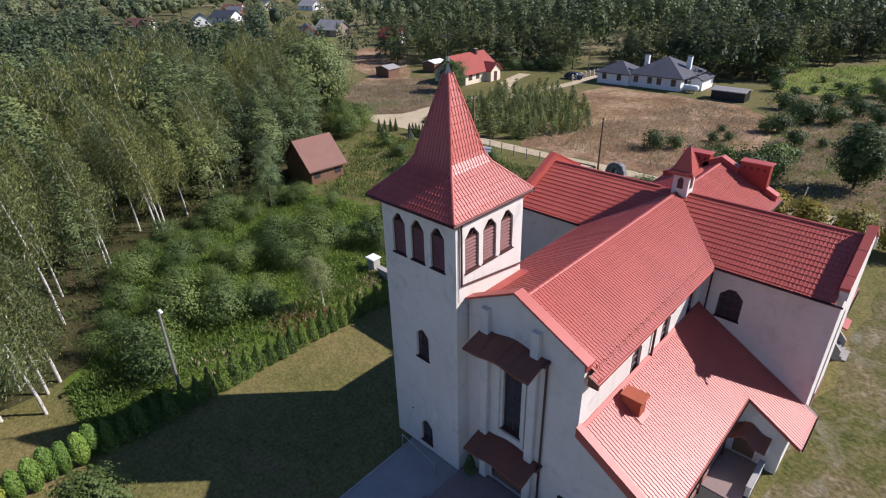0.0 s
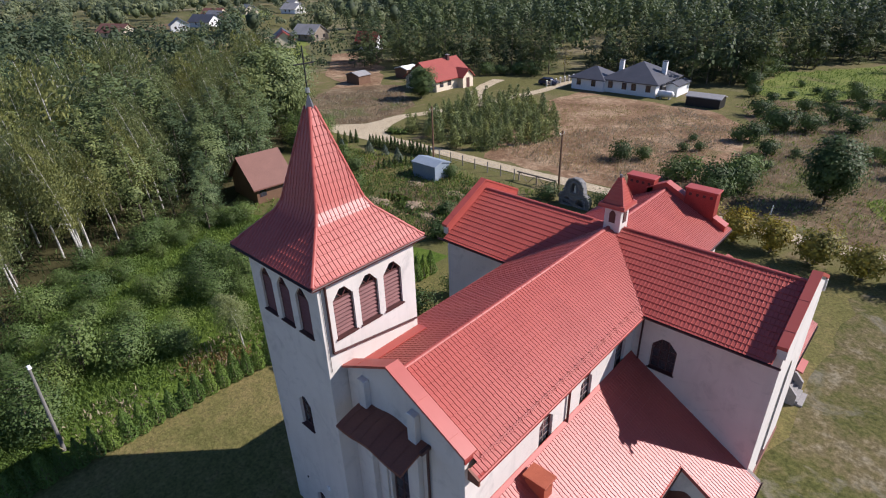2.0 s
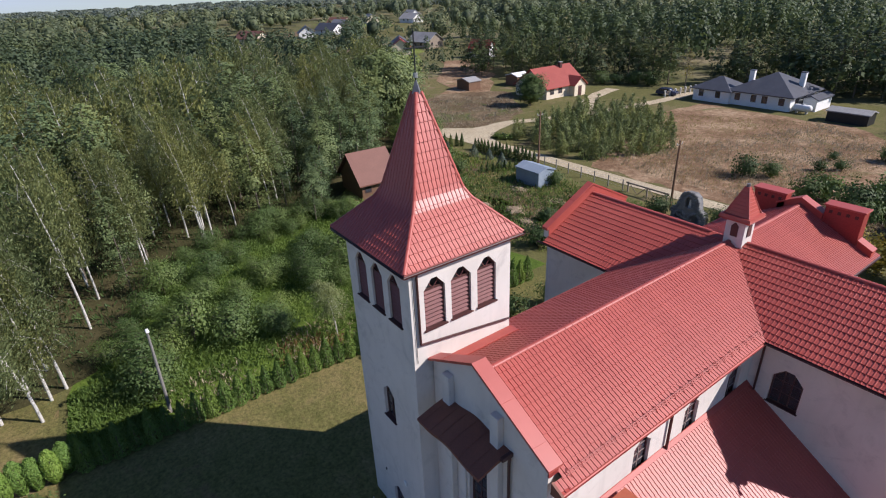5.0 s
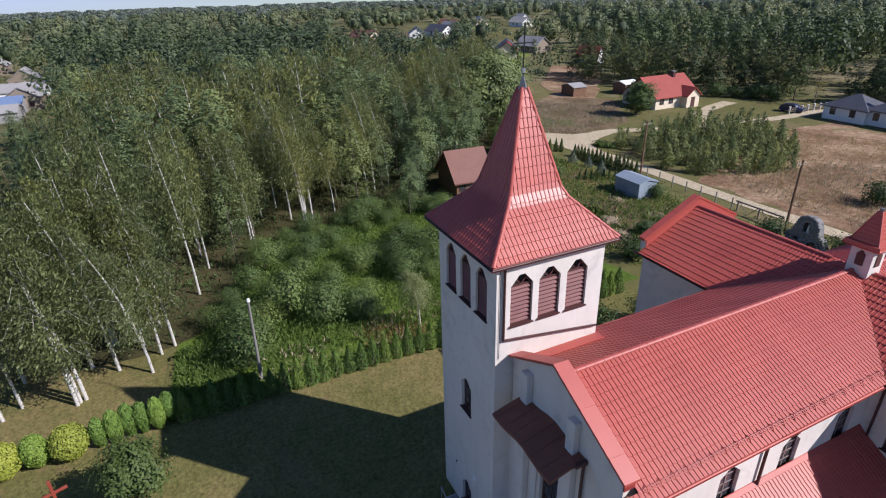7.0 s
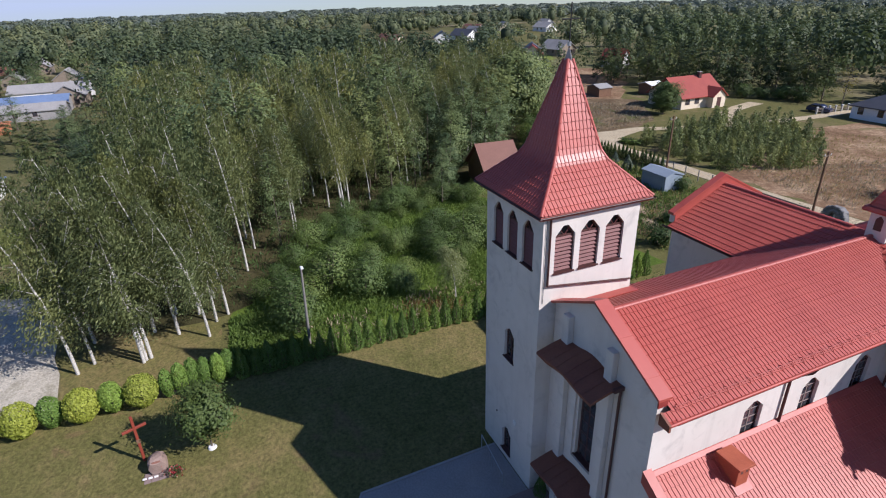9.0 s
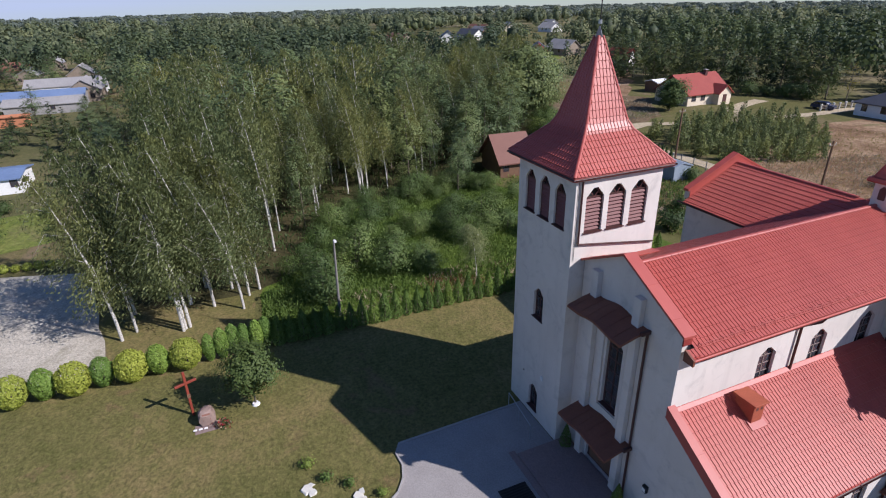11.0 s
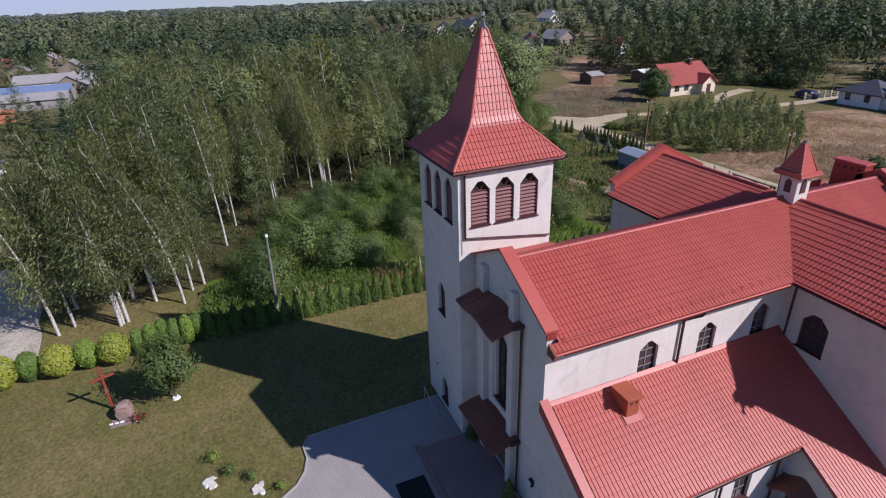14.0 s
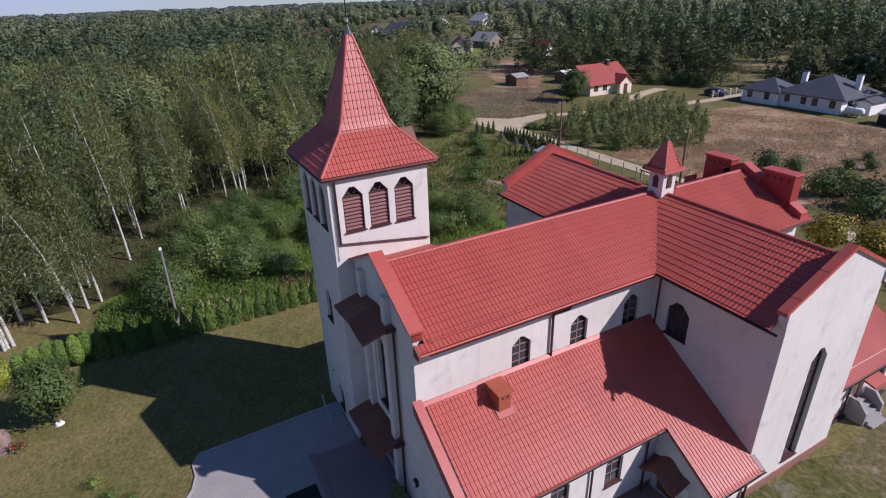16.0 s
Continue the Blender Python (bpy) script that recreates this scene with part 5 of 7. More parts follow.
# ---- vegetation ----
def quads_mesh(name, centres, sizes, material, normals=None, stretch=1.4, seed=0, axis=None, slim=0.8):
    """One mesh of many small leaf faces at the given centres."""
    r = np.random.default_rng(seed)
    n = len(centres)
    nrm = normals if normals is not None else r.normal(size=(n, 3))
    nrm = nrm / (np.linalg.norm(nrm, axis=1, keepdims=True) + 1e-9)
    ref = r.normal(size=(n, 3))
    a = np.cross(nrm, ref)
    if axis is not None:
        a = np.asarray(axis) + r.normal(size=(n, 3)) * 0.42
        a /= np.linalg.norm(a, axis=1, keepdims=True) + 1e-9
        nrm = nrm - a * np.sum(nrm * a, axis=1, keepdims=True)
        nrm /= np.linalg.norm(nrm, axis=1, keepdims=True) + 1e-9
    a /= np.linalg.norm(a, axis=1, keepdims=True) + 1e-9
    b = np.cross(nrm, a)
    s = np.asarray(sizes).reshape(-1, 1) * 0.5
    pts = np.stack([centres - a * s * stretch, centres - b * s * slim + a * s * 0.15, centres + a * s * stretch, centres + b * s * slim + a * s * 0.15], axis=1).reshape(-1, 3)
    me = bpy.data.meshes.new(name)
    me.vertices.add(4 * n)
    me.vertices.foreach_set("co", pts.astype(np.float32).ravel())
    me.loops.add(4 * n)
    me.loops.foreach_set("vertex_index", np.arange(4 * n, dtype=np.int32))
    me.polygons.add(n)
    me.polygons.foreach_set("loop_start", np.arange(0, 4 * n, 4, dtype=np.int32))
    me.update(calc_edges=True)
    me.materials.append(material)
    return me


def limb(bm, pts, r0, r1, seg=6):
    pts = [Vector(p) for p in pts]
    last = None
    rings = []
    for i, p in enumerate(pts):
        d = (pts[min(i + 1, len(pts) - 1)] - pts[max(i - 1, 0)]).normalized()
        m = d.to_track_quat("Z", "Y").to_matrix()
        r = r0 + (r1 - r0) * i / (len(pts) - 1)
        ring = [bm.verts.new(p + m @ Vector((math.cos(a) * r, math.sin(a) * r, 0))) for a in [2 * math.pi * k / seg for k in range(seg)]]
        if last:
            for k in range(seg):
                bm.faces.new((last[k], last[(k + 1) % seg], ring[(k + 1) % seg], ring[k]))
        last = ring
        rings.append(ring)
    bm.faces.new(last)
    return rings


TREES = {}
LEEWARD = 3.93                     # the wind bends the birches this way


def tree_meshes(key, height, radius, base, leaves, leaf_size, leaf_mat, bark, trunk_r, droop, lean=0.0, branches=34, seed=1, shape="oval", stems=1, hang=None, limbs=2):
    """Trunk and crown meshes of one kind of tree: limbs leave the trunk, leaves gather along their outer parts."""
    r = np.random.default_rng(seed)
    bm = bmesh.new()
    pts = []
    per = max(8, leaves // (branches * stems))
    for st in range(stems):
        ang = r.uniform(0, 6.28)
        off = np.array([math.cos(ang), math.sin(ang), 0]) * (0.0 if stems == 1 else radius * 0.25)
        h = height * (1 if st == 0 else r.uniform(0.75, 1))
        bend = r.normal(size=2) * 0.035 * h
        bend[0] += lean * h

        def spine(t):
            return np.array([off[0] * (0.3 + t) + bend[0] * t * t, off[1] * (0.3 + t) + bend[1] * t * t, h * t])
        stem = limb(bm, [spine(t) - (np.array([0, 0, 0.15]) if t == 0 else 0) for t in np.linspace(0, 0.97, 9)], trunk_r * (1 if st == 0 else 0.75), 0.015)
        for i in range(branches):
            t = base + (1 - base) * ((i + r.uniform(0, 1)) / branches)
            rel = (t - base) / (1 - base)
            if shape == "oval":
                prof = math.sin(math.pi * min(1, (rel * 0.86 + 0.14))) ** 0.7
            elif shape == "flame":
                prof = 0.72 + rel * 1.1 if rel < 0.25 else max(0.04, (1 - rel) / 0.75) ** 0.7
            elif shape == "cone":
                prof = (1 - rel) ** 0.8 * 0.95 + 0.05
            else:
                prof = math.sqrt(max(0.02, 1 - (2 * rel - 0.95) ** 2))
            a = i * 2.399 + r.uniform(-0.5, 0.5)
            ln = radius * prof * r.uniform(0.7, 1.15)
            up = 0.55 * (1 - 0.5 * rel) if shape != "cone" else 0.1
            p0 = spine(t)
            dirv = np.array([math.cos(a), math.sin(a), up + r.uniform(-0.2, 0.2)])
            tip = p0 + dirv * ln
            mid = p0 + dirv * ln * 0.55 + np.array([0, 0, 0.1 * ln])
            tip[2] -= droop * ln
            if i % limbs == 0:
                arm = limb(bm, [p0, mid, tip], max(0.012, trunk_r * 0.32 * (1 - rel)), 0.006, 3)
                fork = stem[min(8, int(t / 0.97 * 8))]
                bm.faces.new((fork[0], fork[1], arm[0][0]))
            m = int(per * (0.45 + 0.75 * prof))
            s = r.beta(2.2, 1.3, m)[:, None]
            line = np.where(s < 0.55, p0 + (mid - p0) * (s / 0.55), mid + (tip - mid) * ((s - 0.55) / 0.45))
            spread = r.normal(size=(m, 3)) * (0.115 * ln + 0.11) * np.array([1, 1, 0.8])
            spread[:, 2] -= np.abs(r.normal(size=m)) * droop * 0.5 * ln * s[:, 0]
            pts.append(line + spread)
    trunk = bpy.data.meshes.new("trunk")
    bm.normal_update()
    bm.to_mesh(trunk)
    bm.free()
    trunk.materials.append(bark)
    trunk.shade_smooth()
    c = np.concatenate(pts)
    c[:, 2] = np.maximum(c[:, 2], 0.05)
    out = c - np.array([0, 0, height * (base + 1) / 2])
    out[:, 2] += height * 0.12
    nrm = out / (np.linalg.norm(out, axis=1, keepdims=True) + 1e-6) + r.normal(size=c.shape) * 0.22
    crown = quads_mesh("crown", c, leaf_size * r.uniform(0.6, 1.35, len(c)), leaf_mat, nrm, seed=seed, axis=hang, stretch=1.7 if hang else 1.4, slim=0.62 if hang else 0.8)
    TREES[key] = (trunk, crown)


def plant(key, x, y, scale, label, category, group, name="tree", rot=None, z=GROUND, wide=1.0):
    t = thing(name, label, category, group)
    m = Matrix.Translation((x, y, z)) @ Matrix.Rotation(rnd.uniform(0, 6.28) if rot is None else rot, 4, "Z") @ Matrix.Diagonal((scale * wide, scale * wide, scale, 1))
    t.matrix_basis = m
    for nm, me in zip(("trunk", "crown"), TREES[key]):
        o = new(nm, me)
        o.parent = t
    return t


WIND = (0.55, 0.1, -0.85)
for i in range(4):
    tree_meshes(f"birch{i}", 13.6, 2.5, 0.3, 5000, 0.155, LEAF_BIRCH, BIRCH, 0.115, 0.5, 0.15, 40, 20 + i, hang=WIND, limbs=3)
for i in range(3):
    tree_meshes(f"near_birch{i}", 13.0, 2.4, 0.22, 7600, 0.14, LEAF_BIRCH, BIRCH, 0.125, 0.6, 0.2, 44, 30 + i, hang=WIND)
for i in range(3):
    tree_meshes(f"alder{i}", 12.4, 2.6, 0.08, 2600, 0.21, LEAF_ALDER, BARK, 0.13, 0.2, 0.05, 34, 40 + i, limbs=3)
for i in range(3):
    tree_meshes(f"inner{i}", 12.8, 2.6, 0.42, 1000, 0.27, (LEAF_BIRCH, LEAF_ALDER, LEAF_BIRCH)[i], (BIRCH, BARK, BIRCH)[i], 0.12, 0.35, 0.1, 28, 60 + i, hang=WIND if i != 1 else None, limbs=5)
for i in range(3):
    tree_meshes(f"belt{i}", 12.0, 2.5, 0.03, 900, 0.38, LEAF_BACKLIT, BARK, 0.12, 0.2, 0.0, 26, 160 + i, ("oval", "flame", "flame")[i], limbs=8)
tree_meshes("bare_tree", 8.0, 2.4, 0.25, 420, 0.2, LEAF_AUTUMN, BARK, 0.12, 0.1, 0, 44, 171, limbs=1)
tree_meshes("oak", 12.4, 6.2, 0.06, 12000, 0.32, LEAF_ALDER, BARK, 0.35, 0.15, 0, 80, 81, "round")
tree_meshes("roundtree", 7.4, 3.1, 0.06, 8500, 0.24, LEAF_OAK, BARK, 0.2, 0.1, 0, 56, 82, "round")
tree_meshes("lawn_tree", 4.15, 1.7, 0.24, 9000, 0.12, LEAF_OAK, BARK, 0.06, 0.2, 0.04, 40, 83, "round")
for i in range(3):
    tree_meshes(f"willow{i}", 3.9, 2.3, 0.02, 2600, 0.14, LEAF_WILLOW, BARK, 0.06, 0.2, 0, 26, 90 + i, "round", 3, limbs=4)
for i in range(3):
    tree_meshes(f"pine{i}", 4.8, 1.1, 0.03, 620, 0.2, LEAF_PINE, BARK, 0.05, 0.1, 0, 22, 100 + i, "cone", hang=(0, 0, 0.8), limbs=6)
for i in range(3):
    tree_meshes(f"scrub{i}", 1.8, 1.4, 0.03, 1300, 0.155, (LEAF_WILLOW, LEAF_OAK, LEAF_OAK)[i], BARK, 0.04, 0.15, 0, 12, 110 + i, "round", 3)
tree_meshes("autumn", 2.7, 1.75, 0.08, 2600, 0.17, LEAF_AUTUMN, BARK, 0.08, 0.1, 0, 26, 120, "round", 2)
tree_meshes("small_shrub", 0.6, 0.36, 0.05, 380, 0.09, LEAF_WEED, BARK, 0.015, 0.0, 0, 14, 137, "round", 2)


def clipped(key, half_w, height, leaf, count, mat, seed):
    """A clipped evergreen: leaves packed over a blunt egg shape, a short stem inside."""
    r = np.random.default_rng(seed)
    v = r.normal(size=(count, 3))
    v /= np.linalg.norm(v, axis=1, keepdims=True)
    lump = np.array([1 + 0.09 * noise.noise(Vector(q) * 2.3) for q in v])[:, None]
    c = v * np.array([half_w, half_w, height / 2]) * lump * r.uniform(0.86, 1.03, (count, 1))
    c[:, 2] += height / 2
    c[:, :2] *= np.where(c[:, 2:3] < height * 0.4, 0.9 + 0.25 * c[:, 2:3] / height, 1.0)
    crown = quads_mesh("crown", c, leaf * r.uniform(0.6, 1.3, count), mat, v + r.normal(size=v.shape) * 0.45, 1.3, seed)
    bm = bmesh.new()
    limb(bm, [(0, 0, -0.1), (0, 0, height * 0.4), (0, 0, height * 0.8)], 0.06, 0.02)
    trunk = bpy.data.meshes.new("trunk")
    bm.to_mesh(trunk)
    bm.free()
    trunk.materials.append(BARK)
    TREES[key] = (trunk, crown)


def cone_bush(key, half_w, height, leaf, count, mat, seed):
    """A narrow conical evergreen: upright leaf sprays over a tapering body."""
    r = np.random.default_rng(seed)
    t = r.uniform(0, 1, count) ** 1.25
    a = r.uniform(0, 2 * math.pi, count)
    prof = np.where(t < 0.15, 0.72 + 1.9 * t, 1.0 * np.clip((1 - t) / 0.85, 0, 1) ** 0.75)
    lump = 1 + 0.12 * np.sin(a * 3 + t * 9 + seed) + r.normal(size=count) * 0.07
    rad = half_w * prof * lump
    c = np.stack([np.cos(a) * rad, np.sin(a) * rad, 0.04 + t * height], axis=1)
    out = np.stack([np.cos(a), np.sin(a), np.full(count, 0.45)], axis=1)
    crown = quads_mesh("crown", c, leaf * r.uniform(0.7, 1.3, count), mat, out + r.normal(size=c.shape) * 0.4, 1.5, seed, axis=(0, 0, 1), slim=0.55)
    bm = bmesh.new()
    limb(bm, [(0, 0, -0.1), (0, 0, height * 0.5), (0, 0, height * 0.9)], 0.04, 0.015)
    trunk = bpy.data.meshes.new("trunk")
    bm.to_mesh(trunk)
    bm.free()
    trunk.materials.append(BARK)
    TREES[key] = (trunk, crown)


for i in range(3):
    cone_bush(f"thuja{i}", 0.43, 2.0, 0.085, 1600, LEAF_THUJA, 130 + i)
cone_bush("dark_thuja", 0.36, 2.0, 0.14, 600, LEAF_OAK, 141)
cone_bush("blue_spruce", 0.85, 2.4, 0.2, 700, LEAF_SPRUCE, 142)
clipped("ball_green", 0.56, 1.95, 0.08, 3800, LEAF_BALL, 135)
clipped("column", 0.46, 2.25, 0.085, 3200, LEAF_BALL, 139)
clipped("ball_small", 0.88, 1.55, 0.2, 500, LEAF_GOLD, 138)
clipped("ball_gold", 0.84, 1.85, 0.09, 4200, LEAF_GOLD, 136)


def inside(p, poly):
    x, y = p
    hit = False
    for i in range(len(poly)):
        (x0, y0), (x1, y1) = poly[i], poly[i - 1]
        if (y0 > y) != (y1 > y) and x < (x1 - x0) * (y - y0) / (y1 - y0) + x0:
            hit = not hit
    return hit


def scatter(poly, spacing, seed):
    r = random.Random(seed)
    xs, ys = [p[0] for p in poly], [p[1] for p in poly]
    out = []
    y = min(ys)
    while y < max(ys):
        x = min(xs)
        while x < max(xs):
            p = (x + r.uniform(-0.48, 0.48) * spacing, y + r.uniform(-0.48, 0.48) * spacing)
            if inside(p, poly):
                out.append(p)
            x += spacing
        y += spacing * 0.9
    return out


# birches beside the gravel yard
for x, y, s in ((-23.45, -23.2, 0.95), (-24.3, -22.3, 0.9), (-22.95, -19.15, 1.0), (-23.2, -19.0, 0.95), (-23.35, -18.7, 1.0), (-28.5, -20.1, 1.0), (-26.9, -18.6, 1.02), (-25.75, -16.9, 1.0), (-24.4, -14.8, 0.85), (-27.2, -22.6, 1.0), (-30.2, -21.4, 1.05), (-29.4, -17.4, 1.0), (-28.2, -15.4, 0.95), (-26.4, -14.2, 0.85), (-27.2, -13.3, 0.9)):
    plant(f"near_birch{rnd.randrange(3)}", x, y, s, "white-stemmed birch with drooping green crown at the yard's edge", "tree", "birches by the yard", "birch", wide=1.05, rot=LEEWARD + rnd.uniform(-0.5, 0.5))
WOOD_POLY = [(-27, -14), (-30, -10.5), (-42.5, -3.5), (-44, 8), (-50, 15), (-58, 27), (-66, 34), (-78, 44), (-92, 46), (-104, 40), (-112, 10), (-106, -27), (-60, -22.5), (-40, -20.5), (-31, -20.5)]
EDGE = [(-27, -14), (-30, -10.5), (-42.5, -3.5), (-44, 8), (-50, 15), (-58, 27), (-66, 34)]


def near_edge(p):
    return min(math.hypot(p[0] - a[0], p[1] - a[1]) for a in [(EDGE[i][0] + (EDGE[i + 1][0] - EDGE[i][0]) * t / 4, EDGE[i][1] + (EDGE[i + 1][1] - EDGE[i][1]) * t / 4) for i in range(len(EDGE) - 1) for t in range(5)])


for p in scatter(WOOD_POLY, 3.7, 5):
    d = near_edge(p)
    front = d < 13 or p[0] > -42
    far = p[0] < -80
    tall_s = 1.0 + 0.26 * noise.noise((p[0] * 0.07, p[1] * 0.07, 2.0)) + rnd.uniform(-0.2, 0.12)
    kind = noise.noise((p[0] * 0.05, p[1] * 0.05, 7.0)) + rnd.uniform(-0.35, 0.35)
    if front:
        key = f"birch{rnd.randrange(4)}" if kind > -0.12 else f"alder{rnd.randrange(3)}"
    else:
        if far and rnd.random() < 0.2:
            continue
        key = f"inner{(0 if kind > 0.2 else 2) if kind > -0.12 else 1}"
    if key.startswith("birch") or key in ("inner0", "inner2"):
        plant(key, p[0], p[1], tall_s, "birch of the wood with a white stem and green crown", "tree", "trees of the wood", "birch", rot=LEEWARD + rnd.uniform(-0.5, 0.5), wide=rnd.uniform(0.85, 1.15) if front else 1.1)
    else:
        plant(key, p[0], p[1], tall_s * 0.95, "dark green alder of the wood", "tree", "trees of the wood", "alder", wide=rnd.uniform(0.85, 1.15) if front else 1.1)

plant("oak", -71.5, 38.4, 1.08, "large broad-crowned deciduous tree beside a garden", "tree", "", "oak_tree")
for x, y, s in ((-45.5, 14.2, 0.62), (-49.5, 16.2, 0.78), (-52.8, 18.0, 0.85), (-54.0, 21.5, 0.8), (-53.2, 25.0, 0.75), (-42.5, 12.0, 0.55), (-57.5, 25.5, 0.9), (-60.5, 29.5, 0.85)):
    plant(f"alder{rnd.randrange(3)}", x, y, s, "dense dark green alder beside a cottage", "tree", "trees by the cottage", "alder", wide=1.25)
plant("oak", -75.5, 44.5, 0.8, "broad-crowned deciduous tree beside a garden", "tree", "", "oak_tree")
plant("roundtree", 4.8, 59.0, 1.0, "dense round dark green tree in scrub", "tree", "", "round_tree")
plant("lawn_tree", -12.45, -15.2, 1.0, "young leafy tree on the lawn with a white-ringed foot", "tree", "", "lawn_tree")

# shrubs of the rank strip between hedge and wood
HERB = [(-21.2, -12.5), (-26, -12), (-30.5, -10.5), (-43, -4), (-45, 8), (-46, 15), (-30, 21), (-21.0, 22)]
for i, p in enumerate(scatter(HERB, 3.1, 9)):
    dens = noise.noise((p[0] * 0.11, p[1] * 0.11, 4.0))
    clump = min(math.hypot(p[0] - x, p[1] - y) for x, y in ((-28.5, 3.5), (-26.5, -3.5), (-31, 9), (-36, -2.5), (-23.5, -9.5), (-39, 12), (-27, 17)))
    if clump > 5.6 and p[0] > -40:
        continue
    s = max(0.45, 1.12 - 0.12 * clump) * rnd.uniform(0.75, 1.1) + 0.2 * dens
    plant(f"willow{rnd.randrange(3)}", p[0], p[1], s, "rounded green willow shrub in rank grass", "shrub", "willow shrubs", "willow_shrub")

# tall weeds and grass
def tuft_stuff(name, polys, count, height, width, material, label, seed, avoid=()):
    r = np.random.default_rng(seed)
    rr = random.Random(seed)
    pts, nrm, size = [], [], []
    boxes = [(min(p[0] for p in q), max(p[0] for p in q), min(p[1] for p in q), max(p[1] for p in q)) for q in polys]
    for q, b, c in zip(polys, boxes, count):
        k = 0
        while k < c:
            p = (rr.uniform(b[0], b[1]), rr.uniform(b[2], b[3]))
            if not inside(p, q):
                continue
            if noise.noise((p[0] * 0.3, p[1] * 0.3, seed)) < rr.uniform(-0.7, 0.25):
                k += 0.2
                continue
            k += 1
            h = height * rr.uniform(0.4, 1.2)
            for j in range(3):
                pts.append((p[0] + rr.uniform(-width, width), p[1] + rr.uniform(-width, width), GROUND + h * rr.uniform(0.25, 0.75)))
                a = rr.uniform(0, 6.28)
                nrm.append((math.cos(a), math.sin(a), rr.uniform(-0.1, 0.5)))
                size.append(h * rr.uniform(0.5, 0.9))
    me = quads_mesh(name, np.array(pts), np.array(size), material, np.array(nrm), 1.3, seed, axis=(0.15, 0.0, 1.0), slim=0.26)
    return tagged(new(name, me), label, "vegetation", kind="stuff")


tuft_stuff("tall_weeds", [HERB, [(-19.6, -13.6), (-26, -13), (-26, -10), (-19.6, -9)], [(-19.4, -14), (-21, -14), (-21, 22), (-19.4, 22)]], [24000, 2200, 350], 0.42, 0.35, LEAF_WEED, "tall green weeds and nettles", 31)
tuft_stuff("red_weeds", [[(-19.6, -1.0), (-22.6, -0.4), (-22.2, 2.4), (-20.6, 4.4), (-19.6, 4.0)]], [230], 0.45, 0.4, LEAF_DOCK, "patch of reddish dock weeds by the hedge", 37)
tuft_stuff("forest_undergrowth", [WOOD_POLY], [9000], 0.7, 0.5, LEAF_OAK, "low green undergrowth of the wood", 32)
tuft_stuff("field_weeds", [[(-12, 50), (40, 50), (45, 110), (-8, 112), (-17, 100), (-9, 86), (-5, 60)], [(-30, 22), (-43, 17), (-60, 36), (-56, 41), (-20, 43), (-18.8, 26)], [(-60, 62), (-36, 50), (-32, 62), (-46, 84)]], [6000, 3500, 1800], 0.5, 0.3, LEAF_WEED, "patchy green weeds", 33)
tuft_stuff("dry_grass", [[(-12, 50), (40, 50), (45, 110), (-8, 112), (-17, 100), (-9, 86), (-5, 60)], [(-46, 82), (-33, 52), (-12, 52), (-8, 84), (-24, 94)]], [9000, 6000], 0.32, 0.4, LEAF_STRAW, "dry cut grass and brush", 34)
tuft_stuff("cut_brush", [[(-10, 54), (28, 53), (38, 100), (-4, 104), (-12, 96), (-6, 80)], [(-36, 52), (-14, 51), (-10, 84), (-24, 92)], [(-88, 58), (-68, 47), (-62, 50), (-66, 66), (-82, 76)]], [5200, 2600, 1500], 0.5, 0.7, LEAF_TWIG, "pale grey cut brush and dead stalks", 38)
tuft_stuff("garden_weeds", [[(-30, 23), (-41, 19), (-56, 36), (-52, 40), (-24, 42), (-19.5, 28)]], [5200], 0.5, 0.3, LEAF_WILLOW, "ragged green garden weeds", 39)
tuft_stuff("garden_dry_grass", [[(-30, 23), (-41, 19), (-56, 36), (-52, 40), (-24, 42), (-19.5, 28)]], [2600], 0.4, 0.3, LEAF_STRAW, "dry stalks in a rough garden", 40)
tuft_stuff("hedge_dry_grass", [[(-19.5, -9), (-22.5, -8), (-23.5, 4), (-22, 14), (-19.5, 15)]], [650], 0.45, 0.35, LEAF_TWIG, "dry tan grass behind the hedge", 41)
tuft_stuff("meadow_grass", [[(-17, 111), (-2, 112), (14, 120), (24, 150), (0, 160), (-20, 137)], [(8, 62), (16, 50), (45, 50), (50, 85), (22, 80)]], [2500, 2500], 0.6, 0.4, LEAF_WEED, "bright green meadow grass", 36)

# ---- hedges and garden planting ----
for i in range(40):
    y = -12.95 + i * 0.86
    plant(f"thuja{i % 3}", -18.35 + 0.01 * i + rnd.uniform(-0.08, 0.08), y, rnd.uniform(1.0, 1.2), "narrow green thuja of the hedge on the lawn's edge", "shrub", "thuja hedge", "thuja", wide=rnd.uniform(0.9, 1.1))
for i, (x, y) in enumerate(((-18.3, -28.5), (-18.35, -26.85), (-18.15, -25.2), (-18.3, -23.7), (-18.1, -22.05), (-18.2, -20.5), (-18.1, -18.85))):
    if i % 2 == 0:
        plant("ball_gold", x, y, rnd.uniform(1.1, 1.22), "clipped golden-yellow thuja ball", "shrub", "clipped thujas", "golden_thuja", z=GROUND + 0.0)
    else:
        plant("ball_green", x, y, rnd.uniform(1.0, 1.1), "clipped dark green thuja", "shrub", "clipped thujas", "thuja", wide=1.12)
for x, y in ((-18.25, -17.45), (-18.25, -16.65), (-18.5, -15.9), (-18.4, -15.2), (-18.3, -14.4), (-18.6, -13.75)):
    plant("column", x, y, rnd.uniform(0.9, 1.08), "broad columnar green thuja of the hedge on the lawn's edge", "shrub", "thuja hedge", "thuja")
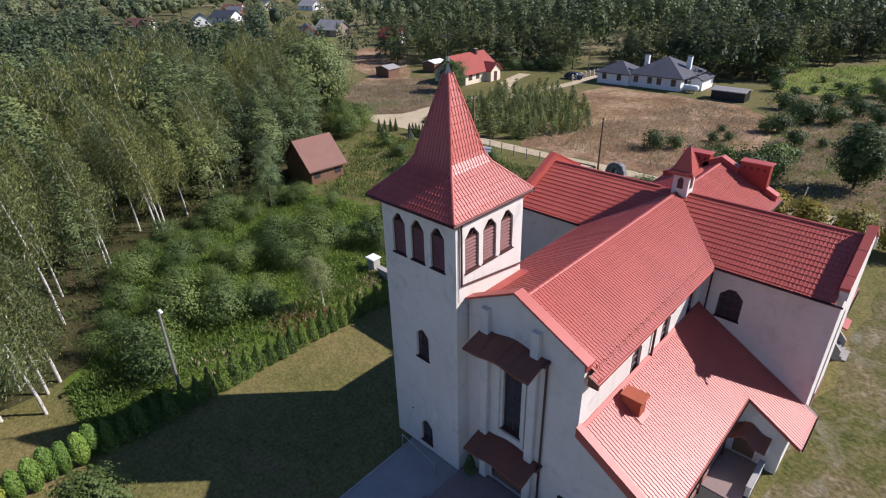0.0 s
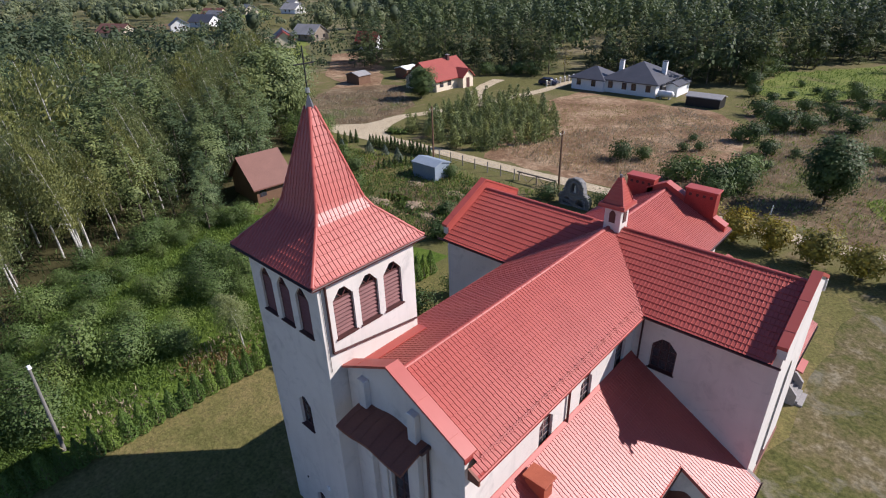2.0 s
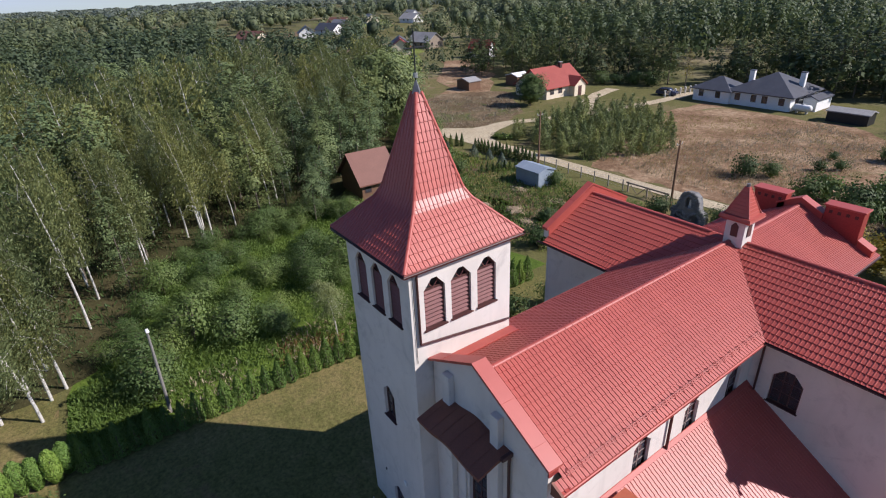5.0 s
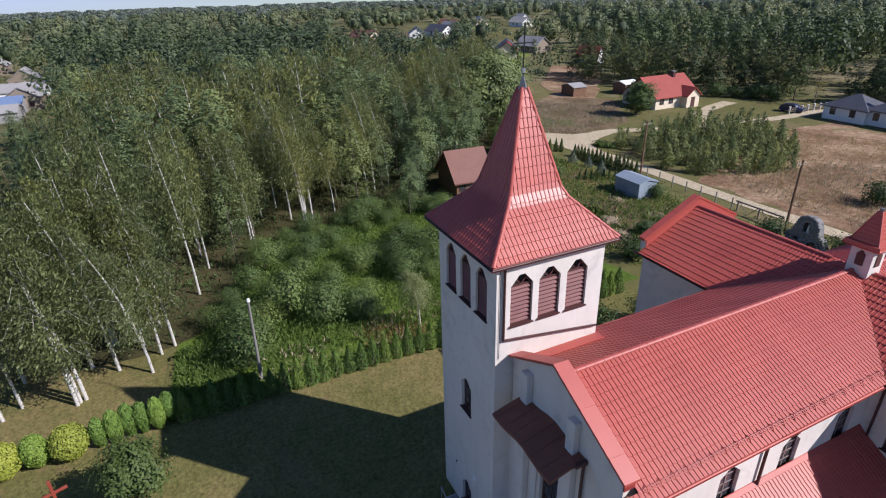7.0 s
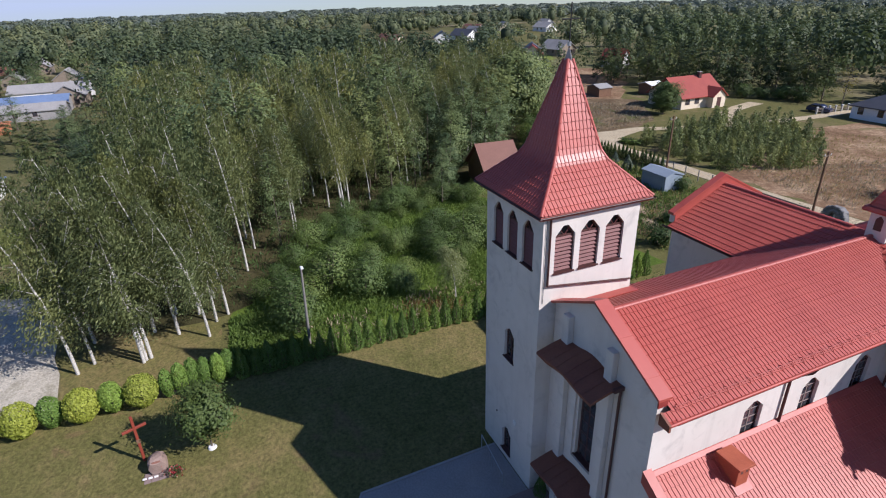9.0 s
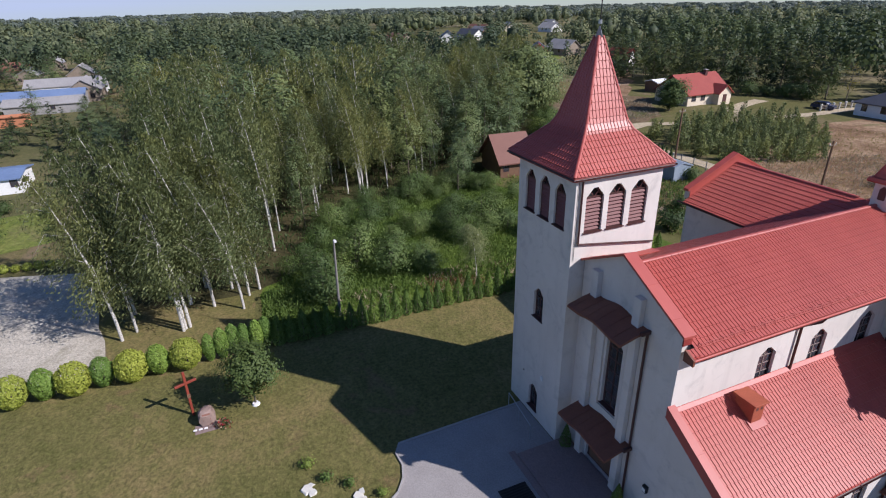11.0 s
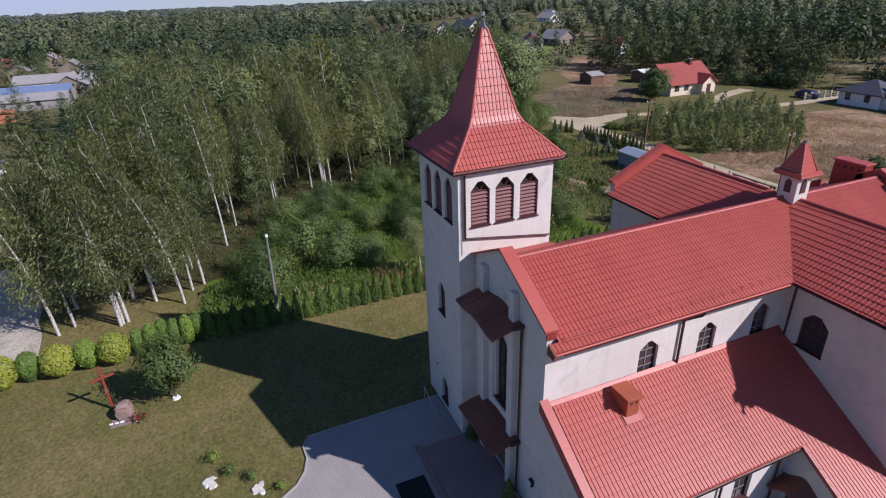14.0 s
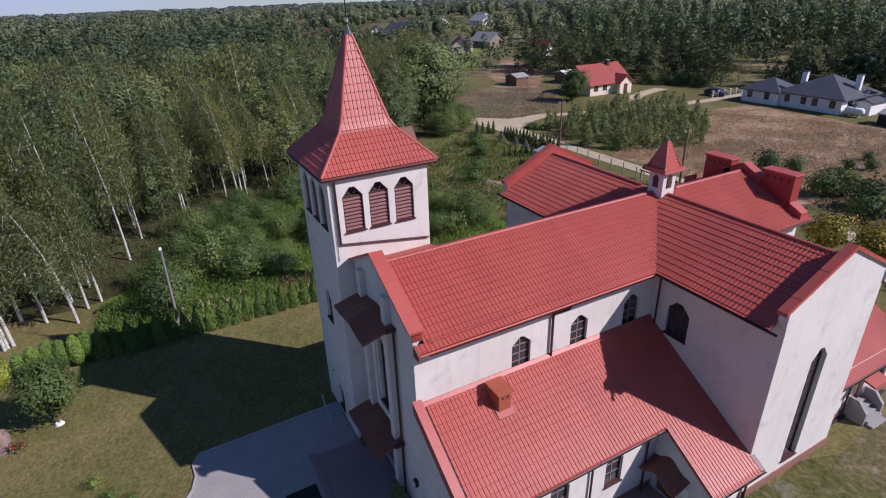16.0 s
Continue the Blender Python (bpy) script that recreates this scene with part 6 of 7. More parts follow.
for x, y in ((0.3, 43.3), (3.7, 43.5), (6.9, 43.3), (10.6, 43.2), (14.2, 43.4), (-3.0, 43.0)):
    plant("autumn", x, y, rnd.uniform(1.05, 1.25), "rounded shrub with yellowing leaves by a track", "shrub", "shrubs by the track", "shrub")
ROW = [(-56.9, 40.6), (-56.3, 41.2), (-55.8, 42.0), (-55.2, 42.6)] + [(-52.3 + i * 0.7, 42.9 + i * 0.095) for i in range(17)]
for x, y in ROW:
    plant("dark_thuja", x, y + rnd.uniform(-0.1, 0.1), rnd.uniform(0.85, 1.05), "small dark thuja in a garden row", "shrub", "garden thuja row", "thuja")
PINES = [(-53, 51), (-41, 49), (-34.5, 53), (-31.5, 63), (-38, 72), (-47, 80), (-58, 73)]
for p in scatter(PINES, 2.0, 15):
    plant(f"pine{rnd.randrange(3)}", p[0], p[1], rnd.uniform(0.45, 0.8), "young light green pine in a thicket", "tree", "young pines", "young_pine", wide=1.5)
SCRUB = [(-10, 52), (30, 52), (40, 108), (-6, 108), (-15, 98), (-8, 84), (-4, 62)]
for p in scatter(SCRUB, 4.6, 17):
    if noise.noise((p[0] * 0.09, p[1] * 0.09, 1.0)) + rnd.uniform(-0.2, 0.2) > 0.17:
        plant(f"scrub{rnd.randrange(3)}", p[0], p[1], rnd.uniform(0.6, 1.4), "low green bush on cut-over ground", "shrub", "bushes of the scrub", "bush")
for x, y, s in ((-27, 14, 1.0), (-24, 17, 0.9), (-13.5, 19, 0.8), (-14.5, 15.5, 0.75), (-22, 26, 0.9), (-26, 31, 0.6), (-17.5, 33, 0.7), (-36, 27, 0.8), (-40, 30, 0.7), (-45, 34, 0.8), (-33, 40, 0.7), (-50, 36, 0.9)):
    plant(f"scrub{rnd.randrange(3)}", x, y, s * 1.3, "leafy green bush in a rough garden", "shrub", "garden bushes", "bush")
for x, y, s in ((-12.7, 42.3, 1.15), (-19.3, 41.4, 1.0)):
    plant("scrub1", x, y, s, "dark green bush beside a stone grotto", "shrub", "grotto bushes", "bush", wide=1.1)
for x, y, s in ((-49.2, 40.2, 0.8), (-46.8, 41.1, 0.65), (-43.0, 40.1, 0.85), (-54.8, 39.5, 0.6)):
    plant("blue_spruce", x, y, s, "small blue-grey spruce in a garden", "tree", "garden spruces", "spruce")
for i in range(7):
    plant("dark_thuja", -42.9 + 0.33 * i, 36.4 + 0.72 * i, rnd.uniform(0.6, 0.8), "small dark thuja in a short garden row", "shrub", "short thuja row", "thuja")
for p in scatter([(-58.5, 33), (-66, 37), (-72, 43), (-67, 44.6), (-60, 41.5), (-57.5, 37)], 2.3, 29):
    plant(f"willow{rnd.randrange(3)}", p[0], p[1], rnd.uniform(0.6, 0.95), "leafy green shrub at the edge of the wood", "shrub", "shrubs by the wood", "willow_shrub")
for x, y, s in ((-54.0, 50.0, 1.5), (-55.2, 49.9, 1.2), (-53.0, 50.6, 1.3)):
    plant("small_shrub", x, y, s, "yellow-green weedy bush at the fork of the tracks", "shrub", "weedy bushes", "bush", wide=1.5)
for x, y in ((-3.0, -10.3), (-4.2, -11.6), (-5.0, -12.6), (-6.3, -13.3), (-2.2, -11.2)):
    plant("small_shrub", x, y, rnd.uniform(0.6, 0.85), "small green shrub planted in the lawn", "shrub", "lawn shrubs", "small_shrub")

for p in scatter([(-62, -25), (-104, -29.5), (-112, -37), (-75, -32)], 4.0, 23):
    plant(f"alder{rnd.randrange(3)}", p[0], p[1], rnd.uniform(0.42, 0.62), "bright green broad-leaved tree beside farm yards", "tree", "trees by the farm", "broadleaf_tree", wide=1.5)
for p in scatter([(-118, -42), (-128, -44), (-132, -66), (-120, -66)], 9.5, 24) + scatter([(-160, -38), (-175, -36), (-200, -44), (-200, -66), (-166, -66), (-166, -44)], 9.0, 25):
    plant(f"alder{rnd.randrange(3)}", p[0], p[1], rnd.uniform(0.4, 0.75), "green garden tree among farm buildings", "tree", "trees by the farm", "broadleaf_tree", wide=1.3)
for p in scatter([(-62, -30), (-112, -34), (-118, -62), (-62, -60)], 5.2, 27) + scatter([(-128, -26), (-200, -24), (-200, -33), (-130, -31)], 7.0, 28):
    if not (-76 < p[0] < -60 and -46 < p[1] < -34):
        plant("belt1", p[0], p[1], rnd.uniform(0.22, 0.48), "leafy green tree between farm yards", "tree", "trees by the farm", "broadleaf_tree", wide=1.5)
for p in scatter([(-46, -31), (-60, -33), (-62, -60), (-44, -44)], 5.0, 29):
    plant(f"scrub{rnd.randrange(3)}", p[0], p[1], rnd.uniform(0.4, 1.0), "green bush on rough yard ground", "shrub", "yard bushes", "bush")
for i in range(9):
    plant("ball_small", -40.4 + i * 0.12, -35 + i * 0.95, rnd.uniform(0.45, 0.6), "small yellow-green shrub along the gravel yard", "shrub", "yard shrubs", "shrub")
for p in scatter([(-30, -9.5), (-43, -2.2), (-45, 9), (-50, 16), (-46, 17), (-41, 9), (-40, -0.5), (-29, -8)], 2.6, 26):
    plant(f"willow{rnd.randrange(3)}", p[0], p[1], rnd.uniform(0.45, 0.85), "green undergrowth shrub at the wood's edge", "shrub", "willow shrubs", "willow_shrub")

# single trees and bushes of the open ground
for x, y, k, s in ((-17, 110, 1, 1.2), (-13, 106.5, 2, 1.0), (-5, 110.5, 0, 1.4), (-1, 115, 1, 1.5), (4, 117, 2, 1.5), (-20, 119, 1, 1.6), (-20.5, 128, 0, 1.8), (-8, 118, 1, 0.8), (-12, 124, 0, 0.7), (-3, 124, 2, 1.1), (-20, 134, 1, 1.9), (-11, 112, 0, 0.8), (1, 108, 1, 1.2), (4.5, 104, 2, 1.3)):
    plant(f"scrub{k}", x, y, s, "leafy bush at the meadow's edge", "shrub", "bushes of the scrub", "bush")
plant("roundtree", -68.9, 71.0, 0.82, "dark round tree before the red-roofed house", "tree", "", "round_tree", wide=1.3)
plant("bare_tree", -57.2, 106.8, 1.0, "half-bare brownish tree by a drive", "tree", "", "bare_tree")
for x, y, k, s in ((-74, 98.7, 1, 1.5), (-68.5, 103.9, 0, 1.6), (-71, 101, 2, 1.3), (-64, 104, 1, 1.7), (-12, 95.1, 2, 1.5), (-6.5, 86.9, 1, 1.7), (-3.3, 88.4, 2, 1.6), (-8.5, 79.1, 1, 1.5), (-6.1, 56.5, 2, 1.7), (-10.9, 56.5, 1, 1.4), (-4.7, 60, 0, 1.8), (-19.5, 59.5, 1, 1.3), (-1.6, 97, 2, 1.6), (-8.0, 88, 1, 1.6), (-10.2, 78, 0, 1.1), (-9.3, 58.0, 0, 1.6), (-3.2, 57.5, 1, 1.5), (2, 92, 2, 1.5), (-17, 61.5, 1, 1.0), (-4.6, 62.5, 1, 1.4), (-12.5, 70, 1, 0.7), (-15, 74, 2, 0.6), (-14.2, 68, 1, 0.7)):
    plant(f"scrub{k}", x, y, s, "dense dark green bush on open ground", "shrub", "bushes of the scrub", "bush")
plant("birch1", -21.2, 3.9, 0.4, "young white-stemmed birch behind the hedge", "tree", "", "birch", wide=1.4)

BELTS = ([(-60, 113), (-21, 113), (-24, 140), (-62, 138)], [(-62, 104), (-84, 99), (-112, 86), (-122, 100), (-92, 118), (-62, 118)], [(-20, 113), (-18, 140), (-2, 170), (36, 168), (40, 182), (-12, 186), (-32, 142)])
for k, b in enumerate(BELTS):
    for p in scatter(b, 4.6, 70 + k):
        plant(f"belt{rnd.randrange(3)}", p[0], p[1], rnd.uniform(0.7, 1.05) + 0.35 * noise.noise((p[0] * 0.06, p[1] * 0.06, 5.0)), "tall tree of the wood behind the houses", "tree", "trees behind the houses", "forest_tree", wide=rnd.uniform(1.0, 1.35))

# ---- far woods ----
def far_wood(name, count, r0, r1, az0, az1, crown, quads, leaf, height, seed, holes=(), sparse=(), material=None):
    """Many tree crowns, each of a few large leaf clumps, over a sector seen from the church."""
    r = np.random.default_rng(seed)
    cs, ns, ss = [], [], []
    hearts = []
    k = 0
    while k < count:
        d = math.sqrt(r.uniform(r0 ** 2, r1 ** 2))
        a = r.uniform(az0, az1)
        x, y = 5 + d * math.cos(a), -10 + d * math.sin(a)
        if any(inside((x, y), h) for h in holes):
            k += 0.1
            continue
        k += 1
        thin = any(inside((x, y), q) for q in sparse)
        if thin and r.uniform() > 0.9:
            continue
        h = (r.uniform(0.3, 0.85) if thin else 1.0) * height * r.uniform(0.7, 1.25) * (1 + 0.2 * noise.noise((x * 0.02, y * 0.02, 1)))
        h *= 1 - 0.7 * min(1.0, max(0.0, (d - 330) / 600))
        w = (0.62 if thin else 1.0) * crown * r.uniform(0.7, 1.2)
        v = r.normal(size=(quads, 3))
        v /= np.linalg.norm(v, axis=1, keepdims=True)
        v[:, 2] = np.where(v[:, 2] < -0.45, -v[:, 2], v[:, 2])
        if not thin and crown > 3:
            hearts.append(((x, y, GROUND + h * 0.52), (w, w, h * 0.47)))
        cs.append(np.array([x, y, GROUND + h * 0.55]) + v * np.array([w, w, h * 0.45]) * r.uniform(0.7, 1.05, (quads, 1)))
        ns.append(v + r.normal(size=v.shape) * 0.13)
        ss.append((0.72 if thin else 1.0) * leaf * r.uniform(0.6, 1.3, quads))
    if not hearts:
        hearts.append(((cs[0][0][0], cs[0][0][1], GROUND + 1.0), (0.5, 0.5, 1.0)))
    # a rough solid heart in each crown, coloured darker for the shade within
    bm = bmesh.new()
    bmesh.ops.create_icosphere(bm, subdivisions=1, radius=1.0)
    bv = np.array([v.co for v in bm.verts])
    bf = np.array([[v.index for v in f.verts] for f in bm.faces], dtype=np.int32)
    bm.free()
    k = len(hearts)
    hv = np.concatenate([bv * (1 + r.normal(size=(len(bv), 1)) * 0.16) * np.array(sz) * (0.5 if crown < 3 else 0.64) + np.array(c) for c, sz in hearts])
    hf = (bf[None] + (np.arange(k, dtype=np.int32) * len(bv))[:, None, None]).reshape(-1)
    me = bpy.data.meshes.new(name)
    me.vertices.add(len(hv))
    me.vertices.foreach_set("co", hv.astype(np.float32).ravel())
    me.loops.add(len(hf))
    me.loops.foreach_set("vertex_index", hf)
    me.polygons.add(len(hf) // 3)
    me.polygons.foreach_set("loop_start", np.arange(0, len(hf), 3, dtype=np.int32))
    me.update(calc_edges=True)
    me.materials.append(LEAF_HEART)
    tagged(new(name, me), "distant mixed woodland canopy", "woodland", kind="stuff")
    me = quads_mesh(name, np.concatenate(cs), np.concatenate(ss), material or LEAF_HAZED_FAR, np.concatenate(ns), 1.15, seed)
    return tagged(new(name, me), "distant mixed woodland canopy", "woodland", kind="stuff")


OPEN = [
    [(-130, -40), (-27, -14), (-66, 34), (-122, 64)],                       # the near wood
    [(-100, -30), (-40, -20), (-20, -45), (-60, -60), (-170, -75), (-175, -40)],   # yards to the west
    [(-60, 36), (60, 36), (60, 108), (36, 112), (2, 168), (-22, 145), (-20, 112), (-60, 112), (-64, 102), (-84, 98), (-110, 84), (-112, 64), (-72, 44)],
    [(-190, 90), (-120, 92), (-118, 116), (-180, 124)],
    [(-310, 108), (-232, 64), (-226, 104), (-296, 200)],
    [(-190, -64), (-135, -60), (-140, -38), (-200, -36)],
]


def wedge(a0, a1, r0, r1):
    return [(12 + r * math.cos(radians(a)), -10 + r * math.sin(radians(a))) for r, a in ((r0, a0), (r1, a0), (r1, a1), (r0, a1))]


OPEN += list(BELTS)
SPARSE = [wedge(153, 165, 165, 320), wedge(137, 152, 118, 235), wedge(143, 157, 255, 420), wedge(166, 176, 330, 420), wedge(150, 172, 520, 640)]
# split by bearing: the sunward sector gets the darkened leaves
far_wood("far_woods", 720, 95, 230, radians(70), radians(142), 2.8, 96, 0.82, 13.0, 51, OPEN, SPARSE, LEAF_BACKLIT)
far_wood("far_woods", 730, 95, 230, radians(142), radians(215), 3.0, 96, 0.8, 12.0, 54, OPEN, SPARSE, LEAF_MID)
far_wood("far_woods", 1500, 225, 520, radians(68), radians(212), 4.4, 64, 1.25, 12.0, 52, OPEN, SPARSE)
far_wood("far_woods", 2300, 500, 1085, radians(72), radians(205), 8.0, 30, 2.5, 11, 53, (), SPARSE, LEAF_HAZED_DIST)
for pts, mat in (([(-215, 92), (-196, 104), (-150, 80), (-146, 66)], G_BRUSH), ([(-350, 150), (-300, 158), (-285, 172), (-340, 200)], G_MEADOW), ([(-300, 100), (-276, 96), (-278, 130), (-310, 136)], G_BRUSH), ([(-430, 130), (-400, 140), (-520, 200), (-560, 165)], G_MEADOW), ([(-250, 90), (-232, 96), (-228, 118), (-246, 112)], G_MEADOW)):
    zone("far_field", pts, mat, GROUND + 0.09, "distant open strip between houses", 2.0, 5.0)
for k, (a0, a1, r0, r1) in enumerate(((155, 161, 190, 300), (139, 144, 130, 185), (146, 150, 160, 225), (147, 155, 280, 380))):
    zone("far_field", wedge(a0, a1, r0, r1), (G_FIELD, G_STUBBLE, G_MEADOW, G_FIELD)[k], GROUND + 0.07, "distant open field between woods", 3.0, 6.0)

# ---- houses and sheds ----
def gable_house(name, label, x0, y0, x1, y1, wall_h, ridge_h, along_x, wall, roof, eave=0.4, windows=(), chimney=None, rot=0.0, category="house"):
    """A house on a rectangular plan: walls, two roof slopes with thickness, windows on the sides, a chimney."""
    cx, cy = (x0 + x1) / 2, (y0 + y1) / 2
    h = thing(name, label, category, at=(cx, cy, GROUND))
    h.rotation_euler = (0, 0, radians(rot))
    a, b = (abs(x1 - x0) / 2, abs(y1 - y0) / 2) if along_x else (abs(y1 - y0) / 2, abs(x1 - x0) / 2)
    tw = Matrix() if along_x else Matrix.Rotation(math.pi / 2, 4, "Z")

    def put(nm, bm, mat, par=h, lab=""):
        bmesh.ops.transform(bm, matrix=tw, verts=bm.verts)
        return part(nm, bm, mat, par, lab)
    put("wall", prism([(-a, -b, -0.2), (-a, b, -0.2), (-a, b, wall_h), (-a, 0, ridge_h - 0.15), (-a, -b, wall_h)], (2 * a, 0, 0)), wall)
    k = (ridge_h - wall_h) / b
    for s in (1, -1):
        ob = b + eave
        pts = [(-a - eave, 0, ridge_h), (-a - eave, s * ob, ridge_h - k * ob), (-a - eave, s * ob, ridge_h - k * ob + 0.16), (-a - eave, 0, ridge_h + 0.18)]
        put("roof", prism(pts, (2 * (a + eave), 0, 0)), roof)
    for side, p, z, w, hh in windows:
        d = 0.03
        if side in "ns":
            s = 1 if side == "n" else -1
            lo, hi = (p - w / 2, s * b - 0.02, z), (p + w / 2, s * b + d * s, z + hh)
        else:
            s = 1 if side == "e" else -1
            lo, hi = (s * a - 0.02, p - w / 2, z), (s * a + d * s, p + w / 2, z + hh)
        lo, hi = tuple(map(min, lo, hi)), tuple(map(max, lo, hi))
        win = put("window", boxed(lo, hi, 0.01), FRAME)
        m = 0.07
        if side in "ns":
            g = boxed((lo[0] + m, lo[1] - 0.012, lo[2] + m), (hi[0] - m, hi[1] + 0.012, hi[2] - m), 0.0)
        else:
            g = boxed((lo[0] - 0.012, lo[1] + m, lo[2] + m), (hi[0] + 0.012, hi[1] - m, hi[2] - m), 0.0)
        put("pane", g, GLASS, win)
    if chimney:
        px, py, cm = chimney
        c = put("chimney", boxed((px - 0.35, py - 0.3, wall_h), (px + 0.35, py + 0.3, ridge_h + 0.75), 0.02), cm)
        put("chimney_cap", boxed((px - 0.42, py - 0.37, ridge_h + 0.75), (px + 0.42, py + 0.37, ridge_h + 0.85), 0.02), GREYROOF, c)
    return h


def hip_house(name, label, x0, y0, x1, y1, wall_h, ridge_h, wall, roof, eave=0.6, windows=(), chimneys=()):
    h = thing(name, label, "house", at=((x0 + x1) / 2, (y0 + y1) / 2, GROUND))
    a, b = (x1 - x0) / 2, (y1 - y0) / 2
    part("wall", boxed((-a, -b, -0.2), (a, b, wall_h), 0.02), wall, h)
    ea, eb = a + eave, b + eave
    rl = max(ea, eb) - min(ea, eb)
    bm = bmesh.new()
    base = [bm.verts.new(p) for p in ((-ea, -eb, wall_h), (ea, -eb, wall_h), (ea, eb, wall_h), (-ea, eb, wall_h))]
    low = [bm.verts.new((v.co.x, v.co.y, wall_h - 0.18)) for v in base]
    if ea >= eb:
        r = [bm.verts.new((-rl, 0, ridge_h)), bm.verts.new((rl, 0, ridge_h))]
        faces = [(base[0], base[1], r[1], r[0]), (base[1], base[2], r[1]), (base[2], base[3], r[0], r[1]), (base[3], base[0], r[0])]
    else:
        r = [bm.verts.new((0, -rl, ridge_h)), bm.verts.new((0, rl, ridge_h))]
        faces = [(base[0], base[1], r[0]), (base[1], base[2], r[1], r[0]), (base[2], base[3], r[1]), (base[3], base[0], r[0], r[1])]
    for f in faces:
        bm.faces.new(f)
    for i in range(4):
        bm.faces.new((low[i], low[(i + 1) % 4], base[(i + 1) % 4], base[i]))
    bm.faces.new(low[::-1])
    bmesh.ops.recalc_face_normals(bm, faces=bm.faces)
    part("roof", bm, roof, h)
    for side, p, z, w, hh in windows:
        if side in "ns":
            s = 1 if side == "n" else -1
            lo, hi = (p - w / 2, s * b - 0.03, z), (p + w / 2, s * b + 0.03, z + hh)
        else:
            s = 1 if side == "e" else -1
            lo, hi = (s * a - 0.03, p - w / 2, z), (s * a + 0.03, p + w / 2, z + hh)
        win = part("window", boxed(lo, hi, 0.01), FRAME, h)
        part("pane", boxed(tuple(c - 0.012 if hi[i] - lo[i] < 0.1 else c + 0.08 for i, c in enumerate(lo)), tuple(c + 0.012 if hi[i] - lo[i] < 0.1 else c - 0.08 for i, c in enumerate(hi)), 0), GLASS, win)
    for px, py in chimneys:
        c = part("chimney", boxed((px - 0.45, py - 0.35, wall_h + 0.5), (px + 0.45, py + 0.35, ridge_h + 0.15), 0.02), WHITE, h)
        part("chimney_cap", boxed((px - 0.52, py - 0.42, ridge_h + 0.15), (px + 0.52, py + 0.42, ridge_h + 0.27), 0.02), SLATE, c)
    return h


red = gable_house("house", "cream single-storey house with a red tile roof", -79.5, 77.0, -70.2, 88.2, 2.5, 5.7, False, CREAM, HOUSERED, 0.5,
                  [("s", p, 0.9, 1.2, 1.3) for p in (-4, -1.5, 3.8)], (2.5, -0.6, FRAME))
part("porch_gable", prism([(4.65, 1.2, -0.2), (4.65, 4.6, -0.2), (4.65, 4.6, 2.3), (4.65, 2.9, 3.7), (4.65, 1.2, 2.3)], (1.6, 0, 0)), CREAM, red)
for s in (1, -1):
    part("porch_roof", prism([(3.0, 2.9, 3.85), (3.0, 2.9 + s * 2.1, 2.15), (3.0, 2.9 + s * 2.1, 2.3), (3.0, 2.9, 4.02)], (3.6, 0, 0)), HOUSERED, red)
part("door", boxed((6.2, 2.3, 0), (6.28, 3.4, 2.1)), FRAME, red)
hip_house("house", "pale house with a dark grey hipped roof", -42.5, 98.0, -31.5, 109.0, 2.6, 5.8, WHITE, SLATE, 0.7, [("s", p, 0.9, 1.0, 1.3) for p in (-4, -1, 1, 4)] + [("e", p, 0.7, 1.4, 1.6) for p in (-3, 0, 3)], [(-3.6, -2.0), (4.2, 0.8)])
hip_house("house_wing", "lower wing with a dark grey hipped roof", -49.5, 97.2, -42.2, 104.0, 2.4, 4.5, WHITE, SLATE, 0.5, [("s", p, 0.9, 1.0, 1.3) for p in (-2, 1.4)])
gable_house("terrace_roof", "dark grey lean-to terrace roof on posts", -30.7, 101.0, -28.4, 107.0, 2.1, 2.6, False, WHITE, SLATE, 0.3, category="terrace")
gable_house("shed", "dark wooden shed with a grey sheet roof", -24.6, 95.6, -18.6, 98.6, 1.7, 2.15, True, BLACK, GREYROOF, 0.2, category="shed")
gable_house("shed", "small pale blue sheet-metal shed", -37.4, 37.5, -33.4, 40.2, 1.9, 2.3, True, PALEBLUE, PALEBLUE, 0.12, category="shed")
gable_house("cottage", "brown wooden cottage with a brown sheet roof among trees", -50.8, 19.4, -44.6, 24.0, 2.2, 5.0, False, WOOD, BROWNROOF, 0.45, [("s", p, 0.8, 0.9, 1.0) for p in (-1.5, 1.5)], category="cottage", rot=-4)
gable_house("shed", "small dark brown shed with a pale roof", -95, 72.5, -90.5, 76.0, 2.0, 2.6, False, WOOD, GREYROOF, 0.2, category="shed")
gable_house("shed", "small shed with a white roof", -90.5, 84.0, -86.5, 88.0, 2.2, 2.7, False, WOOD, WHITE, 0.2, category="shed")
FARH = [(-260, 80, CREAM, BROWNROOF, 15, 8, 20), (-262, 108, WHITE, SLATE, 9, 8, -20), (-269, 124, WHITE, SLATE, 14, 8, 15), (-165, 101, CREAM, HOUSERED, 8, 7, -30), (-170.5, 104.5, WHITE, SLATE, 9, 8, -30), (-175, 119, OLDWOOD, GREYROOF, 11, 8, 10),
        (-134, 113, WHITE, HOUSERED, 7, 5, 20), (-297, 193, WHITE, GREYROOF, 12, 9, 10), (-330, 215, WHITE, GREYROOF, 10, 8, 0), (-310, 150, CREAM, BROWNROOF, 12, 8, 25), (-288, 140, BROWNROOF, GREYROOF, 13, 7, 5), (-322, 178, CREAM, GREYROOF, 12, 8, -15)]
for x, y, w, r, lx, ly, turn in FARH:
    gable_house("house", "distant gabled house among trees", x - lx / 2, y - ly / 2, x + lx / 2, y + ly / 2, 2.6, 5.4, True, w, r, 0.5, [(sd, p, 1.0, 1.0, 1.2) for sd in "se" for p in (-2, 1.5)], rot=turn)
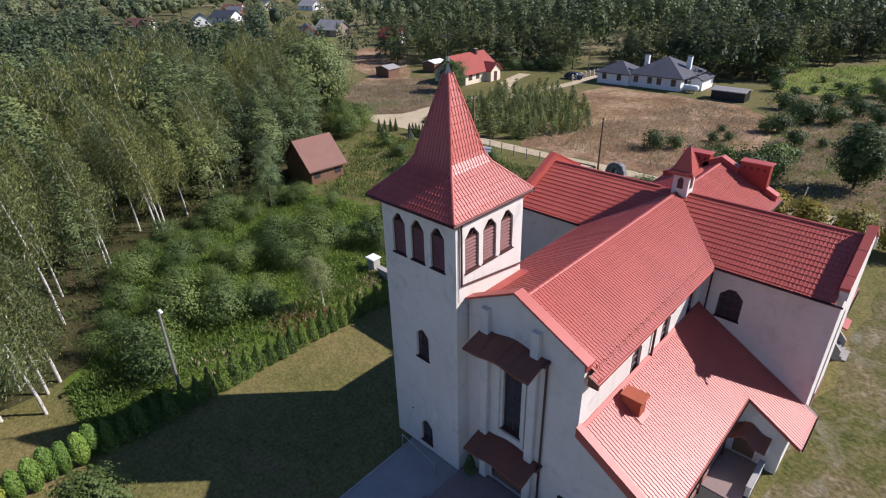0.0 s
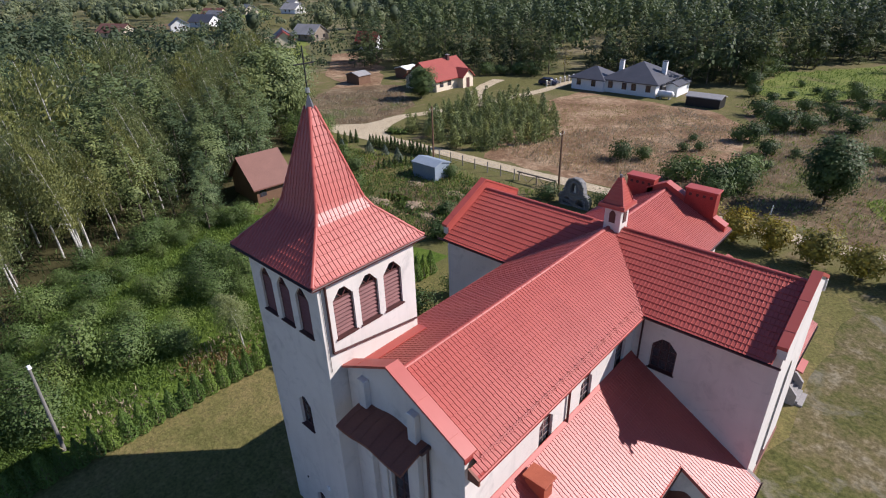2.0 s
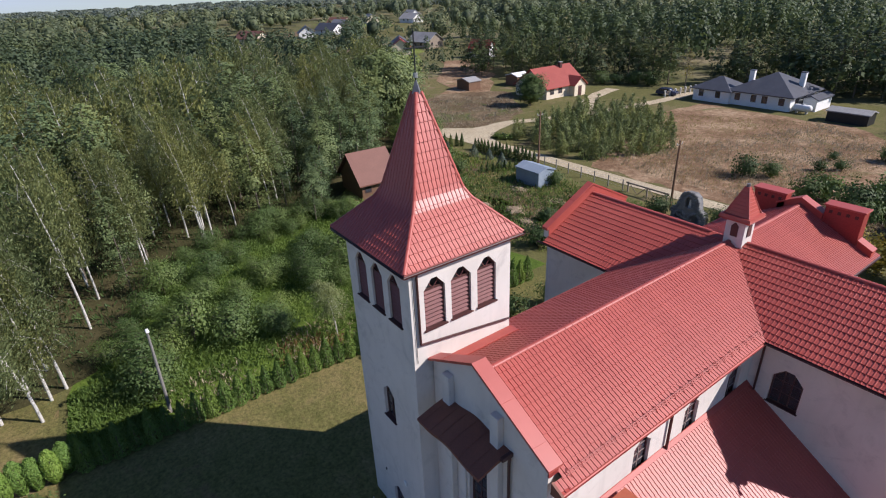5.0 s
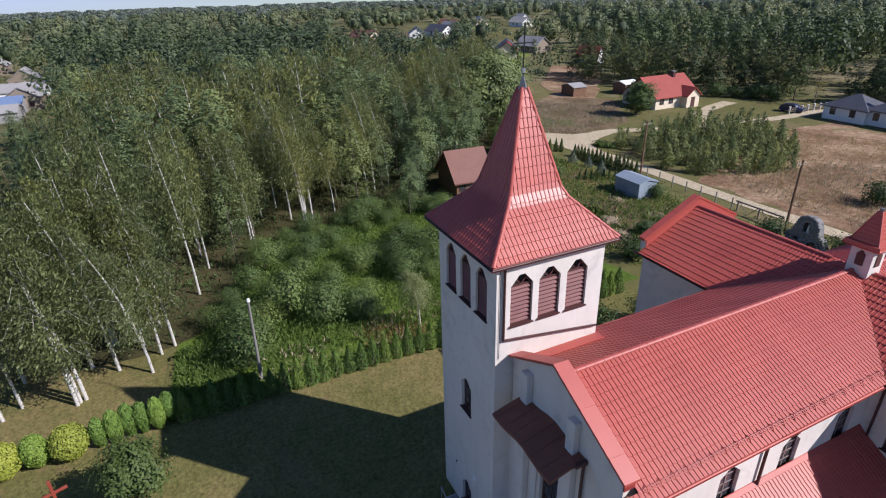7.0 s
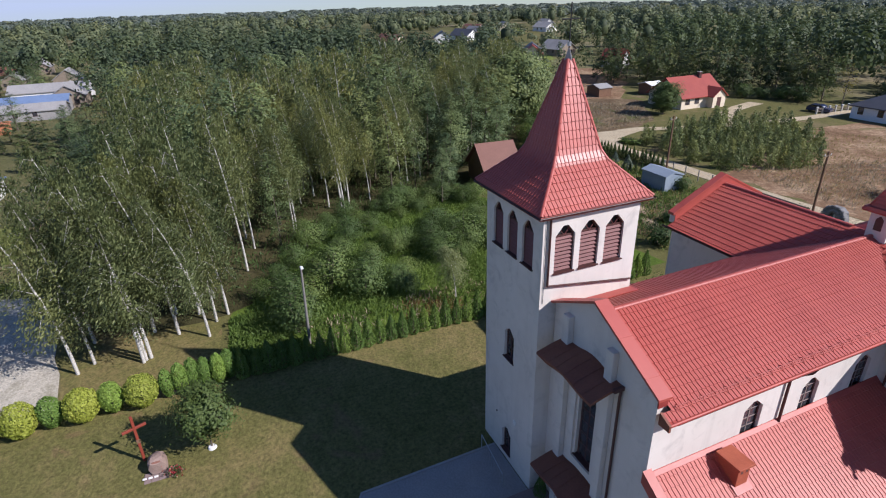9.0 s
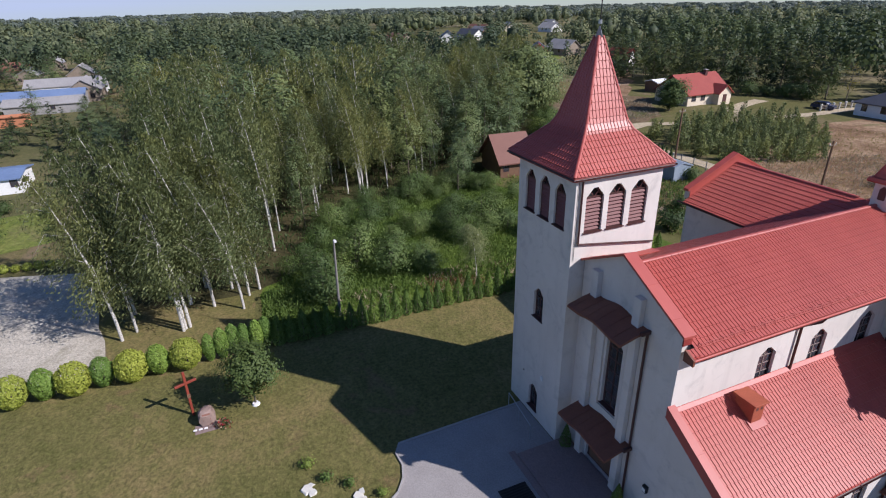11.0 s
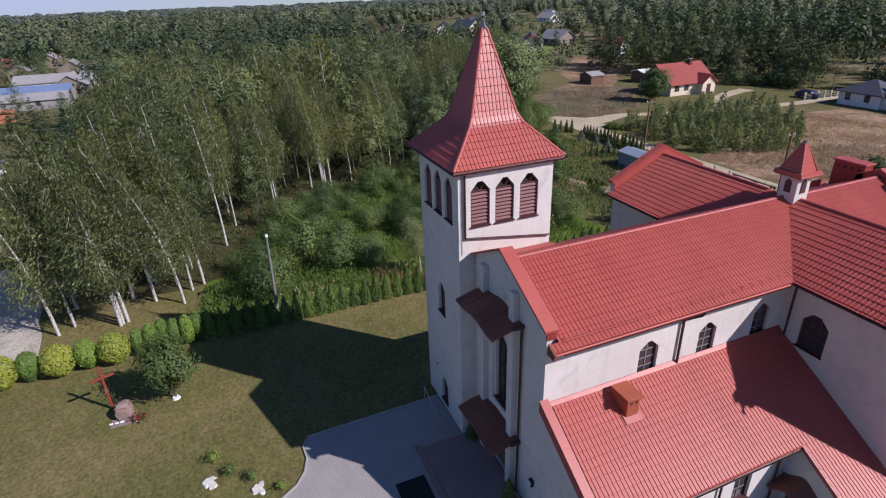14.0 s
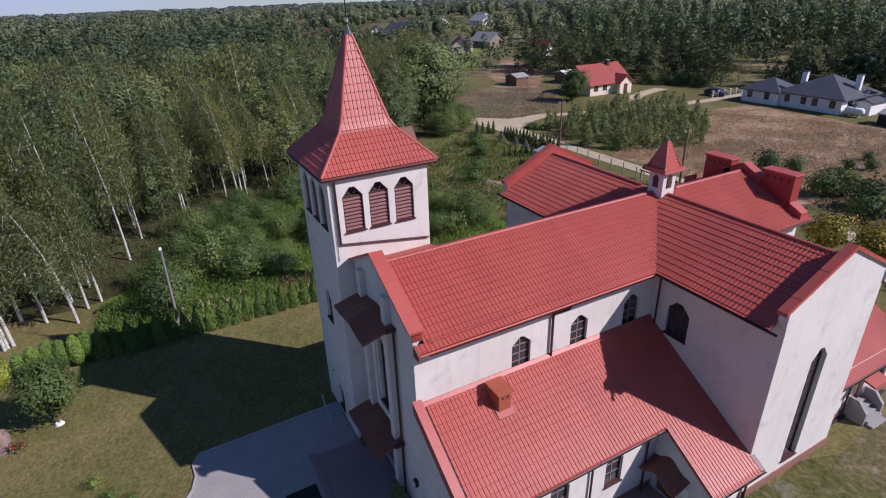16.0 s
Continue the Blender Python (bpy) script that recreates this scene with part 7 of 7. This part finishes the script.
# farm buildings west of the wood
for x, y, sx, sy, hw, hr, ax, w, r, lb in ((-150, -41, 12, 9, 3.6, 6.6, True, OLDWOOD, GREYROOF, "grey wooden barn with a sheet roof"), (-163, -47, 10, 22, 3.2, 5.2, False, WHITE, GREYROOF, "long grey-roofed farm building"), (-143, -50, 9, 24, 3.0, 4.6, False, GREYROOF, BLUEROOF, "long farm building with a blue sheet roof"), (-134, -47, 8, 18, 2.6, 4.0, False, GREYROOF, GREYROOF, "low farm building with grey roof"), (-190, -47, 10, 9, 3.2, 6.5, True, OLDWOOD, GREYROOF, "old farmhouse with grey roof"), (-215, -72, 9, 16, 3.2, 6, False, OLDWOOD, BROWNROOF, "farm building with brown roof"), (-118, -56, 2, 22, 2.6, 2.9, False, BRICKWALL, BRICKWALL, "unfinished orange brick wall block"), (-70.5, -40.5, 8, 6, 2.5, 3.1, False, WHITE, BLUEROOF, "white garage with a dark open front"), (-247.8, -79.8, 9, 14, 3.4, 6.2, True, OLDWOOD, GREYROOF, "old grey-roofed farmhouse among trees"), (-270, -74, 8, 12, 3.4, 6.0, False, WHITE, GREYROOF, "white farmhouse with a pale roof"), (-234, -61.8, 10, 7, 3.4, 6.0, True, OLDWOOD, GREYROOF, "weathered wooden barn among trees"), (-196, -62, 12, 7, 3.2, 5.4, True, OLDWOOD, GREYROOF, "weathered wooden barn beside a yard")):
    sx, sy, hw, hr = sx * 0.82, sy * 0.82, hw * 0.78, hr * 0.78
    gable_house("farm_building", lb, x - sx / 2, y - sy / 2, x + sx / 2, y + sy / 2, hw, hr, ax, w, r, 0.3, [("e" if ax else "s", p, 0.9, 0.9, 1.0) for p in (-1.8, 1.8)], category="farm building")

# ---- things on the lawn ----
lamp = thing("lamp_post", "grey concrete lamp post with a white lamp head by the hedge", "lamp post", at=(-20.2, -8.2, GROUND))
bm = bmesh.new()
add_rod(bm, (0, 0, -0.2), (0, 0.15, 6.2), 0.11, 0.07, 10)
part("post", bm, OLDCONC, lamp, smooth=True)
part("bracket", pipe([(0, 0.15, 6.15), (0.1, 0.15, 6.28), (0.35, 0.15, 6.32)], 0.03), STEEL, lamp)
part("lamp_head", boxed((0.22, 0.05, 6.26), (0.62, 0.24, 6.38), 0.03), WHITE, lamp)

cross = thing("wayside_cross", "red-brown wooden cross standing on the lawn", "cross", at=(-13.0, -18.66, GROUND))
cross.rotation_euler = (0, 0, radians(20))
part("upright", boxed((-0.07, -0.07, -0.2), (0.07, 0.07, 3.05), 0.012), CROSSRED, cross)
part("arm", boxed((-0.06, -0.6, 2.2), (0.06, 0.6, 2.34), 0.012), CROSSRED, cross)
part("plaque", boxed((0.072, -0.1, 1.3), (0.11, 0.1, 1.55), 0.005), WOOD, cross)

memorial = thing("memorial_stone", "pinkish angular granite boulder with a brown plate", "stone", at=(-12.0, -17.9, GROUND))
bm = bmesh.new()
bmesh.ops.create_icosphere(bm, subdivisions=2, radius=1.0)
for v in bm.verts:
    k = 1 + 0.3 * noise.noise(v.co * 1.1 + Vector((2, 0, 1)))
    v.co = Vector((max(-0.5, min(0.42, v.co.x * 0.54 * k)), max(-0.43, min(0.45, v.co.y * 0.56 * k)), max(-0.1, min(0.94, 0.42 + v.co.z * 0.64 * k))))
part("boulder", bm, STONE, memorial)
part("plate", boxed((0.36, -0.2, 0.38), (0.47, 0.22, 0.78), 0.01, Matrix.Rotation(-0.12, 4, "Y")), PLINTH, memorial)
for i in range(4):
    for j in range(2):
        part("slab", boxed((0.15 + j * 0.37, -0.7 + i * 0.36, 0.0), (0.5 + j * 0.37, -0.36 + i * 0.36, 0.05), 0.01), TERRACE, memorial)
for i in range(3):
    part("edging", boxed((0.5 + i * 0.02, -0.78 + i * 0.28, 0.05), (0.61 + i * 0.02, -0.58 + i * 0.28, 0.12), 0.02), WHITE, memorial)
flowers = thing("flower_bouquet", "dark red and pink flower wreath lying by the stone", "flowers", at=(-11.25, -17.05, GROUND))
cpt = rng.normal(size=(200, 3)) * np.array([0.17, 0.2, 0.1]) + np.array([0, 0, 0.2])
cpt[:, 2] = np.abs(cpt[:, 2])
for nm, mat, pick, seed in (("bloom_cluster", PETAL, slice(0, 110), 3), ("pale_bloom_cluster", PETAL_PALE, slice(110, 150), 5), ("foliage", LEAF_OAK, slice(60, 200), 4)):
    o = tagged(new(nm, quads_mesh(nm, cpt[pick] * (1.1 if nm == "foliage" else 1.0), np.full(len(cpt[pick]), 0.1), mat, seed=seed)), kind="stuff")
    o.parent = flowers
ring = thing("tree_ring", "white-painted ring round a young tree's foot", "edging", at=(-12.4, -15.2, GROUND))
bm = bmesh.new()
bmesh.ops.create_cone(bm, cap_ends=True, segments=18, radius1=0.24, radius2=0.19, depth=0.12, matrix=Matrix.Translation((0, 0, 0.07)))
part("ring", bm, WHITE, ring)
for x, y, q in ((-3.35, -11.4, 1), (-4.75, -13.6, 2)):
    bed = thing("flat_stone", "flat broken pale stone slab lying on the lawn", "stone", "flat stones", at=(x, y, GROUND))
    for i, (dx, dy, r) in enumerate(((0, 0, 0.3), (0.28, 0.22, 0.2), (-0.24, 0.2, 0.17))):
        bm = bmesh.new()
        bmesh.ops.create_cone(bm, cap_ends=True, segments=6, radius1=r, radius2=r * 0.85, depth=0.1, matrix=Matrix.Translation((dx, dy, 0.05)) @ Matrix.Rotation(0.12 * (i - 1), 4, "X"))
        for v in bm.verts:
            v.co += Vector((noise.noise(v.co * 4 + Vector((q, i, 0))), noise.noise(v.co * 4 + Vector((3, q, i))), 0)) * 0.14
        part("stone", bm, PALESTONE, bed)
# ---- paved forecourt ----
FORE = [(-6.0, -0.8), (-5.85, -8.5), (-5.2, -8.9), (-4.3, -8.85), (-3.5, -9.1), (-2.8, -9.6), (-2.3, -10.4), (-2.2, -12), (-2.4, -30), (5, -30), (5.5, -0.1), (1.6, -0.1), (-2.4, -0.8)]
zone("forecourt", FORE, PAVER, GROUND + 0.035, "grey concrete block paving", 0.0, 50, "pavement")
kerb = thing("kerb", "pale concrete kerb round the paving", "kerb", kind="structure")
kp = [FORE[i] for i in range(9)]
for a, b in zip(kp, kp[1:]):
    a, b = Vector((*a, 0)), Vector((*b, 0))
    n = max(1, int((b - a).length / 1.0))
    s = (b - a).normalized().cross(Vector((0, 0, 1))) * 0.09
    for i in range(n):
        p, q = a + (b - a) * (i / n), a + (b - a) * ((i + 0.985) / n)
        z = Vector((0, 0, GROUND - 0.1))
        part("kerb_stone", prism([p + z, q + z, q - s + z, p - s + z], (0, 0, 0.2)), KERB, kerb)
ramp = thing("entrance_terrace", "raised grey paved terrace before the church door", "terrace", kind="structure")
part("terrace_slab", boxed((-2.45, -3.1, GROUND - 0.1), (4.2, 0.0, -0.03), 0.02), TERRACE, ramp)
part("terrace_step", boxed((-2.75, -3.45, GROUND - 0.1), (4.2, -3.11, -0.1), 0.02), TERRACE, ramp)
mat = thing("door_grate", "black metal foot grate in the paving", "grate", at=(0.3, -4.4, GROUND + 0.04))
part("grate_frame", boxed((-1.1, -0.75, 0), (1.1, 0.75, 0.03), 0.005), BLACK, mat)
for i in range(14):
    part("grate_bar", boxed((-1.05 + i * 0.15, -0.7, 0.031), (-0.98 + i * 0.15, 0.7, 0.05), 0), RUBBER, mat)
rail = thing("handrail", "thin steel handrail beside the terrace", "railing", at=(0, 0, GROUND))
part("top_rail", pipe([(-6.0, -1.6, 0.95), (-3.2, -1.9, 0.95)], 0.025), STEEL, rail)
for x, y in ((-6.0, -1.6), (-4.6, -1.75), (-3.2, -1.9)):
    part("rail_post", pipe([(x, y, -0.05), (x, y, 0.95)], 0.022), STEEL, rail)
for x, y in ((-1.9, -0.5), (2.3, -0.6)):
    plant("thuja1", x, y, 0.7, "small conical conifer beside the church door", "shrub", "door conifers", "conifer", z=-0.03)

# ---- fences, poles, grotto, car ----
fence = thing("fence", "slim concrete posts with wires along the track", "fence")
posts = [(-41.4 + i * 2.17, 44.6 - 0.02 * i) for i in range(8)]
for i, (x, y) in enumerate(posts):
    part("post", boxed((x - 0.055, y - 0.055, GROUND - 0.1), (x + 0.055, y + 0.055, 1.25), 0.01), OLDCONC, fence)
    if i < 7:
        for h in (0.3, 0.7, 1.1):
            part("wire", pipe([(x, y, h), (posts[i + 1][0], posts[i + 1][1], h)], 0.008, 4), STEEL, fence)
gate = thing("rail_barrier", "brown wooden rail barrier beside the track", "fence")
for x in (-25.6, -23.0, -20.4):
    part("post", boxed((x - 0.08, 44.6, GROUND - 0.1), (x + 0.08, 44.76, 1.0)), OLDWOOD, gate)
part("rail", boxed((-25.9, 44.58, 0.85), (-20.2, 44.6 + 0.17, 1.0)), OLDWOOD, gate)
for x0, x1 in ((-25.4, -24.4), (-23.2, -24.2), (-22.8, -21.8), (-20.6, -21.6)):
    part("brace", pipe([(x0, 44.68, 0.86), (x1, 44.68, GROUND + 0.05)], 0.05, 5), OLDWOOD, gate)
for x, y, h in ((-38.3, 42.4, 8.0), (-19.4, 43.9, 7.6)):
    p = thing("utility_pole", "slim wooden utility pole by the track", "pole", "utility poles", at=(x, y, GROUND))
    bm = bmesh.new()
    add_rod(bm, (0, 0, -0.2), (0, 0, h), 0.14, 0.1, 8)
    part("pole", bm, WOOD, p, smooth=True)
    part("crossarm", boxed((-0.06, -0.5, h - 0.5), (0.06, 0.5, h - 0.4)), OLDWOOD, p)
    for y2 in (-0.45, 0, 0.45):
        part("insulator", pipe([(0, y2, h - 0.4), (0, y2, h - 0.22)], 0.035), WHITE, p)
post = thing("field_post", "thin white post in the scrub", "post", at=(2.0, 47.0, GROUND))
part("shaft", pipe([(0, 0, 0), (0.25, 0.1, 3.2)], 0.06), WHITE, post)

grotto = thing("grotto", "grey field-stone grotto with two low niches and an upper arch", "grotto", at=(-16.05, 41.6, GROUND))
body = [(-1.85, -0.2), (1.85, -0.2), (1.86, 0.85), (1.66, 1.3), (1.2, 1.5), (1.08, 2.2), (0.86, 2.85), (0.4, 3.2), (-0.4, 3.2), (-0.86, 2.85), (-1.08, 2.2), (-1.2, 1.5), (-1.66, 1.3), (-1.86, 0.85)]
upper = [(-0.46, 1.55), (0.46, 1.55), (0.5, 2.3), (0.34, 2.72), (0, 2.92), (-0.34, 2.72), (-0.5, 2.3)]
lower = [[(c - 0.6, 0.0), (c + 0.6, 0.0), (c + 0.6, 0.6), (c + 0.36, 0.98), (c, 1.1), (c - 0.36, 0.98), (c - 0.6, 0.6)] for c in (-0.82, 0.82)]
part("arch_wall", wall_mesh((0, 0, 0), (1, 0), body, [upper] + lower, 0.8), GREYSTONE, grotto)
part("niche_back", boxed((-0.95, 0.6, 1.0), (0.95, 0.76, 2.8), 0.02), GREYSTONE, grotto)
part("niche_back", boxed((-1.7, 0.6, -0.1), (1.7, 0.77, 1.2), 0.02), GREYSTONE, grotto)
for face, loop, n in ((-0.04, body[1:], 42), (-0.06, upper, 16), (-0.06, lower[0], 14), (-0.06, lower[1], 14)):
    per = [(Vector(loop[i]), Vector(loop[(i + 1) % len(loop)])) for i in range(len(loop))]
    tot = sum((b - a).length for a, b in per)
    for k in range(n):
        d = tot * k / n
        for a, b in per:
            if d <= (b - a).length:
                break
            d -= (b - a).length
        p = a + (b - a) * (d / max(0.01, (b - a).length))
        bm = bmesh.new()
        bmesh.ops.create_icosphere(bm, subdivisions=1, radius=rnd.uniform(0.13, 0.2), matrix=Matrix.Translation((p.x, face, max(0.08, p.y))) @ Matrix.Rotation(rnd.uniform(0, 3), 4, "Y") @ Matrix.Diagonal((1.3, 0.8, 0.9, 1)))
        part("stone", bm, GREYSTONE, grotto)
for k in range(46):
    x, z = rnd.uniform(-1.6, 1.6), rnd.uniform(0.1, 3.0)
    if 0.15 < abs(x) < 1.5 and z < 1.15 or abs(x) < 0.55 and 1.5 < z < 2.95 or abs(x) > (1.7 if z < 1.3 else 1.05 - 0.7 * max(0, z - 2.2)):
        continue
    bm = bmesh.new()
    bmesh.ops.create_icosphere(bm, subdivisions=1, radius=rnd.uniform(0.12, 0.2), matrix=Matrix.Translation((x, -0.01, z)) @ Matrix.Diagonal((1.2, 0.5, 0.9, 1)))
    part("stone", bm, GREYSTONE, grotto)
bm = bmesh.new()
bmesh.ops.create_cone(bm, cap_ends=True, segments=10, radius1=0.17, radius2=0.07, depth=0.85, matrix=Matrix.Translation((0, 0.25, 2.0)))
part("statue", bm, WHITE, grotto)

tank = thing("gas_tank", "white cylindrical gas tank on feet beside a house", "gas tank", at=(-29.6, 98.6, GROUND))
bm = bmesh.new()
bmesh.ops.create_uvsphere(bm, u_segments=14, v_segments=10, radius=0.6)
for v in bm.verts:
    v.co = Vector((v.co.x + (1.0 if v.co.x > 0.01 else -1.0 if v.co.x < -0.01 else 0), v.co.y, v.co.z + 0.95))
part("vessel", bm, WHITE, tank, smooth=True)
for x in (-0.8, 0.8):
    part("foot", boxed((x - 0.1, -0.4, -0.05), (x + 0.1, 0.4, 0.45), 0.01), CONCRETE, tank)
part("dome", pipe([(0, 0, 1.5), (0, 0, 1.68)], 0.16, 10), STEEL, tank)

block = thing("stone_post", "pale concrete post standing in tall weeds", "post", at=(-22.9, 10.6, GROUND))
part("shaft", boxed((-0.45, -0.4, -0.1), (0.45, 0.4, 1.15), 0.04), CONCRETE, block)
part("cap", boxed((-0.55, -0.5, 1.151), (0.55, 0.5, 1.27), 0.03), WHITE, block)
slab = thing("low_wall", "low pale concrete wall behind the hedge", "wall", at=(-20.8, 10.2, GROUND))
part("wall_body", boxed((-0.9, -0.2, -0.1), (1.6, 0.2, 0.8), 0.02), CONCRETE, slab)
part("coping", boxed((-0.95, -0.26, 0.801), (1.65, 0.26, 0.88), 0.015), KERB, slab)

yard_fence = thing("yard_fence", "pale fence of white pillars by a drive", "fence")
for i in range(8):
    x, y = -54.6 + i * 0.15, 95.4 + i * 1.6
    p = part("pillar", boxed((x - 0.14, y - 0.14, GROUND - 0.1), (x + 0.14, y + 0.14, 1.05), 0.02), CONCRETE, yard_fence)
    part("pillar_cap", boxed((x - 0.18, y - 0.18, 1.051), (x + 0.18, y + 0.18, 1.12), 0.02), WHITE, p)
    if i < 7:
        for z in (0.2, 0.5, 0.8):
            part("rail", pipe([(x, y + 0.2, z), (x + 0.15, y + 1.4, z)], 0.05, 5), OLDWOOD, yard_fence)

for x, y, sx, sy, h in ((-34.0, 28.7, 2.0, 0.9, 0.7), (-30.0, 30.5, 1.7, 1.1, 0.8), (-26.5, 29.3, 1.7, 0.9, 0.6), (-28.7, 35.9, 1.7, 0.8, 0.6), (-34.9, 35.6, 1.5, 0.8, 0.5)):
    pile = thing("sand_pile", "pale heap of dug sandy earth", "sand heap", "sand heaps", at=(x, y, GROUND))
    bm = bmesh.new()
    bmesh.ops.create_icosphere(bm, subdivisions=3, radius=1.0)
    for v in bm.verts:
        k = 1 + 0.6 * noise.noise(v.co * 1.9 + Vector((x, y, 0)))
        v.co = Vector((v.co.x * sx * k * 0.9, v.co.y * sy * k, v.co.z * h * k * 0.45 + 0.12 * noise.noise(v.co * 4.0)))
    part("mound", bm, G_DUG, pile, smooth=True)

car = thing("car", "dark parked car on the drive", "car", at=(-55.5, 97.5, GROUND + 0.05))
car.rotation_euler = (0, 0, radians(15))
part("body", prism([(-2.1, -0.85, 0.3), (2.1, -0.85, 0.3), (2.15, -0.85, 0.75), (1.2, -0.85, 0.92), (0.5, -0.85, 1.42), (-1.3, -0.85, 1.42), (-2.0, -0.85, 0.95)], (0, 1.7, 0)), CARPAINT, car)
for s in (-0.87, 0.86):
    part("side_window", prism([(-1.7, s, 0.97), (0.85, s, 0.97), (0.4, s, 1.34), (-1.25, s, 1.34)], (0, 0.015, 0)), GLASS, car)
for x in (-1.35, 1.35):
    for y in (-0.8, 0.62):
        part("wheel", pipe([(x, y, 0.3), (x, y + 0.2, 0.3)], 0.31, 14), RUBBER, car)
